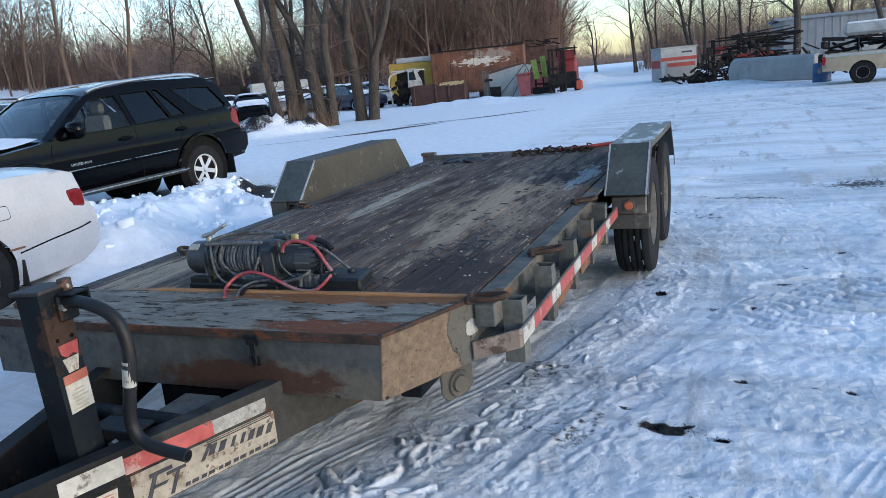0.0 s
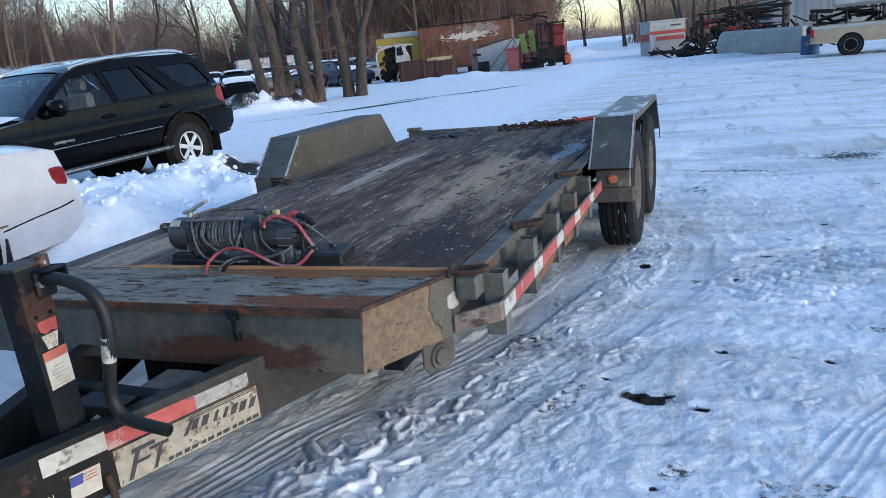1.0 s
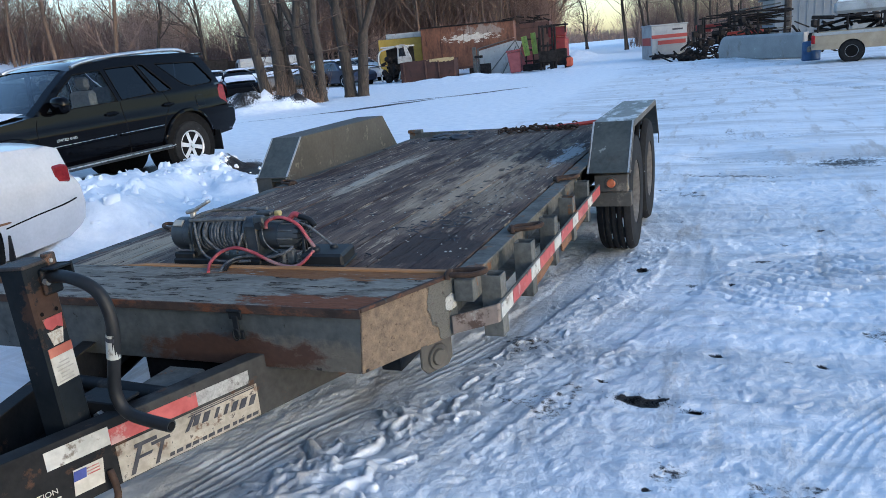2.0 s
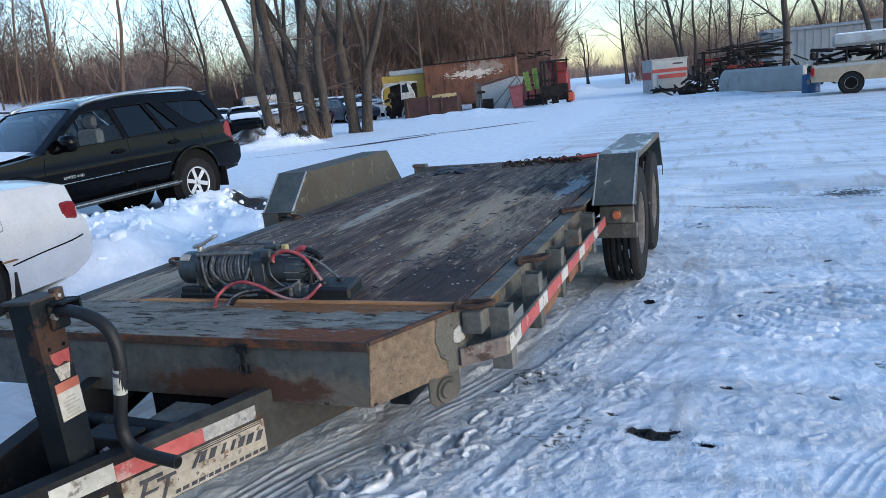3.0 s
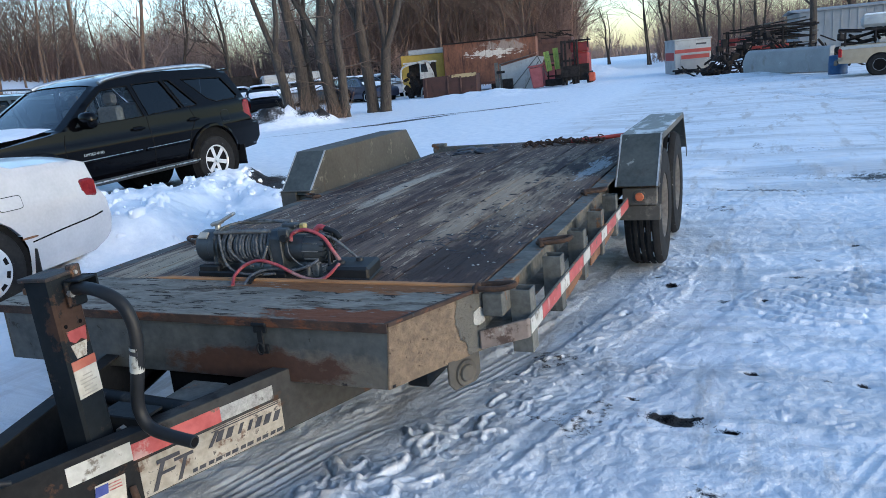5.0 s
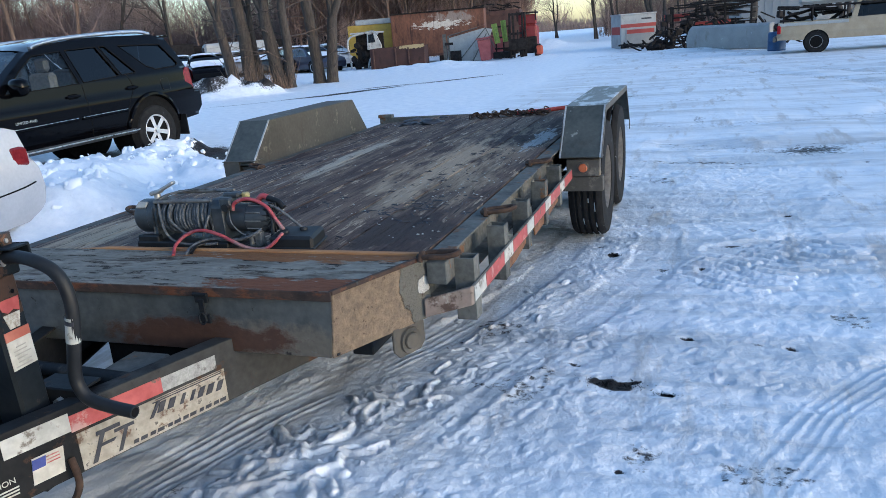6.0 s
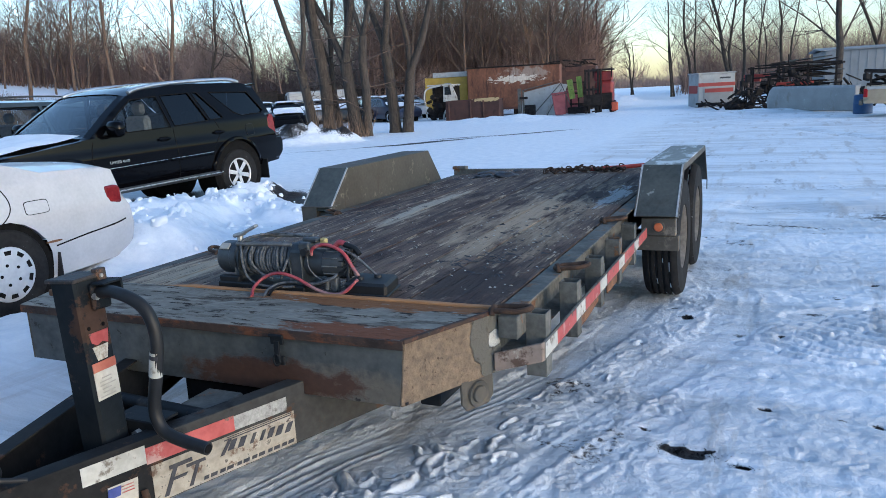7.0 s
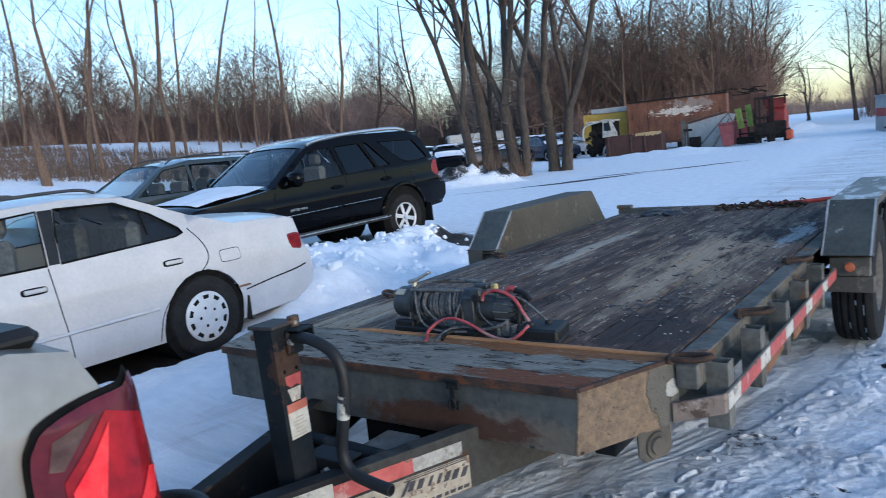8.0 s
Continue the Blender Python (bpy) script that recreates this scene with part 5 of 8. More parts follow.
box(bm, (0.2, WY + 0.03, 0.825), (0.026, 0.026, 0.024), 0.005)
part("terminal_boot", bm, M_brass, winch, "yellowed terminal boot")
bm = bmesh.new()
lathe(bm, [(0.045, 0.15), (0.054, 0.156), (0.054, 0.235), (0.058, 0.24), (0.058, 0.305), (0.05, 0.325), (0.0, 0.33)], (0, WY, WZ - 0.008), "x", 32)
motor = part("motor", bm, M_winch, winch, "dark cylindrical motor", smooth=35)
for i in range(5):
    bm = bmesh.new()
    a = radians(-62 + 31 * i)
    ln2 = 0.07 - 0.006 * abs(i - 2)
    box(bm, (0, -0.0585, 0), (ln2, 0.007, 0.0045), 0.0015)
    bm.transform(Matrix.Translation((0.272, WY, WZ - 0.008)) @ Matrix.Rotation(-a, 4, "X"))
    part("cooling_rib", bm, M_zinc_dull, motor, "worn bright rib")
for i in range(16):
    bm = bmesh.new()
    box(bm, (0.0, 0.0, 0.04), (0.022, 0.0035, 0.036), 0.001)
    bm.transform(Matrix.Translation((0.322, WY, WZ - 0.008)) @ Matrix.Rotation(2 * math.pi * i / 16, 4, "X"))
    part("end_fin", bm, M_black, motor)
part("base_frame", boxes(((-0.035, WY - 0.005, 0.655), (0.42, 0.18, 0.03)), ((-0.19, WY - 0.075, 0.668), (0.1, 0.03, 0.05)), bevel=0.005), M_black, winch, "black mounting channel")
for x0, x1, y, z in ((-0.165, 0.1, WY - 0.05, 0.817), (-0.12, 0.14, WY + 0.05, 0.836)):
    bm = bmesh.new()
    pipe(bm, [(x0, y, z), (x1, y, z + 0.006)], 0.0075, 8)
    part("tie_bar", bm, M_zinc_dull, winch, "dull zinc tie bar", smooth=60)
for pts in ([(0.14, WY + 0.03, 0.838), (0.0, WY + 0.05, 0.845), (-0.1, WY + 0.02, 0.842), (-0.15, WY - 0.03, 0.826), (-0.125, 0.43, 0.79), (-0.115, 0.42, 0.745), (-0.095, 0.415, 0.697), (-0.044, 0.41, 0.668), (0.048, 0.405, 0.662), (0.13, 0.41, 0.667)],
            [(-0.08, 0.445, 0.812), (-0.085, 0.43, 0.76), (-0.04, 0.43, 0.71), (0.02, 0.425, 0.69)],
            [(0.09, 0.44, 0.77), (0.075, 0.43, 0.73), (0.06, 0.425, 0.692)],
            [(0.175, 0.45, 0.80), (0.18, 0.445, 0.74), (0.21, 0.445, 0.705), (0.24, 0.44, 0.692)]):
    bm = bmesh.new()
    pipe(bm, curve(pts, 6), 0.0052 if pts[0][0] < 0.17 else 0.0025, 7)
    part("loose_rope", bm, M_rope, winch, smooth=60)
bm = bmesh.new()
rod(bm, (-0.168, WY - 0.02, 0.81), (-0.168, WY - 0.02, 0.845), 0.013)
box(bm, (-0.165, WY - 0.025, 0.852), (0.05, 0.034, 0.016), 0.005, pose(0, 0, 0, 0, -12, 15))
box(bm, (-0.118, WY - 0.02, 0.872), (0.075, 0.032, 0.014), 0.005, pose(0, 0, 0, 0, -26, 15))
part("clutch_lever", bm, M_zinc, winch, "bright clutch lever")
bm = bmesh.new()
prism(bm, [(0.36, 0.398), (0.54, 0.398), (0.507, 0.562), (0.34, 0.552)], 0.642, 0.70, "z", 0.01)
prism(bm, [(0.353, 0.392), (0.547, 0.392), (0.513, 0.568), (0.333, 0.558)], 0.652, 0.66, "z", 0.003)
control = part("control_box", bm, M_black, winch, "black lidded control box")
for x, y in ((0.4, 0.455), (0.452, 0.5)):
    bm = bmesh.new()
    lathe(bm, [(0.015, 0.698), (0.015, 0.706), (0.01, 0.712), (0.0, 0.712)], (x, y, 0), "z", 14)
    part("cable_gland", bm, M_black, control, smooth=40)
for label, m, r, pts in (
        ("red power cable", M_cable_red, 0.0066, [(0.015, 0.295, 0.653), (-0.03, 0.37, 0.668), (-0.003, 0.41, 0.70), (0.067, 0.41, 0.718), (0.143, 0.41, 0.702), (0.203, 0.405, 0.677), (0.262, 0.4, 0.657), (0.315, 0.395, 0.652), (0.362, 0.39, 0.662), (0.398, 0.4, 0.69), (0.41, 0.42, 0.708)]),
        ("faded red power cable", M_cable_red, 0.007, [(0.19, 0.455, 0.785), (0.2, 0.455, 0.812), (0.246, 0.46, 0.827), (0.295, 0.46, 0.818), (0.336, 0.46, 0.793), (0.366, 0.46, 0.747), (0.395, 0.455, 0.712)]),
        ("red terminal boot", M_cable_red, 0.012, [(0.24, 0.55, 0.8), (0.262, 0.55, 0.818), (0.285, 0.55, 0.812)]),
        ("black cable", M_black, 0.0065, [(0.2, 0.49, 0.815), (0.26, 0.49, 0.812), (0.31, 0.48, 0.79), (0.345, 0.465, 0.755), (0.352, 0.45, 0.71), (0.36, 0.43, 0.695)]),
        ("black corrugated cable", M_black, 0.012, [(0.285, 0.55, 0.81), (0.33, 0.545, 0.798), (0.355, 0.54, 0.775)]),
        ("grey cable", M_rope, 0.0055, [(0.24, 0.49, 0.80), (0.305, 0.5, 0.797), (0.364, 0.5, 0.774), (0.419, 0.5, 0.73), (0.45, 0.5, 0.705)]),
        ("grey cable", M_rope, 0.006, [(0.06, 0.31, 0.653), (0.035, 0.38, 0.662), (0.065, 0.42, 0.676), (0.133, 0.42, 0.684), (0.209, 0.42, 0.68), (0.275, 0.42, 0.696), (0.31, 0.44, 0.715)]),
        ("black cable", M_black, 0.006, [(0.075, 0.32, 0.653), (0.06, 0.38, 0.664), (0.11, 0.43, 0.668), (0.2, 0.44, 0.662)])):
    bm = bmesh.new()
    pipe(bm, curve(pts, 6), r, 8)
    part("cable", bm, m, winch, label, smooth=60)
bm = bmesh.new()
box(bm, (0.29, 0.455, 0.675), (0.03, 0.03, 0.055), 0.004)
rod(bm, (0.262, 0.44, 0.655), (0.262, 0.44, 0.70), 0.009, n=10)
part("terminal_block", bm, M_zinc_dull, winch, "dirty terminal studs")

# chain binder and chain heap on the deck's far end, rags, and grit
binder = thing("chain_binder", label="red ratchet chain binder lying on the deck", category="tool")
bm = bmesh.new()
pipe(bm, [(0.35, 4.45, 0.665), (0.62, 4.52, 0.675), (1.02, 4.62, 0.70)], 0.017, 8)
part("barrel", bm, M_red_paint, binder, smooth=60)
bm = bmesh.new()
rng = random.Random(9)
for i in range(46):
    k = i / 45
    c = Vector((-0.02 + 0.66 * k + rng.uniform(-.02, .02), 4.36 + 0.12 * k + rng.uniform(-.05, .05), 0.655 + rng.uniform(0, .035)))
    t = bmesh.new()
    pipe(t, [(0.03 * math.cos(a), 0.015 * math.sin(a), 0) for a in np.linspace(0, 2 * math.pi, 9)[:-1]], 0.006, 5, True)
    t.transform(Matrix.Translation(c) @ pose(0, 0, 0, rng.uniform(-80, 80), rng.uniform(-30, 30), rng.uniform(0, 180)))
    merge(bm, t)
heap = part("chain_heap", bm, M_chain, None, smooth=60)
tagged(heap, "heap of rusty load chain on the deck boards", "chain", kind="stuff")
for x, y, s in ((-0.62, 4.55, 0.1), (-0.35, 4.6, 0.05), (-0.55, 4.25, 0.09), (-0.33, 4.2, 0.13)):
    bm = bmesh.new()
    bmesh.ops.create_icosphere(bm, subdivisions=3, radius=1)
    for v in bm.verts:
        v.co *= 1 + 0.55 * noise.noise(v.co * 2.1 + Vector((x * 9, y, 0)))
        v.co = Vector((v.co.x * s, v.co.y * s * 0.7, v.co.z * s * 0.22))
    bm.transform(pose(x, y, TOP + s * 0.05 - sag(x), 0, 0, x * 200))
    tagged(part("rag", bm, M_ink, None, smooth=True), "dark crumpled scrap lying on the planks", "rag", group="scraps on the deck")
verts, faces = [], []
rng = random.Random(13)
for cx, cy, n, sp in ((0.72, 1.05, 70, 0.13), (0.55, 1.55, 30, 0.25), (0.1, 0.95, 24, 0.3), (0.75, 2.5, 26, 0.2), (-0.5, 2.2, 24, 0.4), (0.2, 3.4, 30, 0.5), (-0.6, 4.3, 50, 0.25), (-0.75, 2.5, 20, 0.15)):
    for _ in range(n):
        x, y, a = rng.gauss(cx, sp), rng.gauss(cy, sp), rng.uniform(0, 3.1)
        if not (-0.95 < x < 0.95 and 0.42 < y < 4.65):
            continue
        ln2, w, h = rng.uniform(0.006, 0.032), rng.uniform(0.002, 0.006), rng.uniform(0.002, 0.006)
        k, c, s = len(verts), math.cos(a), math.sin(a)
        for u, v, z in ((-ln2, -w, 0), (ln2, -w * 0.4, 0), (ln2, w * 0.4, 0), (-ln2, w, 0), (-ln2 * 0.7, 0, h), (ln2 * 0.8, 0, h * 0.8)):
            verts.append((x + u * c - v * s, y + u * s + v * c, TOP + 0.003 + z - sag(x)))
        faces += [(k, k + 1, k + 5, k + 4), (k + 2, k + 3, k + 4, k + 5), (k + 1, k + 2, k + 5), (k + 3, k, k + 4)]
tagged(part("bark_chips", (verts, faces), M_ink), "dark bark chips and splinters on the deck boards", "litter", kind="stuff")
verts, faces = [], []
rng = random.Random(12)
for i in range(300):
    x, y = rng.uniform(-0.9, 0.95), rng.uniform(0.5, 4.6)
    if rng.random() < 0.45:
        x, y = rng.gauss(0.72, 0.14), rng.gauss(1.7, 0.6)
    if not (-0.95 < x < 0.96 and 0.5 < y < 4.7):
        continue
    s, a = rng.uniform(0.0015, 0.005), rng.uniform(0, 6.28)
    k = len(verts)
    for j in range(4):
        verts.append((x + s * 1.6 * math.cos(a + j * 1.57), y + s * math.sin(a + j * 1.57), TOP + 0.0045 - sag(x)))
    verts.append((x, y, TOP + 0.005 + s * 0.8 - sag(x)))
    faces += [(k + j, k + (j + 1) % 4, k + 4) for j in range(4)] + [(k + 3, k + 2, k + 1, k)]
tagged(part("deck_grit", (verts, faces), M_tape_white), "pale stone chips and ice crumbs on the deck", "grit", kind="stuff")

# ---- vehicles ----
M_white_paint = mat("white_car_paint", (0.42, 0.428, 0.445), (0.5, 0.508, 0.525), 2.5, 0.28, 0.0, 0.02, coat=0.6, rough2=0.4)
M_black_paint = mat("black_car_paint", (0.0015, 0.0015, 0.002), (0.003, 0.003, 0.004), 3, 0.04, 0.0, 0.0, rough2=0.08, spec=0.14)
M_dark_paint = mat("dark_green_car_paint", (0.02, 0.028, 0.026), (0.035, 0.045, 0.042), 3, 0.25, 0.1, 0.0, coat=0.8)
M_silver_paint = mat("champagne_silver_paint", (0.25, 0.232, 0.205), (0.33, 0.308, 0.275), 4, 0.3, 0.55, 0.02, coat=0.6)
M_tan_paint = mat("tan_and_white_paint", (0.34, 0.265, 0.17), (0.43, 0.345, 0.235), 4, 0.4, 0.0, 0.02)
M_trim_grey = mat("grey_plastic_trim", (0.03, 0.032, 0.035), (0.06, 0.062, 0.065), 9, 0.5)
M_glass_clear = glass_mat("clear_car_glass", (0.8, 0.85, 0.84))
M_glass_screen = glass_mat("pale_windscreen_glass", (0.75, 0.85, 0.84), ior=1.75)
M_glass_dark = glass_mat("tinted_car_glass", (0.12, 0.125, 0.12))
M_seat = mat("grey_seat_cloth", (0.12, 0.125, 0.13), (0.2, 0.2, 0.21), 20, 0.9, 0, 0.3)
# near-black for seals, joints and wells; also paints shade in recesses and vents
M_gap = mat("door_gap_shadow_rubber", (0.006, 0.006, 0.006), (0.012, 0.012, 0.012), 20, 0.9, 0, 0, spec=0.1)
M_smoked = mat("smoked_clear_lens", (0.05, 0.025, 0.024), (0.12, 0.075, 0.06), 18, 0.12, 0.0, 0.0, coat=0.1, spec=0.3)
M_taillight = mat("red_tail_lens", (0.16, 0.006, 0.01), (0.42, 0.012, 0.018), 9, 0.1, 0.0, 0.0, coat=0.1, spec=0.3)
M_taillight_car = mat("red_car_lens", (0.13, 0.008, 0.012), (0.22, 0.02, 0.02), 14, 0.12, 0.0, 0.0, coat=0.3)
# lighter red that paints the light thrown back by the truck's tail lens
M_taillight_glow = mat("bright_red_lens_glint", (0.75, 0.02, 0.03), (0.85, 0.06, 0.06), 30, 0.08, 0.0, 0.0, coat=0.1, spec=0.3)
M_taillight_dark = mat("deep_red_tail_lens", (0.06, 0.008, 0.014), (0.12, 0.014, 0.022), 14, 0.1, 0.0, 0.0, coat=0.1, spec=0.3)
M_alloy = mat("polished_alloy", (0.5, 0.51, 0.52), (0.66, 0.67, 0.68), 9, 0.22, 0.85, 0.02)
M_rim_bright = mat("silver_painted_rim", (0.52, 0.53, 0.55), (0.68, 0.69, 0.7), 9, 0.3, 0.25, 0.02)
M_hubcap = mat("silver_plastic_hubcap", (0.5, 0.52, 0.55), (0.62, 0.64, 0.66), 9, 0.38, 0.3, 0.02)


def knots(table):
    xs, ys = [a for a, _ in table], [b for _, b in table]
    return lambda v: float(np.interp(v, xs, ys))


from mathutils.geometry import tessellate_polygon


class Shell:
    """A car's skin: half width from a table over height, drawn in towards nose and tail."""

    def __init__(self, hw, over_z, nose, tail, draw=0.16, power=4):
        self.fine = 0.09
        self.hw, self.s, self.nose, self.tail, self.draw, self.power = hw, knots(over_z), nose, tail, draw, power

    def x(self, y, z):
        mid, half = (self.nose + self.tail) / 2, (self.tail - self.nose) / 2
        return self.hw * self.s(z) * (1 - self.draw * min(1.1, abs((y - mid) / half)) ** self.power)

    def sheet(self, outer, holes=(), out=0.0, step_z=None, step_y=0.2, sides=(1, -1)):
        """A flat outline with holes, wrapped on the skin of one or both sides."""
        step_z = step_z or self.fine
        loops = [[Vector((a, b, 0)) for a, b in loop] for loop in (outer, *holes)]
        flat = [v for loop in loops for v in loop]
        total = bmesh.new()
        for side in sides:
            bm = bmesh.new()
            vs = [bm.verts.new(v) for v in flat]
            for tri in tessellate_polygon(loops):
                try:
                    bm.faces.new([vs[i] for i in tri])
                except ValueError:
                    pass
            ys, zs = [a for a, _ in outer], [b for _, b in outer]
            for k in np.arange(min(zs) + step_z, max(zs), step_z):
                bmesh.ops.bisect_plane(bm, geom=bm.verts[:] + bm.edges[:] + bm.faces[:], plane_co=(0, k, 0), plane_no=(0, 1, 0))
            for k in np.arange(min(ys) + step_y, max(ys), step_y):
                bmesh.ops.bisect_plane(bm, geom=bm.verts[:] + bm.edges[:] + bm.faces[:], plane_co=(k, 0, 0), plane_no=(1, 0, 0))
            for v in bm.verts:
                y, z = v.co.x, v.co.y
                v.co = (side * (self.x(y, z) + out), y, z)
            merge(total, bm)
        return total

    def strip(self, line, crown, lo=-1.0, hi=1.0, nu=14, out=0.0, step=0.14):
        """The skin across the car along a line of (y, z), crowned outwards."""
        pts = []
        for (y0, z0), (y1, z1) in zip(line, line[1:]):
            k = max(1, round(math.hypot(y1 - y0, z1 - z0) / step))
            pts += [(y0 + (y1 - y0) * i / k, z0 + (z1 - z0) * i / k) for i in range(k)]
        pts.append(line[-1])
        bm = bmesh.new()
        rows = []
        for i, (y, z) in enumerate(pts):
            a, b = pts[max(i - 1, 0)], pts[min(i + 1, len(pts) - 1)]
            dy, dz = b[0] - a[0], b[1] - a[1]
            ln = math.hypot(dy, dz) or 1
            ny, nz = -dz / ln, dy / ln
            row = []
            for u in np.linspace(lo, hi, nu):
                c = crown * (1 - abs(u) ** 3.2) + out
                row.append(bm.verts.new((u * self.x(y, z), y + ny * c, z + nz * c)))
            rows.append(row)
        for p, q in zip(rows, rows[1:]):
            for i in range(nu - 1):
                bm.faces.new((p[i], p[i + 1], q[i + 1], q[i]))
        return bm


def arc(cy, cz, r, z0, n=14):
    """An arch from its rear foot to its front foot at height z0."""
    h = max(-1, min(1, (z0 - cz) / r))
    a0 = math.asin(h)
    return [(cy + r * math.cos(t), cz + r * math.sin(t)) for t in np.linspace(a0, math.pi - a0, n)]


def make_car(t, shell, runs, sill, axles, arch_r, windows, paint, side_glass, screen_glass, crown=0.045, belt=0.95, seats=(), detail=True, dash=-0.7):
    """runs: the outline from nose to tail as ('body' or 'glass', points); sill: height of the lower edge."""
    outline = []
    for _, pts in runs:
        outline += pts if not outline else pts[1:]
    under = [(outline[-1][0], sill + 0.03)]
    for cy, cz in sorted(axles, reverse=True):
        under += arc(cy, cz, arch_r, sill)
    under.append((outline[0][0], sill + 0.03))
    bm = shell.sheet(outline + under, [w for _, w in windows])
    for kind, pts in runs:
        if kind == "body":
            merge(bm, shell.strip(pts, crown))
        else:
            merge(bm, shell.strip(pts, crown, -1.0, -0.86, 3))
            merge(bm, shell.strip(pts, crown, 0.86, 1.0, 3))
    bmesh.ops.remove_doubles(bm, verts=bm.verts, dist=0.002)
    body = part("body", bm, paint, t, "", smooth=38)
    for kind, pts in runs:
        if kind == "glass":
            part("windscreen", shell.strip(pts, crown, -0.87, 0.87, 10, -0.012), screen_glass, t, "", smooth=True)
    for g, w in windows:
        for side in (1, -1):
            part("window", shell.sheet(w, (), -0.014, sides=(side,)), g or side_glass, t, "", smooth=True)
            if detail:
                bm = bmesh.new()
                pipe(bm, [(side * (shell.x(a, b) + 0.001), a, b) for a, b in w], 0.008, 5, True)
                part("window_seal", bm, M_gap, t, "", smooth=60)
    hw = shell.hw
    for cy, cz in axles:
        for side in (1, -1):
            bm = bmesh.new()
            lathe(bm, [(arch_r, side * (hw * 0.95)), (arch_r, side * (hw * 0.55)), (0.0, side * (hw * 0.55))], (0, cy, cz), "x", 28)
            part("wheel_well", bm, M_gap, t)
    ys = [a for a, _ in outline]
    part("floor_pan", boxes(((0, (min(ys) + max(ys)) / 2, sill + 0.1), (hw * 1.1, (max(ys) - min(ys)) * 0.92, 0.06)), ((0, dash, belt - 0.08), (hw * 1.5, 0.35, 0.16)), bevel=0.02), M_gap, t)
    for y in seats:
        for x in (-0.37, 0.37):
            part("seat", boxes(((x, y, sill + 0.3), (0.46, 0.48, 0.2)), ((x, y + 0.26, sill + 0.62), (0.44, 0.12, 0.55)), ((x, y + 0.29, sill + 0.99), (0.24, 0.09, 0.17)), bevel=0.04), M_seat, t)
    return body


def line_on(t, shell, pts, r, m, name, label="", out=0.0, sides=(1, -1)):
    for side in sides:
        bm = bmesh.new()
        pipe(bm, [(side * (shell.x(a, b) + out), a, b) for a, b in curve2(pts)], r, 6)
        part(name, bm, m, t, label, smooth=60)


def curve2(pts):
    return [(v.x, v.y) for v in curve([(a, b, 0) for a, b in pts], 4)]


def patch(t, shell, poly, out, m, name, label="", sides=(1, -1)):
    for side in sides:
        part(name, shell.sheet(poly, (), out, 0.06, 0.08, (side,)), m, t, label, smooth=True)


def oval(cy, cz, ry, rz, n=20, sq=0.5):
    return [(cy + ry * math.copysign(abs(math.cos(a)) ** sq, math.cos(a)), cz + rz * math.copysign(abs(math.sin(a)) ** sq, math.sin(a))) for a in np.linspace(0, 2 * math.pi, n + 1)[:-1]]


# white saloon, nose away along -y
sedan = thing("white_sedan", (-3.885, 0.24, -0.02), 0, "white four-door sedan with silver hubcaps parked in snow", "car")
sh = Shell(0.885, [(0.2, 0.93), (0.35, 0.975), (0.5, 1.0), (0.7, 0.99), (0.92, 0.94), (1.0, 0.9), (1.3, 0.72), (1.45, 0.62)], -2.385, 2.385, 0.1, 6)
s_runs = [("body", [(-2.34, 0.25), (-2.385, 0.45), (-2.33, 0.6), (-2.18, 0.69), (-1.3, 0.85), (-1.0, 0.89)]), ("glass", [(-1.0, 0.89), (-0.62, 1.08), (-0.25, 1.255)]),
          ("body", [(-0.25, 1.255), (0.0, 1.3), (0.4, 1.318), (0.8, 1.29)]), ("glass", [(0.8, 1.29), (1.25, 1.1), (1.62, 0.98)]),
          ("body", [(1.62, 0.98), (1.85, 0.975), (2.17, 0.965), (2.29, 0.93), (2.34, 0.72), (2.42, 0.62), (2.45, 0.45), (2.42, 0.29)])]
rear_win = [(0.21, 0.915), (0.25, 1.1), (0.3, 1.262), (0.72, 1.252), (0.95, 1.145), (1.13, 1.012), (1.15, 0.975), (1.08, 0.955)]
front_win = [(-0.88, 0.9), (-0.6, 1.06), (-0.28, 1.22), (0.18, 1.26), (0.12, 0.915)]
make_car(sedan, sh, s_runs, 0.2, ((-1.4, 0.31), (1.225, 0.31)), 0.365, [(None, rear_win), (None, front_win)], M_white_paint, M_glass_clear, M_glass_clear, belt=0.9, seats=(-0.25, 0.65))
for y in (-1.4, 1.225):
    for side in (1, -1):
        w = wheel(sedan, side * 0.775, y, 0.315, 0.195, side, 0.19, M_hubcap, grooves=3)
        bm = bmesh.new()
        lathe(bm, [(0.196, side * 0.082), (0.192, side * 0.092), (0.17, side * 0.1), (0.09, side * 0.104), (0.0, side * 0.106)], (0, 0, 0), "x", 40)
        cover = part("hubcap", bm, M_hubcap, w, "silver plastic hubcap", smooth=35)
        for i in range(10):
            a = 2 * math.pi * i / 10
            t = bmesh.new()
            prism(t, [(-0.022, 0.138), (0.022, 0.138), (0.028, 0.168), (-0.028, 0.168)], side * 0.097, side * 0.1035, "x", 0.002)
            t.transform(Matrix.Rotation(a, 4, "X"))
            part("vent_hole", t, M_gap, w)
        for i in range(5):
            a = 2 * math.pi * (i + 0.5) / 5
            bm = bmesh.new()
            rod(bm, (side * 0.1, 0.072 * math.cos(a), 0.072 * math.sin(a)), (side * 0.1065, 0.072 * math.cos(a), 0.072 * math.sin(a)), 0.012, n=8)
            part("nut_recess", bm, M_gap, w)
line_on(sedan, sh, [(0.12, 0.9), (0.14, 0.6), (0.2, 0.22)], 0.004, M_gap, "door_gap")
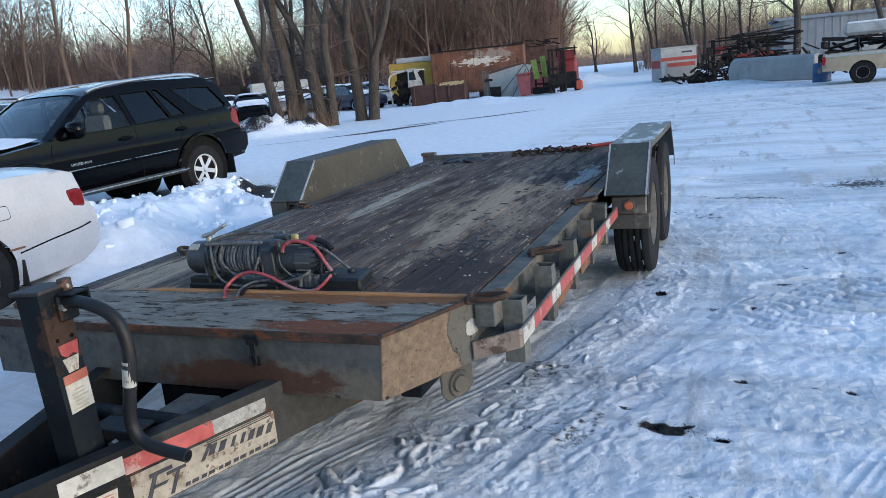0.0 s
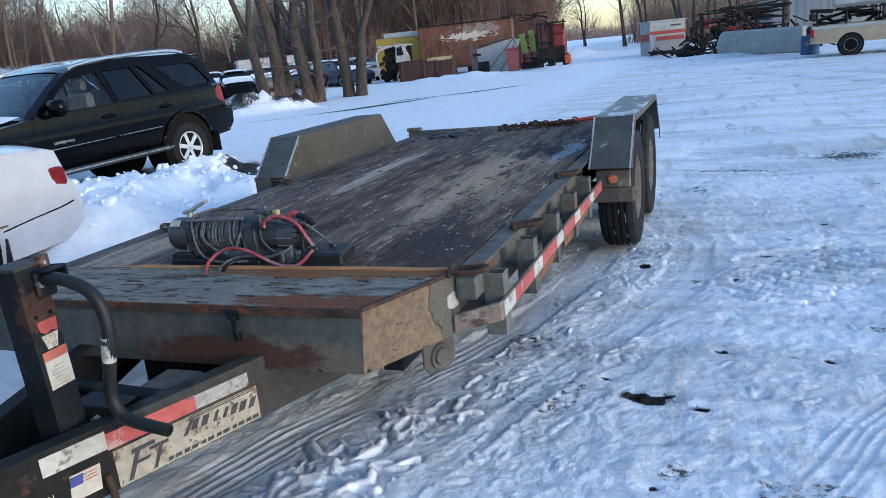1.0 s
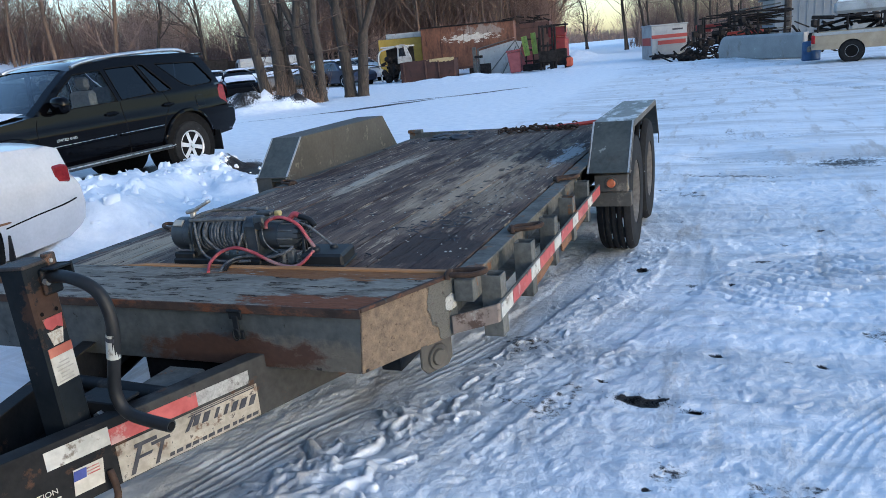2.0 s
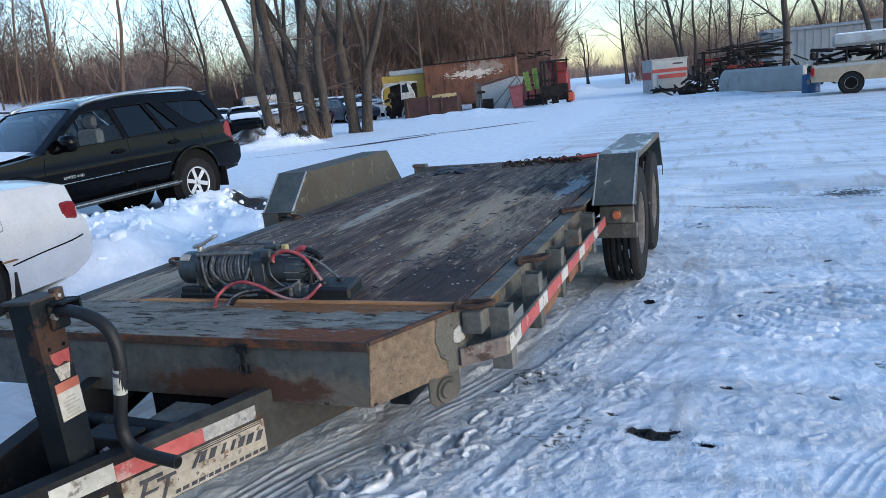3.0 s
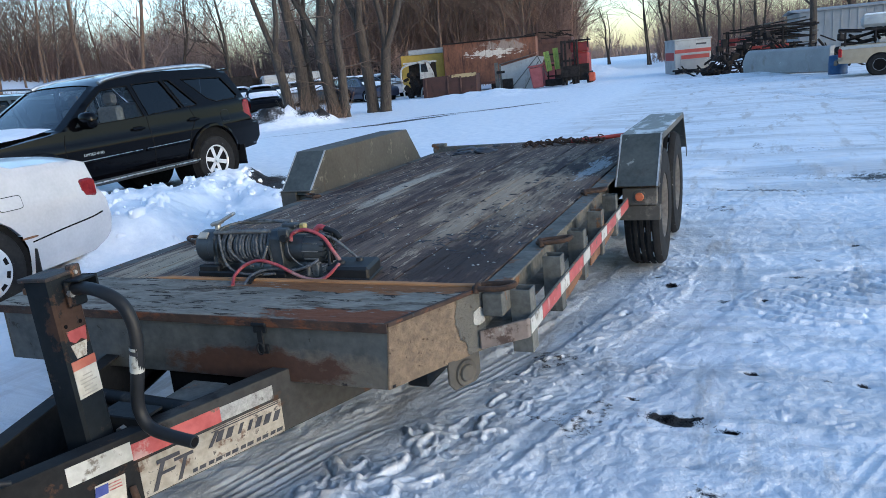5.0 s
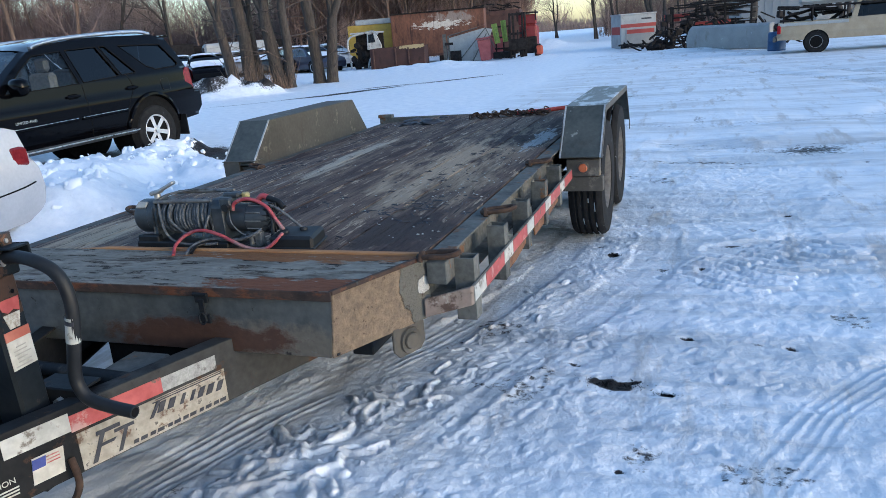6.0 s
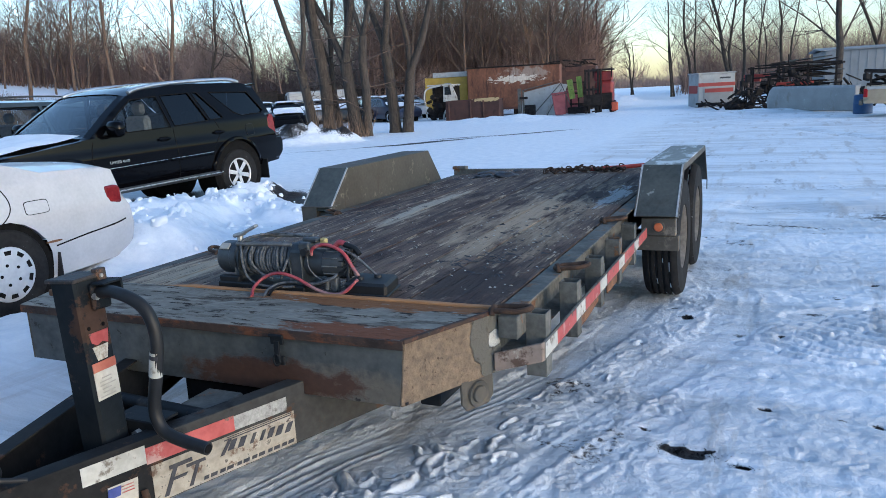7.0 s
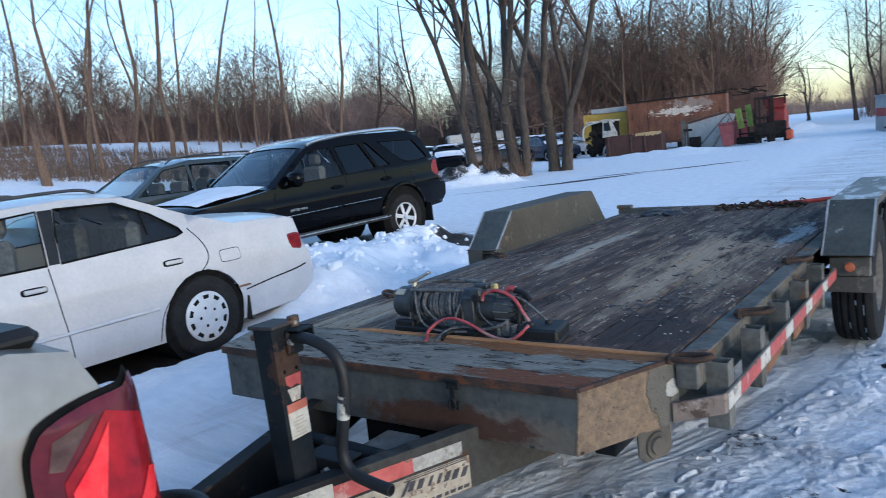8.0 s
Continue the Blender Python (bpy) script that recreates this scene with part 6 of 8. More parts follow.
line_on(sedan, sh, [(-0.95, 0.86), (-1.0, 0.6), (-0.98, 0.22)], 0.004, M_gap, "door_gap")
line_on(sedan, sh, [(1.2, 1.0), (1.3, 0.85), (1.3, 0.74), (1.18, 0.64), (0.98, 0.56), (0.86, 0.42), (0.83, 0.22)], 0.004, M_gap, "door_gap")
line_on(sedan, sh, [(1.62, 0.44), (1.9, 0.475), (2.2, 0.5), (2.34, 0.52)], 0.006, M_gap, "bumper_gap")
line_on(sedan, sh, [(-1.0, 0.455), (0.0, 0.46), (0.82, 0.47)], 0.013, M_white_paint, "side_moulding", "", 0.004)
line_on(sedan, sh, [(0.8, 1.285), (1.2, 1.12), (1.45, 1.01)], 0.008, M_gap, "drip_rail", "", -0.01)
patch(sedan, sh, oval(1.51, 0.745, 0.1, 0.05, 24, 0.35), 0.002, M_gap, "fuel_door_gap", sides=(1,))
patch(sedan, sh, oval(1.51, 0.745, 0.095, 0.045, 24, 0.35), 0.004, M_white_paint, "fuel_door", sides=(1,))
for y in (0.0, 1.0):
    patch(sedan, sh, oval(y, 0.775, 0.085, 0.024, 16, 0.5), 0.002, M_gap, "handle_recess")
    for side in (1, -1):
        x = side * (sh.x(y, 0.775) + 0.008)
        part("door_handle", boxes(((x, y + 0.005, 0.777), (0.014, 0.14, 0.028)), bevel=0.006), M_white_paint, sedan, "white pull handle")
for side in (1, -1):
    x = sh.x(2.22, 0.75)
    bm = bmesh.new()
    prism(bm, [(2.15, 0.665), (2.32, 0.66), (2.315, 0.79), (2.27, 0.81), (2.16, 0.805)], side * (x - 0.3), side * (x + 0.012), "x", 0.015)
    part("tail_light", bm, M_taillight_car, sedan, "red tail light")
part("mud_flap", boxes(((0.78, 1.63, 0.29), (0.2, 0.012, 0.2)), bevel=0.004), M_black, sedan)
patch(sedan, sh, [(0.13, 0.915), (0.19, 1.262), (0.292, 1.264), (0.242, 1.1), (0.202, 0.915)], 0.003, M_black, "door_pillar", "black door pillar trim")
patch(sedan, sh, [(0.86, 1.0), (0.87, 1.19), (0.885, 1.182), (0.876, 1.0)], 0.001, M_gap, "quarter_glass_bar")
rusty_spot = oval(1.6, 0.478, 0.07, 0.009, 14, 0.8)
patch(sedan, sh, rusty_spot, 0.003, M_rust, "rust_spot", "brown rust at the wheel arch", sides=(1,))
for x in (-0.55, 0.55):
    bm = bmesh.new()
    pipe(bm, curve([(x, -0.15, 1.33), (x, 0.0, 1.36), (x, 0.5, 1.372), (x, 0.66, 1.34)], 4), 0.012, 6)
    part("roof_bar", bm, M_trim_grey, sedan, smooth=60)
bm = sh.strip([(1.7, 0.962), (1.85, 0.957), (2.1, 0.948)], 0.045, -0.75, 0.55, 14, 0.004)
for v in bm.verts:
    v.co.z += 0.02 * max(0, noise.noise(v.co * 3) + 0.4)
part("snow_cover", bm, M_snow_clean, sedan, "thin snow on the boot lid", smooth=True)

# black sport utility
suv = thing("black_suv", (-6.56, 5.87, -0.03), -6, "glossy black sport utility vehicle with silver roof rails", "car", tip=(1.4, 0))
su = Shell(0.935, [(0.4, 0.93), (0.55, 0.972), (0.75, 0.995), (0.86, 1.0), (0.91, 0.994), (0.95, 0.98), (0.99, 0.973), (1.15, 0.96), (1.6, 0.79), (1.75, 0.73)], -2.4, 2.4, 0.13)
su.fine = 0.035
u_runs = [("body", [(-2.36, 0.4), (-2.4, 0.62), (-2.36, 0.86), (-2.2, 0.99), (-1.3, 1.08), (-1.08, 1.11)]), ("glass", [(-1.08, 1.11), (-0.7, 1.38), (-0.38, 1.585)]),
          ("body", [(-0.38, 1.585), (-0.15, 1.645), (0.4, 1.69), (0.8, 1.7), (1.7, 1.68), (1.95, 1.62)]), ("glass", [(1.95, 1.62), (2.08, 1.4), (2.17, 1.17)]),
          ("body", [(2.17, 1.17), (2.2, 1.0), (2.22, 0.84), (2.34, 0.81), (2.4, 0.74), (2.4, 0.58), (2.3, 0.48)])]
u_wins = [(M_glass_clear, [(-0.9, 1.13), (-0.58, 1.38), (-0.33, 1.535), (0.08, 1.56), (0.15, 1.145)]),
          (None, [(0.22, 1.15), (0.16, 1.565), (0.64, 1.575), (0.82, 1.19), (0.82, 1.18)]),
          (None, [(0.87, 1.185), (0.7, 1.575), (0.8, 1.57), (1.12, 1.21), (1.1, 1.19)]),
          (None, [(1.02, 1.565), (1.8, 1.535), (2.02, 1.25), (1.95, 1.21), (1.52, 1.2), (1.36, 1.26)])]
make_car(suv, su, u_runs, 0.42, ((-1.46, 0.385), (1.29, 0.385)), 0.47, u_wins, M_black_paint, M_glass_dark, M_glass_screen, crown=0.05, belt=1.1, seats=(-0.2, 0.75))
for y in (-1.46, 1.29):
    for side in (1, -1):
        w = wheel(suv, side * 0.8, y, 0.36, 0.25, side, 0.225, M_rim_bright, grooves=4, spokes=6)
        bm = bmesh.new()
        lathe(bm, [(0.0, side * 0.118), (0.035, side * 0.116), (0.04, side * 0.105)], (0, 0, 0), "x", 20)
        part("centre_cap", bm, M_chrome, w, smooth=35)
    line_on(suv, su, arc(y, 0.385, 0.495, 0.44), 0.03, M_black_paint, "arch_flare", "", 0.006)
line_on(suv, su, [(-1.05, 1.06), (-1.1, 0.8), (-0.92, 0.45)], 0.005, M_gap, "door_gap")
line_on(suv, su, [(0.18, 1.13), (0.19, 0.8), (0.2, 0.45)], 0.005, M_gap, "door_gap")
line_on(suv, su, [(0.93, 1.19), (1.0, 1.0), (0.86, 0.8), (0.78, 0.45)], 0.005, M_gap, "door_gap")
line_on(suv, su, [(-0.95, 0.7), (-0.02, 0.71)], 0.016, M_black_paint, "side_moulding", "", 0.008)
line_on(suv, su, [(0.06, 0.71), (0.8, 0.715)], 0.016, M_black_paint, "side_moulding", "", 0.008)
line_on(suv, su, [(-0.95, 0.722), (-0.02, 0.732)], 0.004, M_chrome, "chrome_strip", "thin bright strip", 0.022)
line_on(suv, su, [(0.06, 0.732), (0.8, 0.737)], 0.004, M_chrome, "chrome_strip", "thin bright strip", 0.022)
for y in (0.0, 0.97):
    for side in (1, -1):
        x = side * (su.x(y, 1.0) + 0.02)
        part("door_handle", boxes(((x, y, 1.0), (0.026, 0.2, 0.03)), ((x - side * 0.016, y, 1.0), (0.008, 0.13, 0.06)), bevel=0.008), M_black_paint, suv)
for side in (1, -1):
    x = side * (su.x(-0.72, 1.18) + 0.12)
    bm = bmesh.new()
    bmesh.ops.create_icosphere(bm, subdivisions=3, radius=1)
    for v in bm.verts:
        v.co = Vector((math.copysign(abs(v.co.x) ** 0.75, v.co.x) * 0.13, math.copysign(abs(v.co.y) ** 0.8, v.co.y) * 0.085, math.copysign(abs(v.co.z) ** 0.7, v.co.z) * 0.105))
    bm.transform(Matrix.Translation((x, -0.78, 1.2)))
    part("wing_mirror", bm, M_black_paint, suv, "rounded black door mirror", smooth=True)
    part("mirror_arm", boxes(((x - side * 0.12, -0.7, 1.15), (0.12, 0.06, 0.05)), bevel=0.01), M_black, suv)
    bm = bmesh.new()
    pipe(bm, curve([(side * 0.69, -0.28, 1.625), (side * 0.675, -0.16, 1.665), (side * 0.665, 0.25, 1.715), (side * 0.655, 1.0, 1.74), (side * 0.65, 1.5, 1.735), (side * 0.65, 1.72, 1.69)], 6), 0.026, 8)
    part("roof_rail", bm, M_alloy, suv, "silver roof rail", smooth=60)
    bm = bmesh.new()
    pipe(bm, [(side * 0.95, -0.95, 0.43), (side * 0.95, 0.85, 0.43)], 0.035, 8)
    box(bm, (side * 0.89, -0.05, 0.435), (0.15, 1.8, 0.04), 0.01)
    part("running_board", bm, M_trim_grey, suv, "grey running board with bright edge", smooth=40)
    bm = bmesh.new()
    pipe(bm, [(side * 0.983, -0.98, 0.437), (side * 0.983, 0.86, 0.437), (side * 0.95, 0.93, 0.44)], 0.009, 6)
    part("bright_edge", bm, M_chrome, suv, smooth=60)
    bm = bmesh.new()
    prism(bm, [(2.06, 0.86), (2.235, 0.85), (2.2, 1.16), (2.13, 1.18), (2.07, 1.1)], side * 0.7, side * (su.x(2.12, 1.0) + 0.008), "x", 0.01)
    part("tail_light", bm, M_taillight_car, suv, "red tail light")
    part("mud_flap", boxes(((side * 0.82, 1.86, 0.36), (0.26, 0.015, 0.3)), bevel=0.005), M_black, suv)
bm = bmesh.new()
prism(bm, [(1.88, 1.64), (2.1, 1.66), (2.14, 1.63), (1.92, 1.6)], -0.62, 0.62, "x", 0.01)
part("spoiler", bm, M_black_paint, suv)
patch(suv, su, oval(1.62, 0.98, 0.085, 0.085, 20, 0.4), 0.003, M_black, "fuel_door", sides=(1,))
patch(suv, su, oval(1.62, 0.98, 0.08, 0.08, 20, 0.4), 0.005, M_black_paint, "fuel_cover", sides=(1,))
bar_mtx = Matrix.Translation((su.x(-0.75, 0.78) + 0.003, -0.88, 0.775)) @ pose(0, 0, 0, 90, 0, 90)
words("LIMITED 4WD", 0.047, M_chrome, bar_mtx, suv, "badge_lettering", "small bright badge letters")
bm = su.strip([(-2.1, 1.0), (-1.7, 1.045), (-1.3, 1.085), (-1.1, 1.12)], 0.05, -0.9, 0.86, 16, 0.02)
for v in bm.verts:
    v.co.z += 0.03 * max(-0.3, noise.noise(v.co * 2.2))
part("snow_cover", bm, M_snow_clean, suv, "snow lying on the bonnet", smooth=True)

# dark wagon standing beyond
wagon = thing("dark_wagon", (-9.5, 5.5, 0.08), -4, "dark green station wagon with roof rack, mostly hidden", "car")
sw = Shell(0.88, [(0.25, 0.93), (0.6, 1.0), (0.95, 0.96), (1.4, 0.74), (1.55, 0.68)], -2.35, 2.35, 0.14)
w_runs = [("body", [(-2.3, 0.3), (-2.35, 0.5), (-2.3, 0.72), (-2.1, 0.82), (-1.0, 0.98)]), ("glass", [(-1.0, 0.98), (-0.3, 1.42)]), ("body", [(-0.3, 1.42), (0.2, 1.5), (1.5, 1.48), (1.9, 1.43)]),
          ("glass", [(1.9, 1.43), (2.2, 1.0)]), ("body", [(2.2, 1.0), (2.3, 0.7), (2.35, 0.5), (2.3, 0.32)])]
w_wins = [(None, [(-0.85, 1.0), (-0.3, 1.37), (0.1, 1.42), (0.1, 1.0)]), (None, [(0.17, 1.0), (0.17, 1.42), (0.95, 1.42), (1.0, 1.0)]), (None, [(1.07, 1.0), (1.02, 1.42), (1.75, 1.38), (2.0, 1.02)])]
make_car(wagon, sw, w_runs, 0.27, ((-1.4, 0.33), (1.3, 0.33)), 0.38, w_wins, M_dark_paint, M_glass_clear, M_glass_clear, belt=0.97, seats=(-0.15, 0.8))
for y in (-1.4, 1.3):
    for side in (1, -1):
        wheel(wagon, side * 0.77, y, 0.33, 0.2, side, 0.2, M_hubcap, grooves=3)
for side in (1, -1):
    bm = bmesh.new()
    pipe(bm, curve([(side * 0.58, -0.2, 1.47), (side * 0.57, 0.0, 1.55), (side * 0.56, 0.7, 1.58), (side * 0.55, 1.5, 1.56), (side * 0.55, 1.65, 1.5)], 5), 0.015, 6)
    part("roof_rail", bm, M_trim_grey, wagon, smooth=60)

# the tow truck's bed, hitched in front
truck = thing("pickup_truck", (-0.09, -4.083, 0), 0, "champagne silver pickup truck with red wraparound tail lights", "truck")
st = Shell(0.985, [(0.4, 0.95), (0.6, 0.985), (0.9, 1.0), (1.1, 0.985), (1.2, 0.95), (1.75, 0.75), (1.9, 0.7)], -2.75, 2.7, 0.07, 6)
t_runs = [("body", [(-2.7, 0.45), (-2.75, 0.7), (-2.7, 0.95), (-2.5, 1.08), (-1.55, 1.16), (-1.3, 1.18)]), ("glass", [(-1.3, 1.18), (-0.6, 1.72)]), ("body", [(-0.6, 1.72), (-0.2, 1.79), (0.4, 1.77)]),
          ("glass", [(0.4, 1.77), (0.52, 1.22)]), ("body", [(0.52, 1.22), (0.56, 1.19), (2.55, 1.2), (2.63, 1.18), (2.665, 1.1), (2.69, 0.9), (2.7, 0.6), (2.66, 0.5)])]
t_wins = [(None, [(-1.1, 1.22), (-0.6, 1.6), (-0.35, 1.66), (-0.3, 1.21)]), (None, [(-0.24, 1.21), (-0.28, 1.67), (0.3, 1.68), (0.38, 1.21)])]
make_car(truck, st, t_runs, 0.45, ((-1.75, 0.39), (1.45, 0.39)), 0.47, t_wins, M_silver_paint, M_glass_dark, M_glass_clear, crown=0.015, belt=1.15, seats=(-0.3,))
for y in (-1.75, 1.45):
    for side in (1, -1):
        wheel(truck, side * 0.83, y, 0.39, 0.26, side, 0.215, M_alloy, spokes=6)


class LensSkin(Shell):
    """The truck's skin with a bulging lens that wraps the rear corner."""

    def x(self, y, z):
        k = min(1.0, max(0.0, (y - 2.655) / 0.08))
        swell = math.sin(math.pi * min(1.0, max(0.0, (y - 2.52) / 0.24))) * math.sin(math.pi * min(1.0, max(0.0, (1.16 - z) / 0.6)))
        return super().x(min(y, 2.68), z) + 0.012 + 0.022 * swell - 0.11 * (1 - math.sqrt(1 - k * k))


lens_skin = LensSkin(0.985, [(0.4, 0.95), (0.6, 0.985), (0.9, 1.0), (1.1, 0.985), (1.2, 0.95)], -2.75, 2.7, 0.07, 6)
for side in (1, -1):
    gasket = [(2.527, 0.63), (2.524, 0.9), (2.526, 1.052), (2.538, 1.091), (2.56, 1.11), (2.62, 1.122), (2.68, 1.124), (2.72, 1.12), (2.735, 0.9), (2.735, 0.63)]
    lens = [(2.532, 0.635), (2.528, 0.9), (2.53, 1.05), (2.541, 1.086), (2.562, 1.104), (2.62, 1.116), (2.68, 1.118), (2.716, 1.113), (2.73, 0.9), (2.73, 0.635)]
    part("lens_gasket", lens_skin.sheet(curve2(gasket), (), -0.012, 0.04, 0.012, (side,)), M_gap, truck, smooth=True)
    light = part("tail_light", lens_skin.sheet(curve2(lens), (), 0.0, 0.03, 0.01, (side,)), M_taillight_dark, truck, "large smoked red wraparound tail light", smooth=True)
    # the two brightest shapes are painted glints on the red lens
    for name, poly, out, m in (("clear_lens", [(2.55, 1.05), (2.562, 1.085), (2.625, 1.1), (2.598, 1.075), (2.568, 1.045)], 0.002, M_smoked),
                               ("red_lens", [(2.565, 0.66), (2.565, 1.03), (2.6, 1.06), (2.64, 1.1), (2.7, 1.075), (2.724, 0.97), (2.724, 0.66)], 0.002, M_taillight),
                               ("lens_glint", [(2.572, 0.9), (2.572, 1.015), (2.605, 1.045), (2.64, 1.085), (2.612, 0.99), (2.592, 0.91)], 0.004, M_taillight_glow),
                               ("lens_glint", [(2.64, 0.945), (2.69, 1.0), (2.712, 0.99), (2.69, 0.955)], 0.004, M_taillight_glow)):
        part(name, lens_skin.sheet(poly, (), out, 0.03, 0.01, (side,)), m, light, smooth=True)
part("rail_cap", boxes(((0.86, 1.55, 1.215), (0.1, 1.98, 0.03)), ((-0.86, 1.55, 1.215), (0.1, 1.98, 0.03)), ((0, 2.57, 1.205), (1.7, 0.09, 0.03)), bevel=0.012), M_black, truck, "black plastic bed rail cap")
part("rear_bumper", boxes(((0, 2.76, 0.55), (1.8, 0.14, 0.2)), bevel=0.03), M_chrome, truck, "chrome step bumper")
part("hitch_bar", boxes(((0.09, 2.8, 0.4), (0.07, 0.2, 0.06)), bevel=0.008), M_rust, truck)

# ---- the scrap yard ----
M_box_rust = mat("white_paint_gone_to_rust", (0.075, 0.032, 0.02), (0.2, 0.088, 0.05), 2.2, 0.75, 0, 0.3, fine=14, stretch=(1, 1, 0.5), layers=[
    ((0.24, 0.19, 0.16), 1.6, 0.77, 0.06, (0.9, 0, 2.3), (2.6, 9, 0.7), (1, 1, 1.2), 0.2),
    ((0.52, 0.48, 0.42), 3.4, 0.8, 0.03, (0.2, 0, 1.95), (2.9, 9, 0.5), (0.8, 1, 2.2), 0.3),
    ((0.05, 0.022, 0.016), 2.4, 0.55, 0.1, None, None, (1.6, 1, 0.4), 0.2),
    ((0.24, 0.1, 0.045), 3.0, 0.62, 0.05, None, None, (1.4, 1, 0.5), 0.2)])
M_brown_steel = mat("brown_rusted_plate", (0.055, 0.028, 0.022), (0.12, 0.06, 0.045), 2, 0.75, 0.1, 0.3, layers=[((0.03, 0.016, 0.013), 3, 0.55, 0.1, None, None, (1, 1, 0.5), 0.2)])
M_skip = mat("brown_skip_plate", (0.035, 0.017, 0.015), (0.075, 0.036, 0.029), 2, 0.75, 0.1, 0.3, layers=[((0.4, 0.31, 0.16), 9, 0.56, 0.04, (0.75, 0, 0.99), (0.8, 1, 0.13), (1, 1, 1.5), 0.3), ((0.03, 0.016, 0.013), 3, 0.57, 0.1, None, None, (1, 1, 0.5), 0.2)])
M_cab = mat("dirty_white_cab_paint", (0.34, 0.33, 0.3), (0.56, 0.55, 0.52), 4, 0.6, 0, 0.2, layers=[((0.13, 0.07, 0.04), 5, 0.57, 0.06, None, None, ONE, 0.3), ((0.1, 0.09, 0.08), 3, 0.56, 0.12, None, None, ONE, 0)])
M_yellow = mat("dull_yellow_paint", (0.42, 0.25, 0.03), (0.55, 0.36, 0.06), 3, 0.5, 0, 0.1, (0.25, 0.14, 0.05), 0.64)
M_white_sheet = mat("weathered_white_sheet", (0.31, 0.31, 0.295), (0.45, 0.45, 0.43), 2, 0.5, 0, 0.1, layers=[((0.27, 0.25, 0.22), 3, 0.56, 0.12, None, None, (1.5, 1, 0.5), 0), ((0.2, 0.12, 0.08), 6, 0.64, 0.05, None, None, (1, 1, 0.5), 0)])
M_pale_grey = mat("pale_grey_panel", (0.25, 0.25, 0.24), (0.34, 0.34, 0.325), 1.5, 0.6, 0, 0.1, layers=[((0.22, 0.2, 0.17), 2.5, 0.58, 0.12, None, None, (1, 1, 0.4), 0), ((0.5, 0.5, 0.49), 4, 0.62, 0.06, None, None, ONE, 0)])
M_pink = mat("faded_red_bin_plastic", (0.2, 0.045, 0.05), (0.29, 0.085, 0.088), 4, 0.6)
M_lime = mat("lime_yellow_paint", (0.2, 0.26, 0.04), (0.36, 0.44, 0.09), 5, 0.45, layers=[((0.1, 0.11, 0.06), 9, 0.58, 0.08, None, None, ONE, 0)])
M_bright_red = mat("bright_red_paint", (0.15, 0.012, 0.011), (0.23, 0.022, 0.018), 4, 0.45, layers=[((0.1, 0.03, 0.025), 7, 0.6, 0.08, None, None, ONE, 0)])
M_orange = mat("orange_plastic", (0.36, 0.06, 0.025), (0.45, 0.09, 0.04), 4, 0.5)
M_stripe = mat("faded_red_stripe", (0.33, 0.045, 0.035), (0.42, 0.075, 0.055), 3, 0.5)
M_scrap = mat("dark_scrap_metal", (0.008, 0.007, 0.007), (0.035, 0.03, 0.028), 6, 0.75, 0.1, 0.3, spec=0.2)
M_blue_drum = mat("blue_plastic_drum", (0.012, 0.05, 0.13), (0.025, 0.08, 0.19), 5, 0.45)
M_clad = mat("grey_sheet_cladding", (0.2, 0.21, 0.22), (0.28, 0.29, 0.3), 0.8, 0.5, 0.3, 0.05)


def oriented(name, px, py, turn, label, category, group=""):
    return thing(name, (px, py, ground_z(px, py) - 0.02), turn, label, category, group)


# rusty box body on blocks
bx, by = away(18.6, 41.5)
cont = oriented("rusty_box_body", bx, by, 12, "white truck box body streaked with heavy rust", "truck body")
W, D, B, TZ = 5.0, 2.2, 0.35, 2.66
part("box_wall", boxes(((0, D / 2, (B + TZ) / 2), (W, D, TZ - B)), bevel=0.03), M_box_rust, cont)
for i in range(5):
    x = -W / 2 + 0.12 + i * (W - 0.24) / 4
    part("wall_rib", boxes(((x, -0.003, (B + TZ) / 2), (0.05, 0.018, TZ - B - 0.25)), bevel=0.006), M_box_rust, cont)
part("top_rail", boxes(((0, -0.02, TZ - 0.03), (W + 0.06, 0.08, 0.07)), bevel=0.01), M_scrap, cont, "dark bent top rail")
part("bottom_rail", boxes(((0, -0.01, B + 0.06), (W + 0.04, 0.06, 0.12)), bevel=0.01), M_brown_steel, cont)
for x in (-1.9, 0.1, 1.9):
    part("block", boxes(((x, D / 2, B / 2), (0.25, D * 0.9, B)), bevel=0.01), M_scrap, cont)
# second box truck beyond, with a loaded roof
bx, by = away(14.2, 45)
second = oriented("dark_box_truck", bx, by, 8, "dark brown box truck with scrap on its roof", "truck body")
part("box_wall", boxes(((0, 1.1, 1.45), (2.6, 2.2, 2.1)), bevel=0.03), M_brown_steel, second)
part("yellow_band", boxes(((0, -0.015, 2.36), (2.6, 0.04, 0.26)), bevel=0.01), M_brown_steel, second)
part("chassis", boxes(((0, 1.1, 0.3), (2.2, 1.9, 0.5)), bevel=0.02), M_scrap, second)
bm = bmesh.new()
rng = random.Random(31)
for i in range(16):
    c = Vector((rng.uniform(-1.2, 1.2), rng.uniform(0.1, 1.2), rng.uniform(2.52, 2.9)))
    d = Vector((rng.uniform(-0.8, 0.8), rng.uniform(-0.2, 0.2), rng.uniform(-0.12, 0.2)))
    rod(bm, c - d * 0.5, c + d * 0.5, rng.uniform(0.02, 0.05), n=6)
part("roof_scrap", bm, M_scrap, second, "tangled bars on the roof")
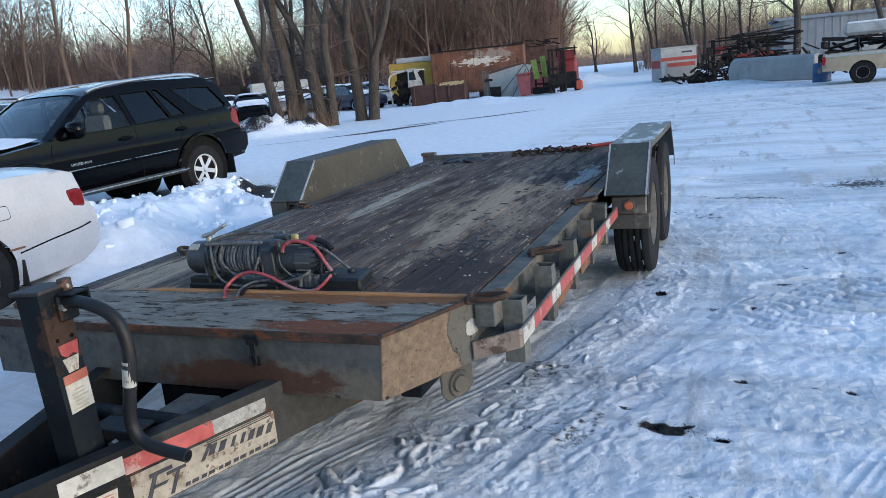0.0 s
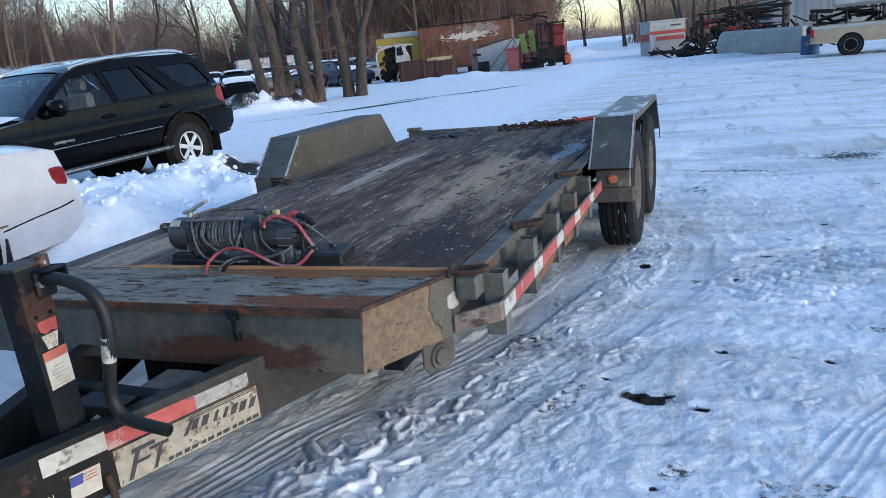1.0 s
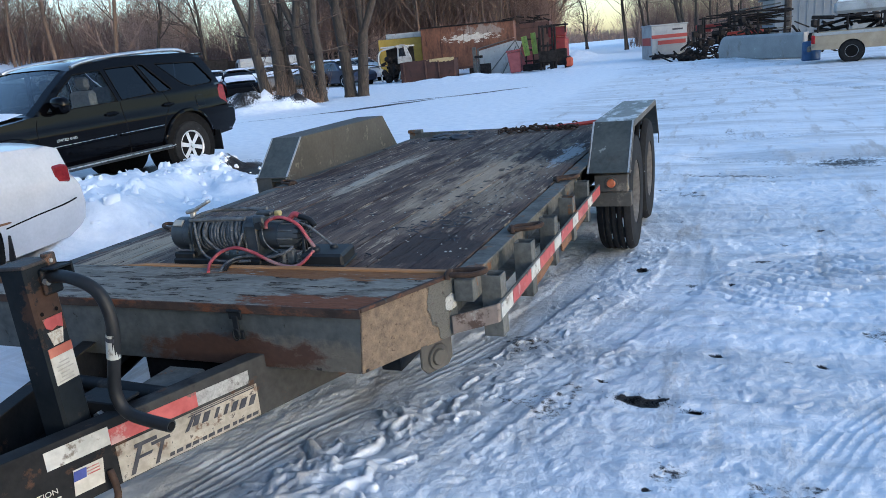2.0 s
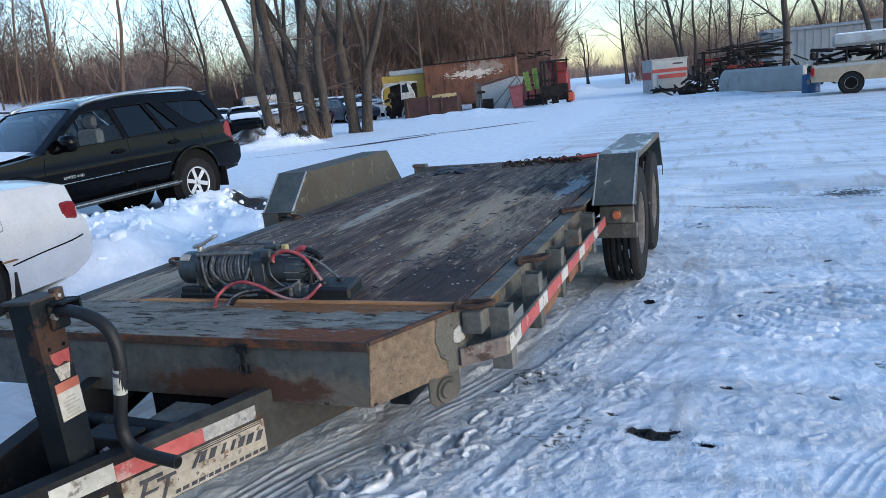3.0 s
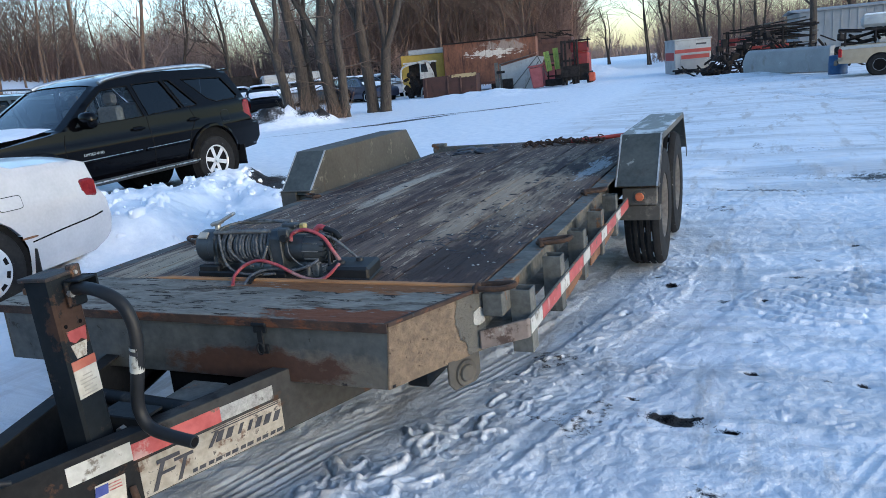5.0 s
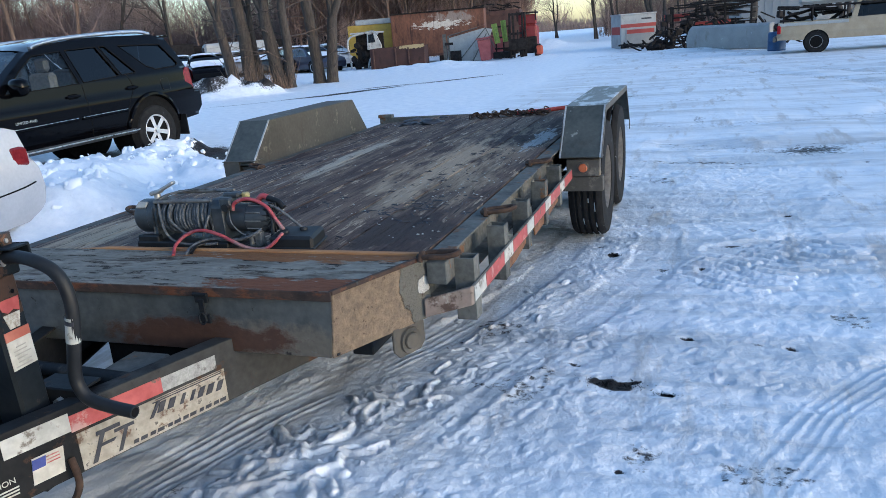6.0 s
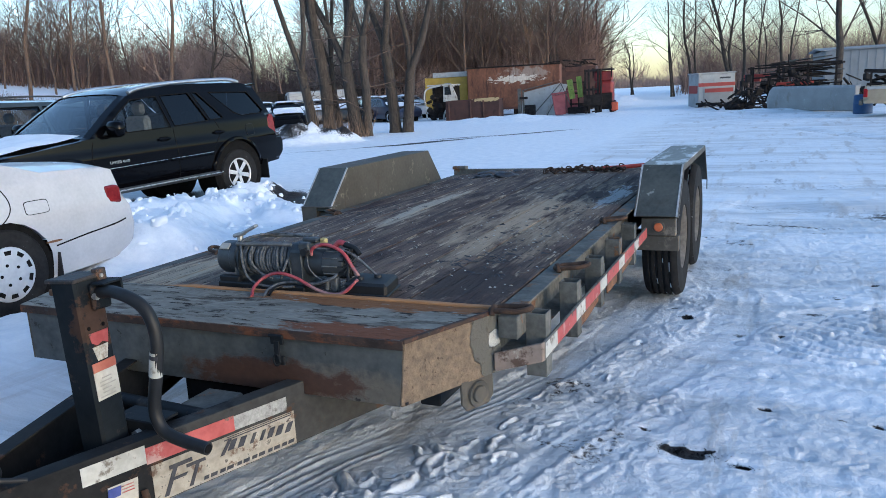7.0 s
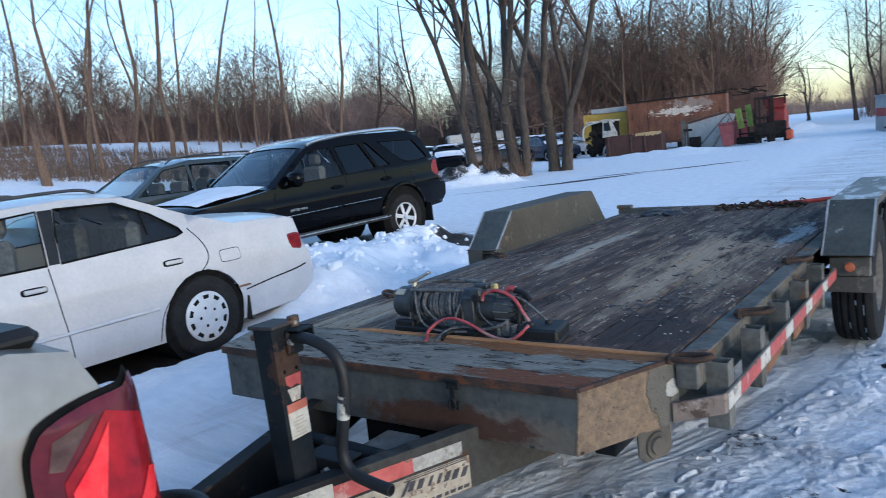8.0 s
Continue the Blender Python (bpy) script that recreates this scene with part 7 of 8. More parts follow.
# yellow box and the stripped cab before it
bx, by = away(23.6, 44)
yb = oriented("yellow_box_truck", bx, by, 14, "dull yellow box truck with a white roof edge", "truck body")
part("box_wall", boxes(((0, 1.2, 1.3), (2.5, 2.4, 1.95)), bevel=0.04), M_yellow, yb)
part("roof_edge", boxes(((0.3, 0.0, 2.4), (2.1, 0.12, 0.28)), bevel=0.02), M_white_sheet, yb)
part("chassis", boxes(((0, 1.2, 0.2), (2.2, 2.0, 0.4)), bevel=0.02), M_scrap, yb)
bx, by = away(24.1, 39.5)
cab = oriented("stripped_truck_cab", bx, by, 10, "wrecked white truck cab with its doors and engine gone", "truck cab")
bm = bmesh.new()
pipe(bm, curve([(-0.75, 0, 0.1), (-0.8, 0, 0.7), (-0.85, 0, 1.2), (-0.7, 0, 1.62), (0.0, 0, 1.78), (0.5, 0, 1.85), (0.78, 0, 1.7)], 5), 0.045, 8)
part("front_hoop", bm, M_cab, cab, smooth=60)
bm = bmesh.new()
prism(bm, [(0.15, 0.95), (0.75, 1.0), (0.95, 0.6), (0.9, 1.2), (0.62, 1.86), (0.2, 1.82)], -0.02, 0.06, "y", 0.02)
part("door_panel", bm, M_cab, cab)
bm = bmesh.new()
prism(bm, [(0.25, 1.3), (0.62, 1.3), (0.54, 1.72), (0.27, 1.7)], -0.04, -0.03, "y", 0.002)
part("door_window", bm, M_glass_dark, cab)
bm = bmesh.new()
pipe(bm, [(0.62 + 0.46 * math.cos(a), -0.05, 0.08 + 0.62 * math.sin(a)) for a in np.linspace(0.3, math.pi, 14)], 0.05, 8)
part("wing", bm, M_cab, cab, "bare white wheel arch", smooth=60)
part("roof", boxes(((0.05, 0.7, 1.8), (1.5, 1.4, 0.08)), bevel=0.03), M_cab, cab)
part("back_wall", boxes(((0.0, 1.35, 0.95), (1.5, 0.08, 1.7)), bevel=0.03), M_scrap, cab)
bm = bmesh.new()
for i in range(46):
    box(bm, (rng.uniform(-0.7, 0.6), rng.uniform(0.1, 0.9), 0.1 + 1.25 * rng.random() ** 1.3), (rng.uniform(0.08, 0.3), rng.uniform(0.08, 0.3), rng.uniform(0.08, 0.3)), 0.02, pose(0, 0, 0, rng.uniform(0, 90), rng.uniform(0, 90), rng.uniform(0, 90)))
part("engine_wreck", bm, M_scrap, cab, "dark jumble of engine parts")
# brown steel skip
bx, by = away(21.7, 37.8)
skip = oriented("steel_skip", bx, by, 11, "long brown rusted steel skip with a yellow patch", "skip")
bm = bmesh.new()
prism(bm, [(-1.38, 0.0), (1.28, 0.12), (1.36, 1.08), (-1.36, 0.98)], 0, 0.05, "y", 0.01)
part("front_wall", bm, M_skip, skip, "rusted wall with flaked cream-yellow paint")
part("back_wall", boxes(((0, 1.3, 0.5), (2.7, 0.05, 1.0)), bevel=0.01), M_brown_steel, skip)
for x in (-1.34, 1.3):
    part("end_wall", boxes(((x, 0.68, 0.5), (0.05, 1.22, 0.98)), bevel=0.01), M_brown_steel, skip)
part("bottom", boxes(((0, 0.67, 0.08), (2.5, 1.2, 0.05)), bevel=0.01), M_brown_steel, skip)
for x in (-1.2, -0.1, 0.55):
    part("stiffener", boxes(((x, -0.03, 0.5), (0.07, 0.06, 0.9)), bevel=0.01), M_brown_steel, skip)
# leaning white panel with props
bx, by = away(16.6, 38.5)
panel = oriented("white_trailer_panel", bx, by, 6, "white sheet panel leaning with props against scrap", "panel")
bm = bmesh.new()
prism(bm, [(-0.98, 0.05), (0.8, 0.02), (1.32, 1.52), (0.9, 1.6), (-0.95, 1.22)], -0.03, 0.03, "y", 0.01)
bm.transform(pose(0, 0, 0, -12, 0, 0))
part("sheet", bm, M_white_sheet, panel)
bm = bmesh.new()
rod(bm, (-0.95, 0.22, 1.3), (0.95, 0.32, 1.68), 0.045, n=8)
part("top_pole", bm, M_box_rust, panel, "pale rusty pole along the top", smooth=60)
for p, q in (((-0.4, -0.35, 0.0), (1.0, 0.1, 1.55)), ((0.35, -0.35, 0.0), (1.05, 0.1, 1.3)), ((1.0, 0.1, 1.6), (1.75, -0.4, 0.05)), ((-0.95, 0.1, 1.3), (0.6, 0.1, 1.62))):
    bm = bmesh.new()
    rod(bm, p, q, 0.022, n=8)
    part("prop", bm, M_steel, panel, smooth=60)
bx, by = away(18.15, 38.0)
post = oriented("hoist_post", bx, by, 6, "grey steel hoist standing among the scrap", "hoist")
part("mast", boxes(((0, 0, 0.72), (0.16, 0.16, 1.4)), ((0.18, 0.05, 0.65), (0.08, 0.1, 1.3)), bevel=0.015), M_steel, post)
part("foot", boxes(((0.1, 0, 0.06), (0.8, 0.5, 0.1)), bevel=0.02), M_scrap, post)
part("carriage", boxes(((0.22, -0.08, 0.95), (0.4, 0.14, 0.12)), bevel=0.02), M_scrap, post)
part("gearbox", boxes(((0.5, 0.1, 0.35), (0.5, 0.3, 0.5)), bevel=0.02), M_scrap, post)
# bins
for az, d, h, w, m, tilt, label in ((15.1, 36.8, 1.12, 0.62, M_pink, -5, "faded red wheeled bin leaning among scrap"), (14.3, 38.5, 1.2, 0.62, M_pink, 4, "faded red wheeled bin behind another")):
    bx, by = away(az, d)
    b = oriented("wheeled_bin", bx, by, 10, label, "bin", "bins by the scrap")
    bm = bmesh.new()
    prism(bm, [(-w * 0.4, 0.05), (w * 0.4, 0.05), (w * 0.5, h * 0.9), (-w * 0.5, h * 0.9)], -0.3, 0.35, "y", 0.03)
    bm.transform(pose(0, 0, 0, 0, tilt, 0))
    part("tub", bm, m, b)
    bm = bmesh.new()
    box(bm, (0, 0, h * 0.95), (w * 1.1, 0.75, 0.09), 0.03)
    bm.transform(pose(0, 0, 0, 0, tilt, 0))
    part("lid", bm, m, b)
# lime lift, red forklift
bx, by = away(13.85, 36.8)
lift = oriented("lime_lift", bx, by, 8, "lime yellow-green scissor lift standing folded", "lift")
for x, w, z0, z1, tip in ((-0.24, 0.26, 0.75, 1.66, -9), (0.14, 0.24, 0.8, 1.78, -5)):
    bm = bmesh.new()
    prism(bm, [(-w / 2, 0), (w / 2, 0), (w / 2, 0.12), (w * 0.3, 0.12), (w * 0.24, 0.04), (-w * 0.24, 0.04), (-w * 0.3, 0.12), (-w / 2, 0.12)], 0, z1 - z0, "z", 0.012)
    bm.transform(pose(x, 0, z0, 0, tip, 0) @ pose(0, 0, 0, 0, 0, 180))
    part("guard_channel", bm, M_lime, lift)
for x in (-0.33, 0.02, 0.3):
    part("strut", boxes(((x, 0.06, 0.75), (0.07, 0.07, 1.4)), bevel=0.012), M_scrap, lift)
for z in (0.5, 1.0, 1.5):
    part("cross_bar", boxes(((0, 0.04, z), (0.8, 0.06, 0.07)), bevel=0.012), M_scrap, lift)
part("base", boxes(((0, 0.2, 0.2), (0.95, 0.8, 0.3)), bevel=0.03), M_scrap, lift)
bx, by = away(12.55, 36.0)
fork = oriented("red_forklift", bx, by, 6, "bright red forklift with a black mast", "forklift")
part("counterweight", boxes(((0.35, 0.6, 0.95), (0.8, 1.1, 1.0)), bevel=0.08), M_bright_red, fork)
part("cowl", boxes(((0.32, 0.35, 1.68), (0.82, 0.5, 0.45)), bevel=0.05), M_bright_red, fork)
part("label_plate", boxes(((0.32, 0.092, 1.2), (0.5, 0.01, 0.16))), M_white_sheet, fork)
for x in (-0.46, -0.3, 0.12, 0.24):
    part("mast_channel", boxes(((x, -0.1, 1.02), (0.09, 0.14, 2.0)), bevel=0.015), M_scrap, fork)
for z in (0.35, 1.1, 1.95):
    part("mast_tie", boxes(((-0.18, -0.1, z), (0.5, 0.1, 0.1)), bevel=0.015), M_scrap, fork)
part("carriage", boxes(((-0.1, -0.2, 0.62), (0.85, 0.06, 0.5)), ((-0.1, -0.2, 1.0), (0.06, 0.05, 0.5)), ((0.25, -0.2, 1.0), (0.06, 0.05, 0.5)), bevel=0.01), M_scrap, fork, "black fork carriage with guard bars")
for x in (-0.35, -0.02):
    part("fork_tine", boxes(((x, -0.55, 0.12), (0.11, 0.9, 0.05)), bevel=0.01), M_scrap, fork)
for x, y in ((0.05, 0.1), (0.72, 0.1), (0.05, 1.0), (0.72, 1.0)):
    wheel(fork, x, y, 0.28, 0.2, -1 if x < 0.4 else 1, 0.14, M_scrap, grooves=2)
part("guard", boxes(((0.3, 0.5, 1.98), (0.95, 1.0, 0.07)), ((-0.12, 0.05, 1.85), (0.06, 0.06, 0.45)), ((0.72, 0.05, 1.85), (0.06, 0.06, 0.45)), bevel=0.015), M_scrap, fork)
part("lower_panel", boxes(((0.35, 0.03, 0.55), (0.8, 0.1, 0.75)), bevel=0.03), M_scrap, fork)
part("fuel_can", boxes(((0.86, -0.05, 0.3), (0.3, 0.3, 0.4)), bevel=0.05), M_orange, fork, "orange plastic can")

# striped kiosk
bx, by = away(4.15, 39.5)
kiosk = oriented("striped_kiosk", bx, by, 21, "small white kiosk trailer with faded red stripes", "kiosk")
kiosk.scale = (1, 1, 0.94)
part("cabin", boxes(((0, 0.9, 0.88), (1.75, 1.8, 1.7)), bevel=0.03), M_white_sheet, kiosk)
part("stripe", boxes(((0, -0.006, 1.18), (1.75, 0.012, 0.18))), M_stripe, kiosk, "orange-red band")
part("stripe", boxes(((-0.881, 0.9, 0.95), (0.012, 1.5, 0.4))), M_stripe, kiosk, "orange-red side band")
part("hatch_frame", boxes(((0.1, -0.02, 0.55), (1.45, 0.03, 0.9)), bevel=0.01), M_pale_grey, kiosk)
part("hatch_band", boxes(((0.1, -0.042, 0.88), (1.35, 0.012, 0.2))), M_stripe, kiosk)
part("sign_bars", boxes(((0.4, -0.008, 1.5), (0.5, 0.012, 0.08))), M_ink, kiosk, "dark bars of worn lettering")
part("roof", boxes(((0, 0.9, 1.76), (1.83, 1.9, 0.07)), bevel=0.02), M_white_sheet, kiosk)
# low bits before it
bm = bmesh.new()
rng = random.Random(3)
for i in range(26):
    c = Vector((rng.uniform(-0.8, 1.2), rng.uniform(-0.3, 0.3), rng.uniform(0.02, 0.3)))
    d = Vector((rng.uniform(-0.5, 0.5), rng.uniform(-0.2, 0.2), rng.uniform(-0.2, 0.3)))
    rod(bm, c - d * 0.5, c + d * 0.5, rng.uniform(0.02, 0.06), n=6)
bx, by = away(4.0, 37.6)
bm.transform(Matrix.Translation((bx, by, 0.05)))
tagged(part("scrap_bars", bm, M_scrap), "short dark bars strewn in the snow", "scrap", kind="stuff")


def jumble(name, at, size, n, seed, label, m):
    """A heap of odd machine parts and bent bars."""
    r = random.Random(seed)
    bm = bmesh.new()
    for i in range(n):
        c = Vector((r.gauss(0, size[0] * 0.28), r.gauss(0, size[1] * 0.28), 0))
        c.z = abs(r.gauss(0, 1)) * size[2] * 0.45 * max(0.2, 1 - abs(c.x) / size[0])
        if r.random() < 0.4:
            s = r.uniform(0.1, 0.34)
            box(bm, c, (s, s * r.uniform(0.4, 1), s * r.uniform(0.3, 1)), 0.02, pose(0, 0, 0, r.uniform(0, 90), r.uniform(0, 90), r.uniform(0, 90)))
        else:
            d = Vector((r.uniform(-0.7, 0.7), r.uniform(-0.4, 0.4), r.uniform(-0.4, 0.5)))
            rod(bm, c - d * 0.5, c + d * 0.5, r.uniform(0.015, 0.05), n=6)
    bm.transform(Matrix.Translation((at[0], at[1], ground_z(*at) + 0.05)))
    return tagged(part(name, bm, m), label, "scrap", kind="stuff")


jumble("scrap_heap", away(-0.8, 36.2), (3.6, 0.8, 1.7), 150, 27, "dark tangle of machine parts heaped on the racks", M_scrap)
jumble("scrap_heap", away(2.2, 35), (1.5, 1.0, 1.1), 70, 8, "heap of dark machine scrap and bars", M_scrap)
jumble("scrap_heap", away(-4.6, 33), (1.6, 1.0, 1.0), 40, 18, "dark car parts heaped by the drum", M_scrap)

# long pale panel lying on edge: a curved cover with a rolled end
ax_, ay_ = away(1.0, 32.4)
cx_, cy_ = away(-4.55, 29.2)
ln_, tn = math.hypot(cx_ - ax_, cy_ - ay_), math.degrees(math.atan2(cy_ - ay_, cx_ - ax_))
cover = thing("long_pale_cover", (ax_, ay_, 0), tn, "long pale grey curved cover standing on its edge", "panel")
bm = bmesh.new()
sec = [(0.12, 0.02), (0.02, 0.08), (-0.03, 0.5), (0.0, 0.85), (0.1, 0.93), (0.2, 0.94), (0.2, 0.9), (0.12, 0.89), (0.05, 0.83), (0.02, 0.5), (0.06, 0.1), (0.14, 0.06)]
rows = []
for i in range(15):
    k = i / 14
    pull = 0.12 * max(0, 1 - k * 9) ** 2
    rows.append([bm.verts.new((k * ln_ + (0.12 if i == 0 and z > 0.8 else 0), y + pull, z * (1 - 0.03 * k) * (0.93 if i == 0 else 1))) for y, z in sec])
for p, q in zip(rows, rows[1:]):
    for j in range(len(sec)):
        bm.faces.new((p[j], p[(j + 1) % len(sec)], q[(j + 1) % len(sec)], q[j]))
bm.faces.new(rows[0])
bm.faces.new(rows[-1][::-1])
part("shell", bm, M_pale_grey, cover, smooth=40)
part("end_lip", boxes(((ln_ - 0.02, 0.06, 0.47), (0.06, 0.2, 0.86)), bevel=0.02), M_pale_grey, cover)

# pipe racks behind it
bx, by = away(-0.7, 37)
rack = oriented("pipe_rack", bx, by, -4, "steel racks stacked with dark pipes and parts", "rack")
for x in (-1.7, -0.6, 0.6, 1.7):
    for y in (0, 0.8):
        part("rack_post", boxes(((x, y, 0.9), (0.08, 0.08, 1.8)), bevel=0.01), M_scrap, rack)
for z in (0.75, 1.3, 1.72):
    part("rack_beam", boxes(((0, 0, z), (3.7, 0.05, 0.06)), bevel=0.01), M_scrap, rack)
    part("rack_beam", boxes(((0, 0.8, z), (3.7, 0.05, 0.06)), bevel=0.01), M_scrap, rack)
rng = random.Random(44)
for i in range(56):
    z = (0.84, 1.35, 1.72)[i % 3] + rng.uniform(0, 0.26)
    x, ln2 = rng.uniform(-1.6, 1.0), rng.uniform(0.5, 1.9)
    bm = bmesh.new()
    rod(bm, (x, rng.uniform(0, 0.8), z), (min(x + ln2, 2.0), rng.uniform(0, 0.8), z + rng.uniform(-0.16, 0.2)), rng.uniform(0.015, 0.045), n=8)
    part("pipe", bm, M_scrap if i % 5 else M_steel, rack, smooth=60)
part("red_beam", boxes(((0.1, -0.06, 0.98), (1.5, 0.08, 0.16)), bevel=0.01), M_red_paint, rack, "red painted beam")
bx, by = away(1.5, 38.5)
table = oriented("red_implement", bx, by, -6, "faded red farm implement frame", "implement")
part("deck", boxes(((0, 0, 1.4), (1.1, 0.8, 0.14)), ((-0.2, -0.1, 1.22), (0.7, 0.5, 0.16)), bevel=0.02), M_red_paint, table)
for x, y in ((-0.5, -0.3), (0.5, -0.3), (-0.5, 0.3), (0.5, 0.3)):
    part("leg", boxes(((x, y, 0.68), (0.07, 0.07, 1.34)), bevel=0.01), M_scrap, table)
# blue drum
bx, by = 4.28, 26.4
drum = oriented("blue_drum", bx, by, 0, "blue plastic drum standing in the snow", "drum")
bm = bmesh.new()
lathe(bm, [(0.24, 0.0), (0.28, 0.03), (0.285, 0.28), (0.295, 0.3), (0.285, 0.32), (0.285, 0.56), (0.295, 0.58), (0.285, 0.6), (0.28, 0.83), (0.25, 0.87), (0.23, 0.85), (0.0, 0.85)], (0, 0, -0.24), "z", 28)
part("shell", bm, M_blue_drum, drum, smooth=35)

# tan work pickup, tail to the drum
bx, by = 6.5, 24.5
tan = thing("tan_pickup", (bx, by, -0.02), 84, "old tan and white pickup with a ladder rack", "truck")
tan.scale = (0.88, 0.88, 0.88)   # a compact model
stn = Shell(0.95, [(0.4, 0.95), (0.7, 1.0), (0.95, 0.99), (1.05, 0.96), (1.7, 0.78), (1.8, 0.72)], -2.7, 2.7, 0.06, 6)
n_runs = [("body", [(-2.65, 0.42), (-2.7, 0.7), (-2.65, 0.95), (-2.4, 1.02), (-1.3, 1.08)]), ("glass", [(-1.3, 1.08), (-0.75, 1.62)]), ("body", [(-0.75, 1.62), (-0.4, 1.7), (0.25, 1.69)]), ("glass", [(0.25, 1.69), (0.42, 1.12)]),
          ("body", [(0.42, 1.12), (0.46, 1.06), (2.6, 1.06), (2.66, 1.03), (2.7, 0.6), (2.66, 0.45)])]
make_car(tan, stn, n_runs, 0.45, ((-1.75, 0.37), (1.45, 0.37)), 0.4, [(None, [(-1.1, 1.12), (-0.72, 1.54), (0.15, 1.6), (0.25, 1.1)])], M_tan_paint, M_glass_dark, M_glass_clear, crown=0.012, belt=1.05, seats=(-0.3,), detail=False)
for y in (-1.75, 1.45):
    for side in (1, -1):
        wheel(tan, side * 0.8, y, 0.37, 0.24, side, 0.2, M_rim_white, grooves=3)
for side in (1, -1):
    part("upper_band", boxes(((side * 0.945, 1.55, 0.99), (0.012, 2.1, 0.1)), bevel=0.004), M_white_sheet, tan, "white upper band")
    part("tail_light", boxes(((side * 0.9, 2.63, 0.83), (0.12, 0.12, 0.28)), bevel=0.02), M_taillight, tan)
    for y in (0.55, 1.6, 2.5):
        part("rack_post", boxes(((side * 0.86, y, 1.28), (0.05, 0.05, 0.5)), bevel=0.01), M_scrap, tan)
    part("rack_rail", boxes(((side * 0.86, 0.9, 1.53), (0.06, 3.6, 0.06)), bevel=0.01), M_scrap, tan)
for y in (-0.7, 0.55, 1.6, 2.5):
    part("rack_bar", boxes(((0, y, 1.57), (1.75, 0.05, 0.05)), bevel=0.01), M_scrap, tan)
part("topper", boxes(((0, 0.85, 1.8), (1.55, 2.4, 0.4)), bevel=0.1), M_white_sheet, tan, "white fibreglass topper on the rack")
part("snow_cover", boxes(((0, 0.85, 2.02), (1.4, 2.2, 0.06)), bevel=0.03), M_snow_clean, tan)
part("bumper", boxes(((0, 2.76, 0.5), (1.7, 0.12, 0.16)), bevel=0.02), M_steel, tan)
bm = bmesh.new()
rng = random.Random(6)
for i in range(20):
    c = Vector((rng.uniform(-0.7, 0.7), rng.uniform(0.6, 2.4), rng.uniform(1.05, 1.6)))
    d = Vector((rng.uniform(-0.3, 0.3), rng.uniform(-0.9, 0.9), rng.uniform(-0.3, 0.5)))
    rod(bm, c - d * 0.5, c + d * 0.5, rng.uniform(0.03, 0.07), n=6)
tagged(part("load", bm, M_scrap, tan, "dark scrap load in the bed"), kind="stuff")

# clad building behind
bx, by = away(-7.0, 58)
hall = thing("metal_building", (bx, by, 0), 5, "long grey sheet-metal building with a low roof", "building")
part("wall", boxes(((3.5, 3, 1.38), (16, 6, 2.76)), bevel=0.02), M_clad, hall)
for i in range(33):
    part("rib", boxes(((-4.4 + 0.49 * i, -0.015, 1.38), (0.06, 0.04, 2.7)), bevel=0.008), M_clad, hall)
bm = bmesh.new()
prism(bm, [(-0.2, 2.76), (3, 2.95), (6.2, 2.76), (6.2, 2.85), (3, 3.05), (-0.2, 2.85)], -4.8, 11.8, "x", 0.01)
part("roof", bm, M_clad, hall)
part("door", boxes(((1.5, -0.03, 1.1), (2.4, 0.06, 2.2)), bevel=0.01), M_pale_grey, hall)

# the row of laid-up cars behind the trees
paints = (M_dark_paint, M_black_paint, M_white_paint, M_silver_paint, mat("dark_blue_car_paint", (0.012, 0.016, 0.035), (0.025, 0.03, 0.06), 3, 0.3, 0.1, 0.0, coat=0.6), mat("red_car_paint", (0.3, 0.03, 0.03), (0.42, 0.05, 0.05), 3, 0.35, 0, 0, coat=0.5))
sf = Shell(0.86, [(0.2, 0.95), (0.5, 1.0), (0.9, 0.96), (1.3, 0.72), (1.4, 0.66)], -2.2, 2.2, 0.12)
f_runs = [("body", [(-2.15, 0.3), (-2.2, 0.55), (-2.05, 0.72), (-0.95, 0.9)]), ("glass", [(-0.95, 0.9), (-0.3, 1.28)]), ("body", [(-0.3, 1.28), (0.2, 1.36), (0.8, 1.3)]), ("glass", [(0.8, 1.3), (1.4, 0.95)]), ("body", [(1.4, 0.95), (2.1, 0.9), (2.2, 0.6), (2.15, 0.32)])]
f_wins = [(None, [(-0.8, 0.93), (-0.28, 1.22), (0.15, 1.27), (0.15, 0.93)]), (None, [(0.22, 0.93), (0.22, 1.27), (0.7, 1.24), (1.05, 0.98)])]
protos = {}
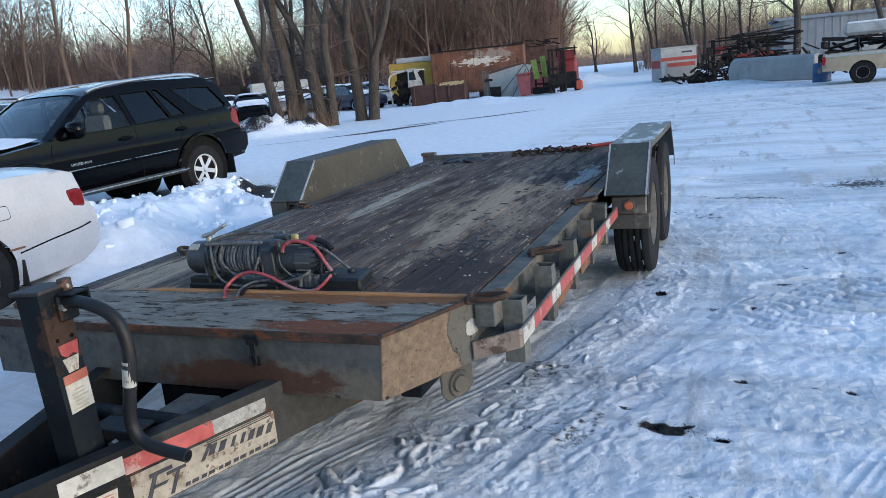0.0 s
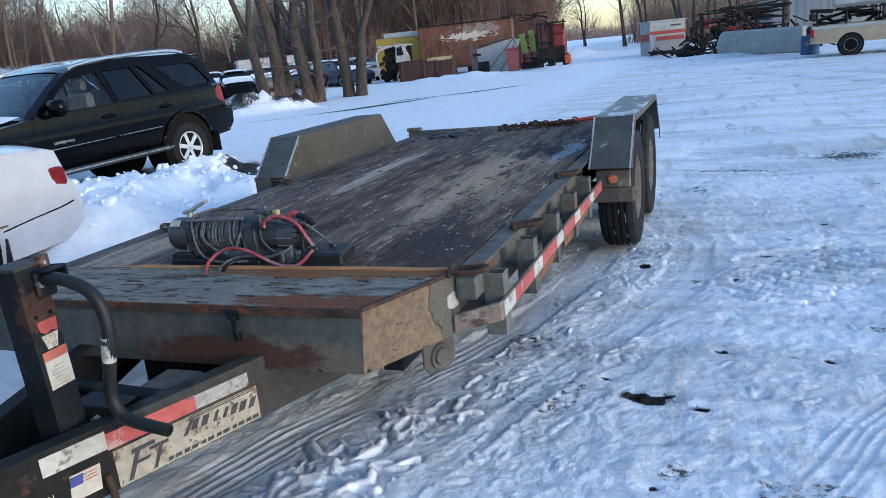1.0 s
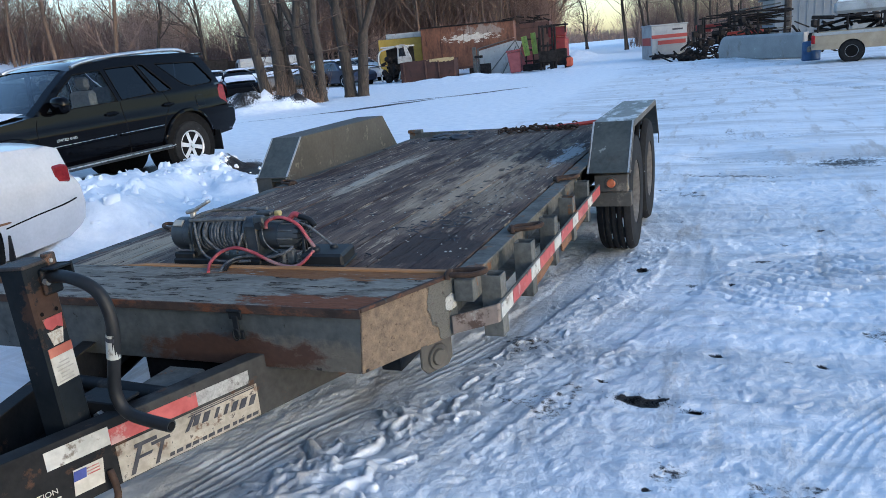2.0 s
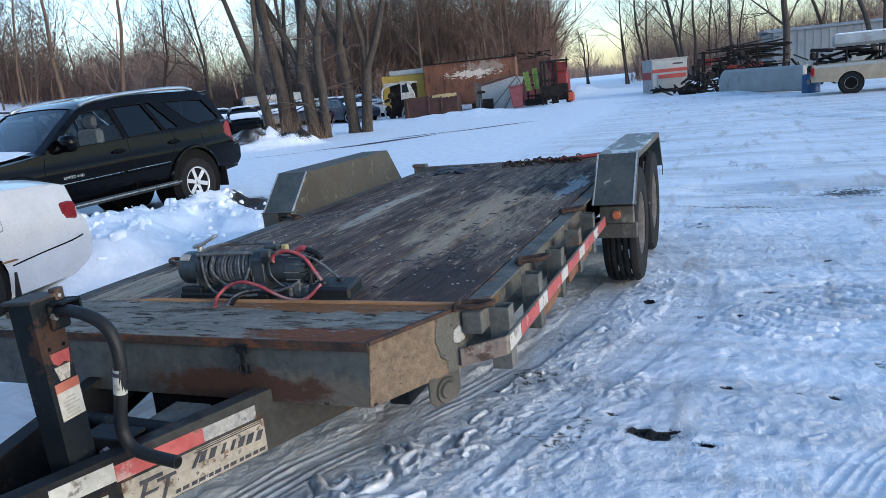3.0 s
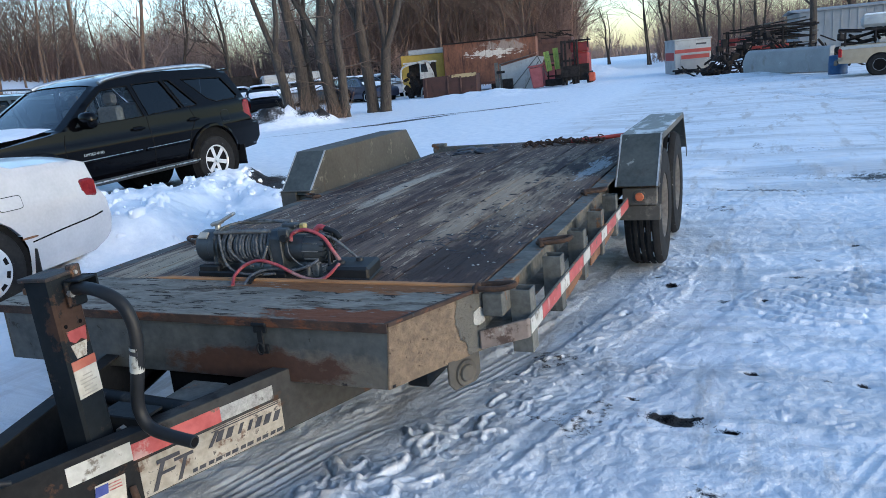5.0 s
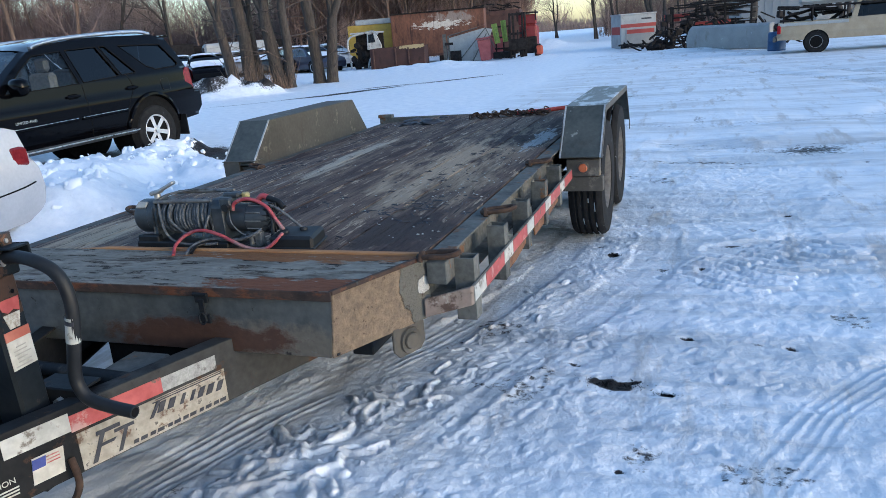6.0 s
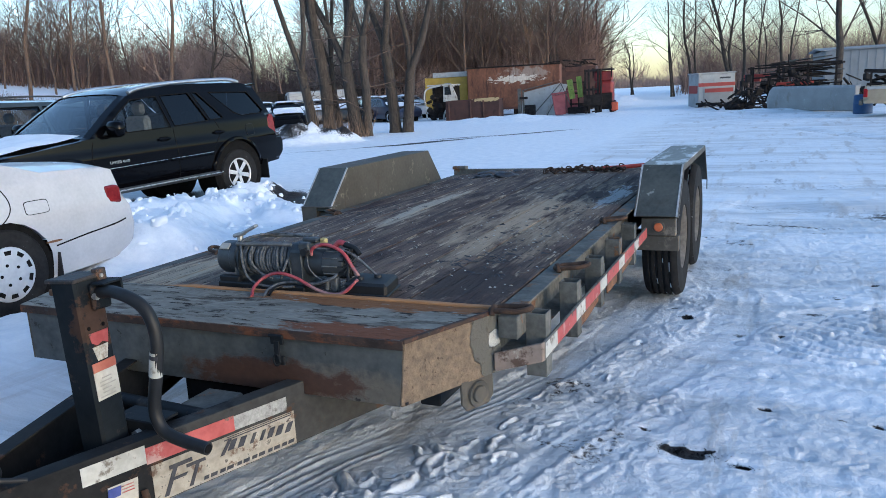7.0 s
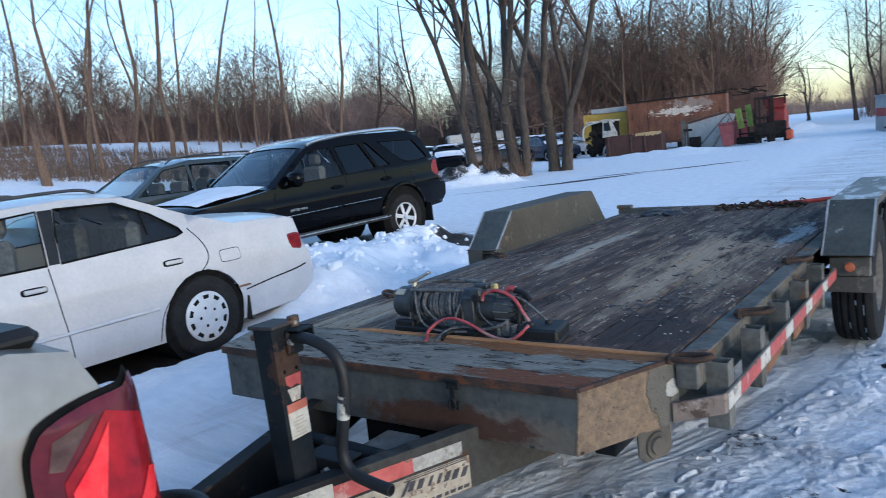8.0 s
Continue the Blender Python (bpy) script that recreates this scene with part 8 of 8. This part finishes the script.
for i, (az, d, turn, p) in enumerate(((38.2, 41, 35, 5), (37.2, 44, 55, 4), (35.6, 40, 40, 1), (34.4, 45, 62, 3), (33.2, 47, 50, 2), (31.6, 46, 48, 0), (30.2, 49, 60, 3), (29.2, 44, 40, 1), (28.0, 42, 58, 4), (26.6, 46, 50, 2), (39.6, 48, 50, 0))):
    bx, by = away(az, d)
    at = (bx, by, ground_z(bx, by) - 0.05)
    if p not in protos:
        c = thing("laid_up_car", at, turn, "snow-covered laid-up car in the row behind the trees", "car", "laid-up cars")
        make_car(c, sf, f_runs, 0.24, ((-1.35, 0.31), (1.3, 0.31)), 0.36, f_wins, paints[p], M_glass_dark, M_glass_dark, belt=0.88, detail=False)
        for y in (-1.35, 1.3):
            for side in (1, -1):
                wheel(c, side * 0.76, y, 0.31, 0.19, side, 0.18, M_hubcap, grooves=2)
        for line in ([(-1.9, 0.78), (-1.0, 0.92), (-0.75, 1.05)], [(-0.3, 1.3), (0.2, 1.38), (0.8, 1.32), (1.3, 1.02)], [(1.45, 0.97), (2.1, 0.93)]):
            bm = sf.strip(line, 0.05, -0.9, 0.9, 8, 0.05)
            part("snow_cover", bm, M_snow_clean, c, "", smooth=True)
        protos[p] = c
    else:
        copy_thing(protos[p], pose(*at, 0, 0, turn))
bx, by = away(33.0, 52)
van = oriented("white_van", bx, by, 40, "white panel van parked behind the trees", "van")
part("van_body", boxes(((0, 0, 1.15), (4.6, 1.9, 1.7)), bevel=0.15), M_white_sheet, van)
part("windscreen", boxes(((-2.25, 0, 1.55), (0.2, 1.6, 0.5)), bevel=0.05), M_black, van)
for x in (-1.5, 1.5):
    for y in (-0.9, 0.9):
        bm = bmesh.new()
        rod(bm, (x, y - 0.1, 0.35), (x, y + 0.1, 0.35), 0.35, n=20)
        part("wheel", bm, M_rubber, van)
for az, d, ln2, turn in ((40.5, 60, 9, 40), (36.5, 62, 8, 42), (31.0, 60, 8, 45), (28.2, 58, 7, 45)):
    bx, by = away(az, d)
    b = oriented("dark_trailer", bx, by, turn, "long dark semi-trailer at the back of the yard", "trailer", "dark trailers")
    part("trailer_body", boxes(((0, 0, 1.35), (ln2, 2.3, 1.3)), bevel=0.04), M_scrap, b)
    part("trailer_frame", boxes(((0, 0, 0.6), (ln2 * 0.96, 1.2, 0.18)), bevel=0.02), M_scrap, b)
    for x in (-0.32 * ln2, 0.3 * ln2, 0.42 * ln2):
        bm = bmesh.new()
        rod(bm, (x, -1.05, 0.45), (x, 1.05, 0.45), 0.45, n=20)
        part("wheel_pair", bm, M_rubber, b)

# ---- trees ----
M_bark = mat("grey_brown_bark", (0.026, 0.021, 0.017), (0.085, 0.068, 0.054), 7, 0.9, 0, 0.9, fine=45, stretch=(3, 3, 0.5))
# paler, warmer bark; on the field trees its colour carries the low light
M_bark_pale = mat("pale_and_warm_lit_bark", (0.07, 0.046, 0.033), (0.18, 0.12, 0.083), 7, 0.9, 0, 0.8, fine=40, stretch=(3, 3, 0.5))
M_twig = mat("brown_winter_twigs", (0.19, 0.125, 0.098), (0.4, 0.275, 0.21), 2, 0.9, 0, 0)
M_twig_near = mat("grey_brown_branches", (0.05, 0.036, 0.028), (0.13, 0.095, 0.074), 4, 0.9, 0, 0.3)
M_thicket = mat("red_brown_thicket", (0.1, 0.06, 0.047), (0.26, 0.165, 0.125), 0.7, 0.9, 0, 0)
M_brush = mat("tawny_dry_weeds", (0.14, 0.088, 0.056), (0.3, 0.2, 0.13), 2, 0.9, 0, 0)


def limb(segs, rng, p, d, ln, r, level, last, spread, kids, lift, side=1.0):
    n = 7 if level == 0 else 4 if level == 1 else 3
    r0 = r
    for i in range(n):
        q = p + d * (ln / n)
        r1 = r * (1 - 0.7 * (i + 1) / n)
        segs.append((p, q, r0, r1, level))
        p, r0 = q, r1
        d = (d + Vector((rng.gauss(0, 0.11), rng.gauss(0, 0.11), rng.gauss(lift * 0.5, 0.06)))).normalized()
        if level < last and (i > 0 or level > 0):
            for _ in range(kids[level] if i == 3 or rng.random() < 0.8 else rng.randrange(2)):
                a = radians(rng.uniform(0.6, 1.25) * spread)
                e = (d * math.cos(a) + Matrix.Rotation(rng.uniform(0, 6.28), 3, d) @ d.orthogonal().normalized() * math.sin(a))
                e = (e + Vector((0, 0, lift))).normalized()
                limb(segs, rng, p, e, side * ln * rng.uniform(0.45, 0.75) * (1 - 0.07 * i), side * r1 * rng.uniform(0.38, 0.58), level + 1, last, spread, kids, lift)


def tubes(segs, sides):
    """Vertices and triangles of tapered sticks, with the given number of sides for each level."""
    V, T, base = [], [], 0
    for lv in sorted({s[4] for s in segs}):
        g = [s for s in segs if s[4] == lv]
        n = sides[min(lv, len(sides) - 1)]
        P = np.array([s[0][:] for s in g])
        Q = np.array([s[1][:] for s in g])
        R0, R1 = np.array([s[2] for s in g]), np.array([s[3] for s in g])
        D = (Q - P) / np.maximum(np.linalg.norm(Q - P, axis=1), 1e-6)[:, None]
        A = np.cross(D, np.where(np.abs(D[:, 2:3]) > 0.9, np.array([[1.0, 0, 0]]), np.array([[0, 0, 1.0]])))
        A /= np.linalg.norm(A, axis=1)[:, None]
        B = np.cross(D, A)
        rings = []
        for C, R in ((P, R0), (Q, R1)):
            for k in range(n):
                t = 2 * math.pi * k / n
                rings.append(C + R[:, None] * (A * math.cos(t) + B * math.sin(t)))
        v = np.stack(rings, 1)                       # seg, 2n, 3
        f = []
        for k in range(n):
            a, b, c, e = k, (k + 1) % n, n + (k + 1) % n, n + k
            f += [(a, b, c), (a, c, e)]
        f = np.array(f)[None] + (base + 2 * n * np.arange(len(g)))[:, None, None]
        V.append(v.reshape(-1, 3))
        T.append(f.reshape(-1, 3))
        base += 2 * n * len(g)
    return np.concatenate(V), np.concatenate(T)


def mesh_of(name, V, T, material, parent=None, label="", smooth=True):
    me = bpy.data.meshes.new(name)
    me.vertices.add(len(V))
    me.vertices.foreach_set("co", V.reshape(-1).astype(np.float32))
    me.loops.add(3 * len(T))
    me.loops.foreach_set("vertex_index", T.reshape(-1).astype(np.int32))
    me.polygons.add(len(T))
    me.polygons.foreach_set("loop_start", np.arange(0, 3 * len(T), 3, dtype=np.int32))
    me.polygons.foreach_set("use_smooth", np.full(len(T), smooth))
    me.update(calc_edges=True)
    me.materials.append(material)
    ob = new(name, me)
    if parent:
        ob.parent = parent
    if label:
        ob["label"] = label
    return ob


def tree(at, stems, seed, label, bark=None, spread=36, kids=(2, 2, 2), last=3, lift=0.16, group="", twig=None, fork=0, side=1.0):
    """A bare tree of one or more stems: (offset, lean direction, length, radius) each."""
    rng = random.Random(seed)
    z = ground_z(*at) - 0.05
    t = thing("bare_tree", (at[0], at[1], z), 0, label, "tree", group)
    trunk, crown = [], []
    for off, lean, ln, r in stems:
        segs = []
        p, d = Vector((*off, 0)), Vector((*lean, 1)).normalized()
        if fork:
            # a short bole that splits into spreading limbs, with thin side branches below the fork
            high = fork * rng.uniform(0.75, 1.3)
            rad = r
            for i in range(4):
                q = p + d * (high / 4)
                segs.append((p, q, rad, rad * 0.95, 0))
                p, rad = q, rad * 0.95
                d = (d + Vector((rng.gauss(0, 0.05), rng.gauss(0, 0.05), 0.02))).normalized()
                for _ in range(2 if i else 1):
                    a = rng.uniform(0, 6.28)
                    limb(segs, rng, p, Vector((math.cos(a), math.sin(a), rng.uniform(-0.1, 0.5))).normalized(), rng.uniform(1.0, 2.2), rng.uniform(0.012, 0.028), 2, last, 40, kids, 0.05)
            turn = rng.uniform(-0.4, 0.4)
            for k in range(rng.choice((2, 2, 3))):
                a = turn + math.pi * k + rng.gauss(0, 0.3)
                e = (d + Vector((math.cos(a), math.sin(a), 0)) * rng.uniform(0.16, 0.42)).normalized()
                limb(segs, rng, p - d * 0.06, e, (ln - high) * rng.uniform(0.8, 1), rad * rng.uniform(0.6, 0.8), 0, last, spread, kids, lift)
        else:
            limb(segs, rng, p, d, ln, r, 0, last, spread, kids, lift, side)
        trunk += [s for s in segs if s[4] == 0]
        crown += [s for s in segs if s[4] > 0]
        p, q, r0, r1, _ = segs[0]
        trunk.remove(segs[0])
        a, b, c = 0.07, 0.2, 0.5
        mid = lambda f: p + (q - p) * f
        thick = lambda f: r0 + (r1 - r0) * f + r0 * 0.4 * math.exp(-f * 9)
        for f, g in ((0, a), (a, b), (b, c), (c, 1)):
            trunk.append((mid(f), mid(g), thick(f), thick(g) if g < 1 else r1, 0))
    V, T = tubes(trunk, (9,))
    mesh_of("trunk", V, T, bark or M_bark, t)
    V, T = tubes(crown, (9, 6, 4, 3, 3))
    mesh_of("crown", V, T, twig or M_twig_near, t)
    return t


# the clump beside the yard's edge
for az, d, seed, stems in (
        (33.5, 27.5, 1, [((0, 0), (-0.14, -0.05), 13, 0.19)]),
        (32.5, 27.6, 2, [((0, 0), (-0.05, 0.05), 14, 0.24)]),
        (31.6, 27.9, 8, [((0, 0), (-0.16, 0.0), 12, 0.13)]),
        (30.4, 27.3, 3, [((0, 0), (-0.1, 0.0), 13, 0.25), ((0.34, 0.1), (0.06, -0.05), 13, 0.17)]),
        (27.2, 28.8, 5, [((-0.2, 0), (-0.05, 0.03), 13, 0.23), ((0.3, 0), (0.12, 0.0), 13, 0.22)])):
    tree(away(az, d), stems, seed, "tall bare grey-barked tree at the edge of the yard", spread=44, last=3, kids=(2, 2, 1, 1), fork=3.0, group="trees at the yard's edge")
# tall slender trees in the field; warm low light is put into their bark colour
for i, (az, d, ln, r, lean) in enumerate(((62.3, 46, 15, 0.2, -0.12), (60.9, 47, 17, 0.22, -0.06), (60.2, 45, 15, 0.17, -0.2), (58.3, 48, 15, 0.2, 0.25), (55.6, 50, 18, 0.24, 0.02), (54.6, 55, 17, 0.18, -0.1),
                                         (52.4, 52, 16, 0.18, 0.06), (47.4, 56, 17, 0.22, 0.08), (43.6, 60, 17, 0.24, 0.06), (57.0, 62, 16, 0.17, -0.15), (64.8, 60, 16, 0.2, 0.1), (49.6, 66, 15, 0.18, -0.06), (67.5, 50, 16, 0.2, 0.0))):
    tree(away(az, d), [((0, 0), (lean, 0.05), ln, r * 0.72)], 20 + i, "slender bare tree in the field, warm light painted into its pale bark", M_bark_pale, 50, (2, 2, 2), 3, 0.1, "trees in the field", side=0.55)
# single trees behind the yard
for i, (az, d, ln, r, stems) in enumerate(((15.4, 58, 14, 0.3, 1), (12.6, 62, 13, 0.25, 2), (18.5, 60, 14, 0.3, 1), (21.0, 60, 14, 0.28, 2), (10.0, 92, 7.0, 0.22, 2), (3.0, 62, 12, 0.3, 3), (5.6, 66, 11, 0.22, 2), (7.2, 70, 10, 0.18, 2),
                                           (-3.4, 44, 11, 0.34, 1), (-0.5, 66, 11, 0.22, 2), (-6.4, 64, 12, 0.26, 2), (1.2, 80, 11, 0.22, 2), (-9.0, 56, 13, 0.3, 2), (24.5, 62, 14, 0.28, 2), (37.5, 60, 13, 0.24, 2), (40.5, 64, 14, 0.24, 1))):
    rng = random.Random(70 + i)
    tree(away(az, d), [((0.2 * k, 0.1 * k), (rng.uniform(-0.2, 0.2) + (k - stems / 2) * 0.16, 0), ln * rng.uniform(0.85, 1), r * (0.62 if k == 0 else 0.42)) for k in range(stems)], 40 + i, "bare spreading tree behind the yard", None, 50, (2, 3, 2) if stems < 3 else (2, 2, 2), 3, 0.1, "trees behind the yard", side=0.8)
# a broken stump in the field
x, y = away(63.8, 41)
stump = thing("broken_trunk", (x, y, ground_z(x, y) - 0.1), 0, "snapped pale tree trunk in the field", "tree")
V, T = tubes([(Vector((0, 0, 0)), Vector((-0.35, 0, 1.9)), 0.27, 0.21, 0), (Vector((-0.35, 0, 1.9)), Vector((-0.95, 0.1, 3.3)), 0.2, 0.05, 0), (Vector((-0.35, 0, 1.9)), Vector((-0.2, 0, 2.7)), 0.12, 0.02, 0)], (9,))
mesh_of("trunk", V, T, M_bark_pale, stump)

# the far woods: many bare trees in one mass, and brush at their feet; some added out of view
def scatter(places, kinds, rng):
    VV, TT, base = [], [], 0
    for x, y, z, s in places:
        V, T = kinds[rng.randrange(len(kinds))]
        a = rng.uniform(0, 6.28)
        c, k = math.cos(a), math.sin(a)
        w = s * rng.uniform(0.8, 1.15)
        VV.append(np.stack([x + w * (c * V[:, 0] - k * V[:, 1]), y + w * (k * V[:, 0] + c * V[:, 1]), z + s * V[:, 2]], 1))
        TT.append(T + base)
        base += len(V)
    return np.concatenate(VV), np.concatenate(TT)


rng = random.Random(5)
kinds, plain = [], []
for i in range(9):
    segs = []
    stems = 1 if i < 6 else 3
    for k in range(stems):
        limb(segs, rng, Vector((0.3 * k, 0.2 * k, 0)), Vector((rng.uniform(-0.15, 0.15), rng.uniform(-0.15, 0.15), 1)).normalized(), 1.0 * (9 if stems == 1 else 6), 0.13 if stems == 1 else 0.07, 0, 3, 44, (2, 2, 2) if stems == 1 else (2, 2, 1), 0.12)
    segs = [(p, q, max(a, 0.024), max(b, 0.018), lv) for p, q, a, b, lv in segs if lv < 3 or rng.random() < 0.16]
    kinds.append(tubes(segs, (5, 3, 3, 3)))
    plain.append(tubes([(p, q, max(a, 0.05), max(b, 0.04), lv) for p, q, a, b, lv in segs if lv < 2], (4, 3)))
bushes = []
for i in range(6):
    segs = []
    for k in range(9):
        a = rng.uniform(0, 6.28)
        limb(segs, rng, Vector((0.25 * math.cos(a), 0.25 * math.sin(a), 0)), Vector((0.5 * math.cos(a), 0.5 * math.sin(a), 1)).normalized(), rng.uniform(1.4, 3.2), 0.02, 1, 3, 46, (2, 2, 1), 0.03)
    bushes.append(tubes([(p, q, max(a, 0.013), max(b, 0.01), lv) for p, q, a, b, lv in segs if lv < 3 or rng.random() < 0.4], (3,)))
places = []


def belt(az0, az1, d0, d1, n, s0, s1):
    for _ in range(n):
        x, y = away(rng.uniform(az0, az1), rng.uniform(d0, d1))
        places.append((x, y, ground_z(x, y) - 0.2, rng.uniform(s0, s1)))


belt(27, 78, 84, 116, 112, 0.6, 0.9)
belt(26, 46, 62, 82, 20, 0.6, 0.95)
belt(12.5, 28, 54, 90, 30, 0.55, 0.95)
belt(-12, 7.0, 78, 120, 34, 0.4, 0.7)
V, T = scatter(places, kinds, rng)
places = []
belt(5, 13, 230, 300, 60, 0.5, 0.9)
# unseen trees added round the camera to block low light and darken reflections
belt(78, 215, 60, 95, 150, 0.7, 1.1)
belt(215, 348, 75, 110, 110, 0.5, 0.8)
V2, T2 = scatter(places, plain, rng)
V, T = np.concatenate([V, V2]), np.concatenate([T, T2 + len(V)])
places = []
belt(27, 78, 78, 108, 48, 0.6, 1.2)
belt(12.5, 29, 49, 80, 32, 0.5, 1.0)
belt(-12, 7.0, 70, 112, 28, 0.6, 1.1)
V2, T2 = scatter(places, bushes, rng)
V, T = np.concatenate([V, V2]), np.concatenate([T, T2 + len(V)])
places = []
belt(12.5, 30, 52, 74, 34, 0.7, 1.1)
belt(30, 70, 72, 92, 40, 0.7, 1.0)
V2, T2 = scatter(places, kinds[:6], rng)
tagged(mesh_of("wood_edge", V2, T2, M_bark_pale), "pale slender bare trees at the woods' edge", "woods", kind="stuff")
tagged(mesh_of("far_woods", V, T, M_twig), "dense brown leafless winter woods, with an unseen ring added behind the camera", "woods", kind="stuff")


def sticks(n, place, h0, h1, w0, w1, lean, rng):
    """Many thin upright blades."""
    base = np.array([place() for _ in range(n)])
    m = len(base)
    r = np.random.RandomState(rng.randrange(9999))
    h = r.uniform(h0, h1, m)
    w = r.uniform(w0, w1, m)
    a = r.uniform(0, 6.28, m)
    lx, ly = r.normal(0, lean, m) * h, r.normal(0, lean, m) * h
    A = base + np.stack([w * np.cos(a), w * np.sin(a), 0 * h], 1)
    B = base + np.stack([w * np.cos(a + 2.1), w * np.sin(a + 2.1), 0 * h], 1)
    C = base + np.stack([w * np.cos(a + 4.2), w * np.sin(a + 4.2), 0 * h], 1)
    D = base + np.stack([lx, ly, h], 1)
    V = np.stack([A, B, C, D], 1).reshape(-1, 3)
    i = 4 * np.arange(m)[:, None]
    T = np.concatenate([i + np.array([[0, 1, 3]]), i + np.array([[1, 2, 3]]), i + np.array([[2, 0, 3]])])
    return V, T


def in_belt(az0, az1, d0, d1):
    def one():
        x, y = away(rng.uniform(az0, az1), rng.uniform(d0, d1))
        return (x, y, ground_z(x, y) - 0.05)
    return one


# the last batch is unseen, added behind the camera to screen low light
parts_ = [sticks(9000, in_belt(26, 78, 84, 118), 1.0, 5.0, 0.014, 0.03, 0.25, rng), sticks(1500, in_belt(12.5, 30, 54, 90), 0.8, 4.0, 0.012, 0.03, 0.3, rng),
          sticks(1800, in_belt(-12, 7, 74, 115), 0.6, 2.4, 0.012, 0.03, 0.3, rng), sticks(2500, in_belt(5, 14, 230, 300), 1.0, 4, 0.08, 0.16, 0.1, rng), sticks(9000, in_belt(78, 215, 58, 95), 2.0, 8.0, 0.05, 0.1, 0.1, rng)]
off, Vs, Ts = 0, [], []
for V, T in parts_:
    Vs.append(V)
    Ts.append(T + off)
    off += len(V)
tagged(mesh_of("undergrowth", np.concatenate(Vs), np.concatenate(Ts), M_twig), "brown tangled undergrowth below the woods, some added unseen behind the camera", "undergrowth", kind="stuff")


def saplings(n, place, h0, h1, w0, w1, rng, side=7):
    """Bare young stems, each with upswept side shoots."""
    r = np.random.RandomState(rng.randrange(9999))
    base = np.array([place() for _ in range(n)])
    h = r.uniform(h0, h1, n)
    w = r.uniform(w0, w1, n)
    top = np.stack([r.normal(0, 0.12, n) * h, r.normal(0, 0.12, n) * h, h], 1)
    P, Q, R = [base], [base + top], [w]
    for k in range(side):
        f = r.uniform(0.2, 0.92, n)[:, None]
        a, up = r.uniform(0, 6.28, n), r.uniform(0.25, 1.1, n)
        ln = h * r.uniform(0.14, 0.4, n)
        P.append(base + top * f)
        Q.append(base + top * f + np.stack([ln * np.cos(a), ln * np.sin(a), ln * up], 1))
        R.append(w * 0.55)
    P, Q, R = np.concatenate(P), np.concatenate(Q), np.concatenate(R)
    a = r.uniform(0, 6.28, len(P))
    V = np.stack([P + R[:, None] * np.stack([np.cos(a + t), np.sin(a + t), 0 * a], 1) for t in (0, 2.1, 4.2)] + [Q], 1).reshape(-1, 3)
    i = 4 * np.arange(len(P))[:, None]
    return V, np.concatenate([i + np.array([[0, 1, 3]]), i + np.array([[1, 2, 3]]), i + np.array([[2, 0, 3]])])


Vs, Ts, off = [], [], 0
for n, where, h0, h1, w0, w1 in ((3600, (12.3, 30, 56, 92), 3, 10, 0.025, 0.06), (1500, (12.3, 30, 54, 80), 1.2, 4, 0.02, 0.04), (7200, (27, 80, 82, 116), 2.0, 7.5, 0.03, 0.07), (2000, (-12, 6.5, 80, 116), 1.5, 8, 0.025, 0.05)):
    V, T = saplings(n, in_belt(*where), h0, h1, w0, w1, rng)
    Vs.append(V)
    Ts.append(T + off)
    off += len(V)
tagged(mesh_of("thicket", np.concatenate(Vs), np.concatenate(Ts), M_thicket), "dense red-brown thicket of bare young stems", "woods", kind="stuff")
V, T = sticks(19000, in_belt(49, 80, 43, 64), 0.35, 1.1, 0.02, 0.05, 0.3, rng)
V2, T2 = sticks(520, in_belt(29.5, 34, 26.3, 28.6), 0.3, 1.5, 0.005, 0.011, 0.35, rng)
tagged(mesh_of("dry_weeds", np.concatenate([V, V2]), np.concatenate([T, T2 + len(V)]), M_brush), "tawny dry weeds standing in snow", "weeds", kind="stuff")


def patch_spot():
    cx, cy, rx, ry, k = rng.choice(((1.54, 0.8, 0.1, 0.035, 1), (1.54, 0.8, 0.1, 0.035, 1), (1.74, 0.745, 0.03, 0.012, 1), (1.369, 2.51, 0.03, 0.03, 1), (2.9, 6.24, 0.4, 0.3, 1)))
    x, y = rng.gauss(cx, rx * 0.62), rng.gauss(cy, ry * 0.62)
    return (x, y, ground_z(x, y) - 0.004)


V, T = sticks(1500, patch_spot, 0.003, 0.009, 0.002, 0.005, 1.1, rng)
tagged(mesh_of("dead_grass", V, T, M_pit), "dark dead grass in bare spots of the snow", "grass", kind="stuff")
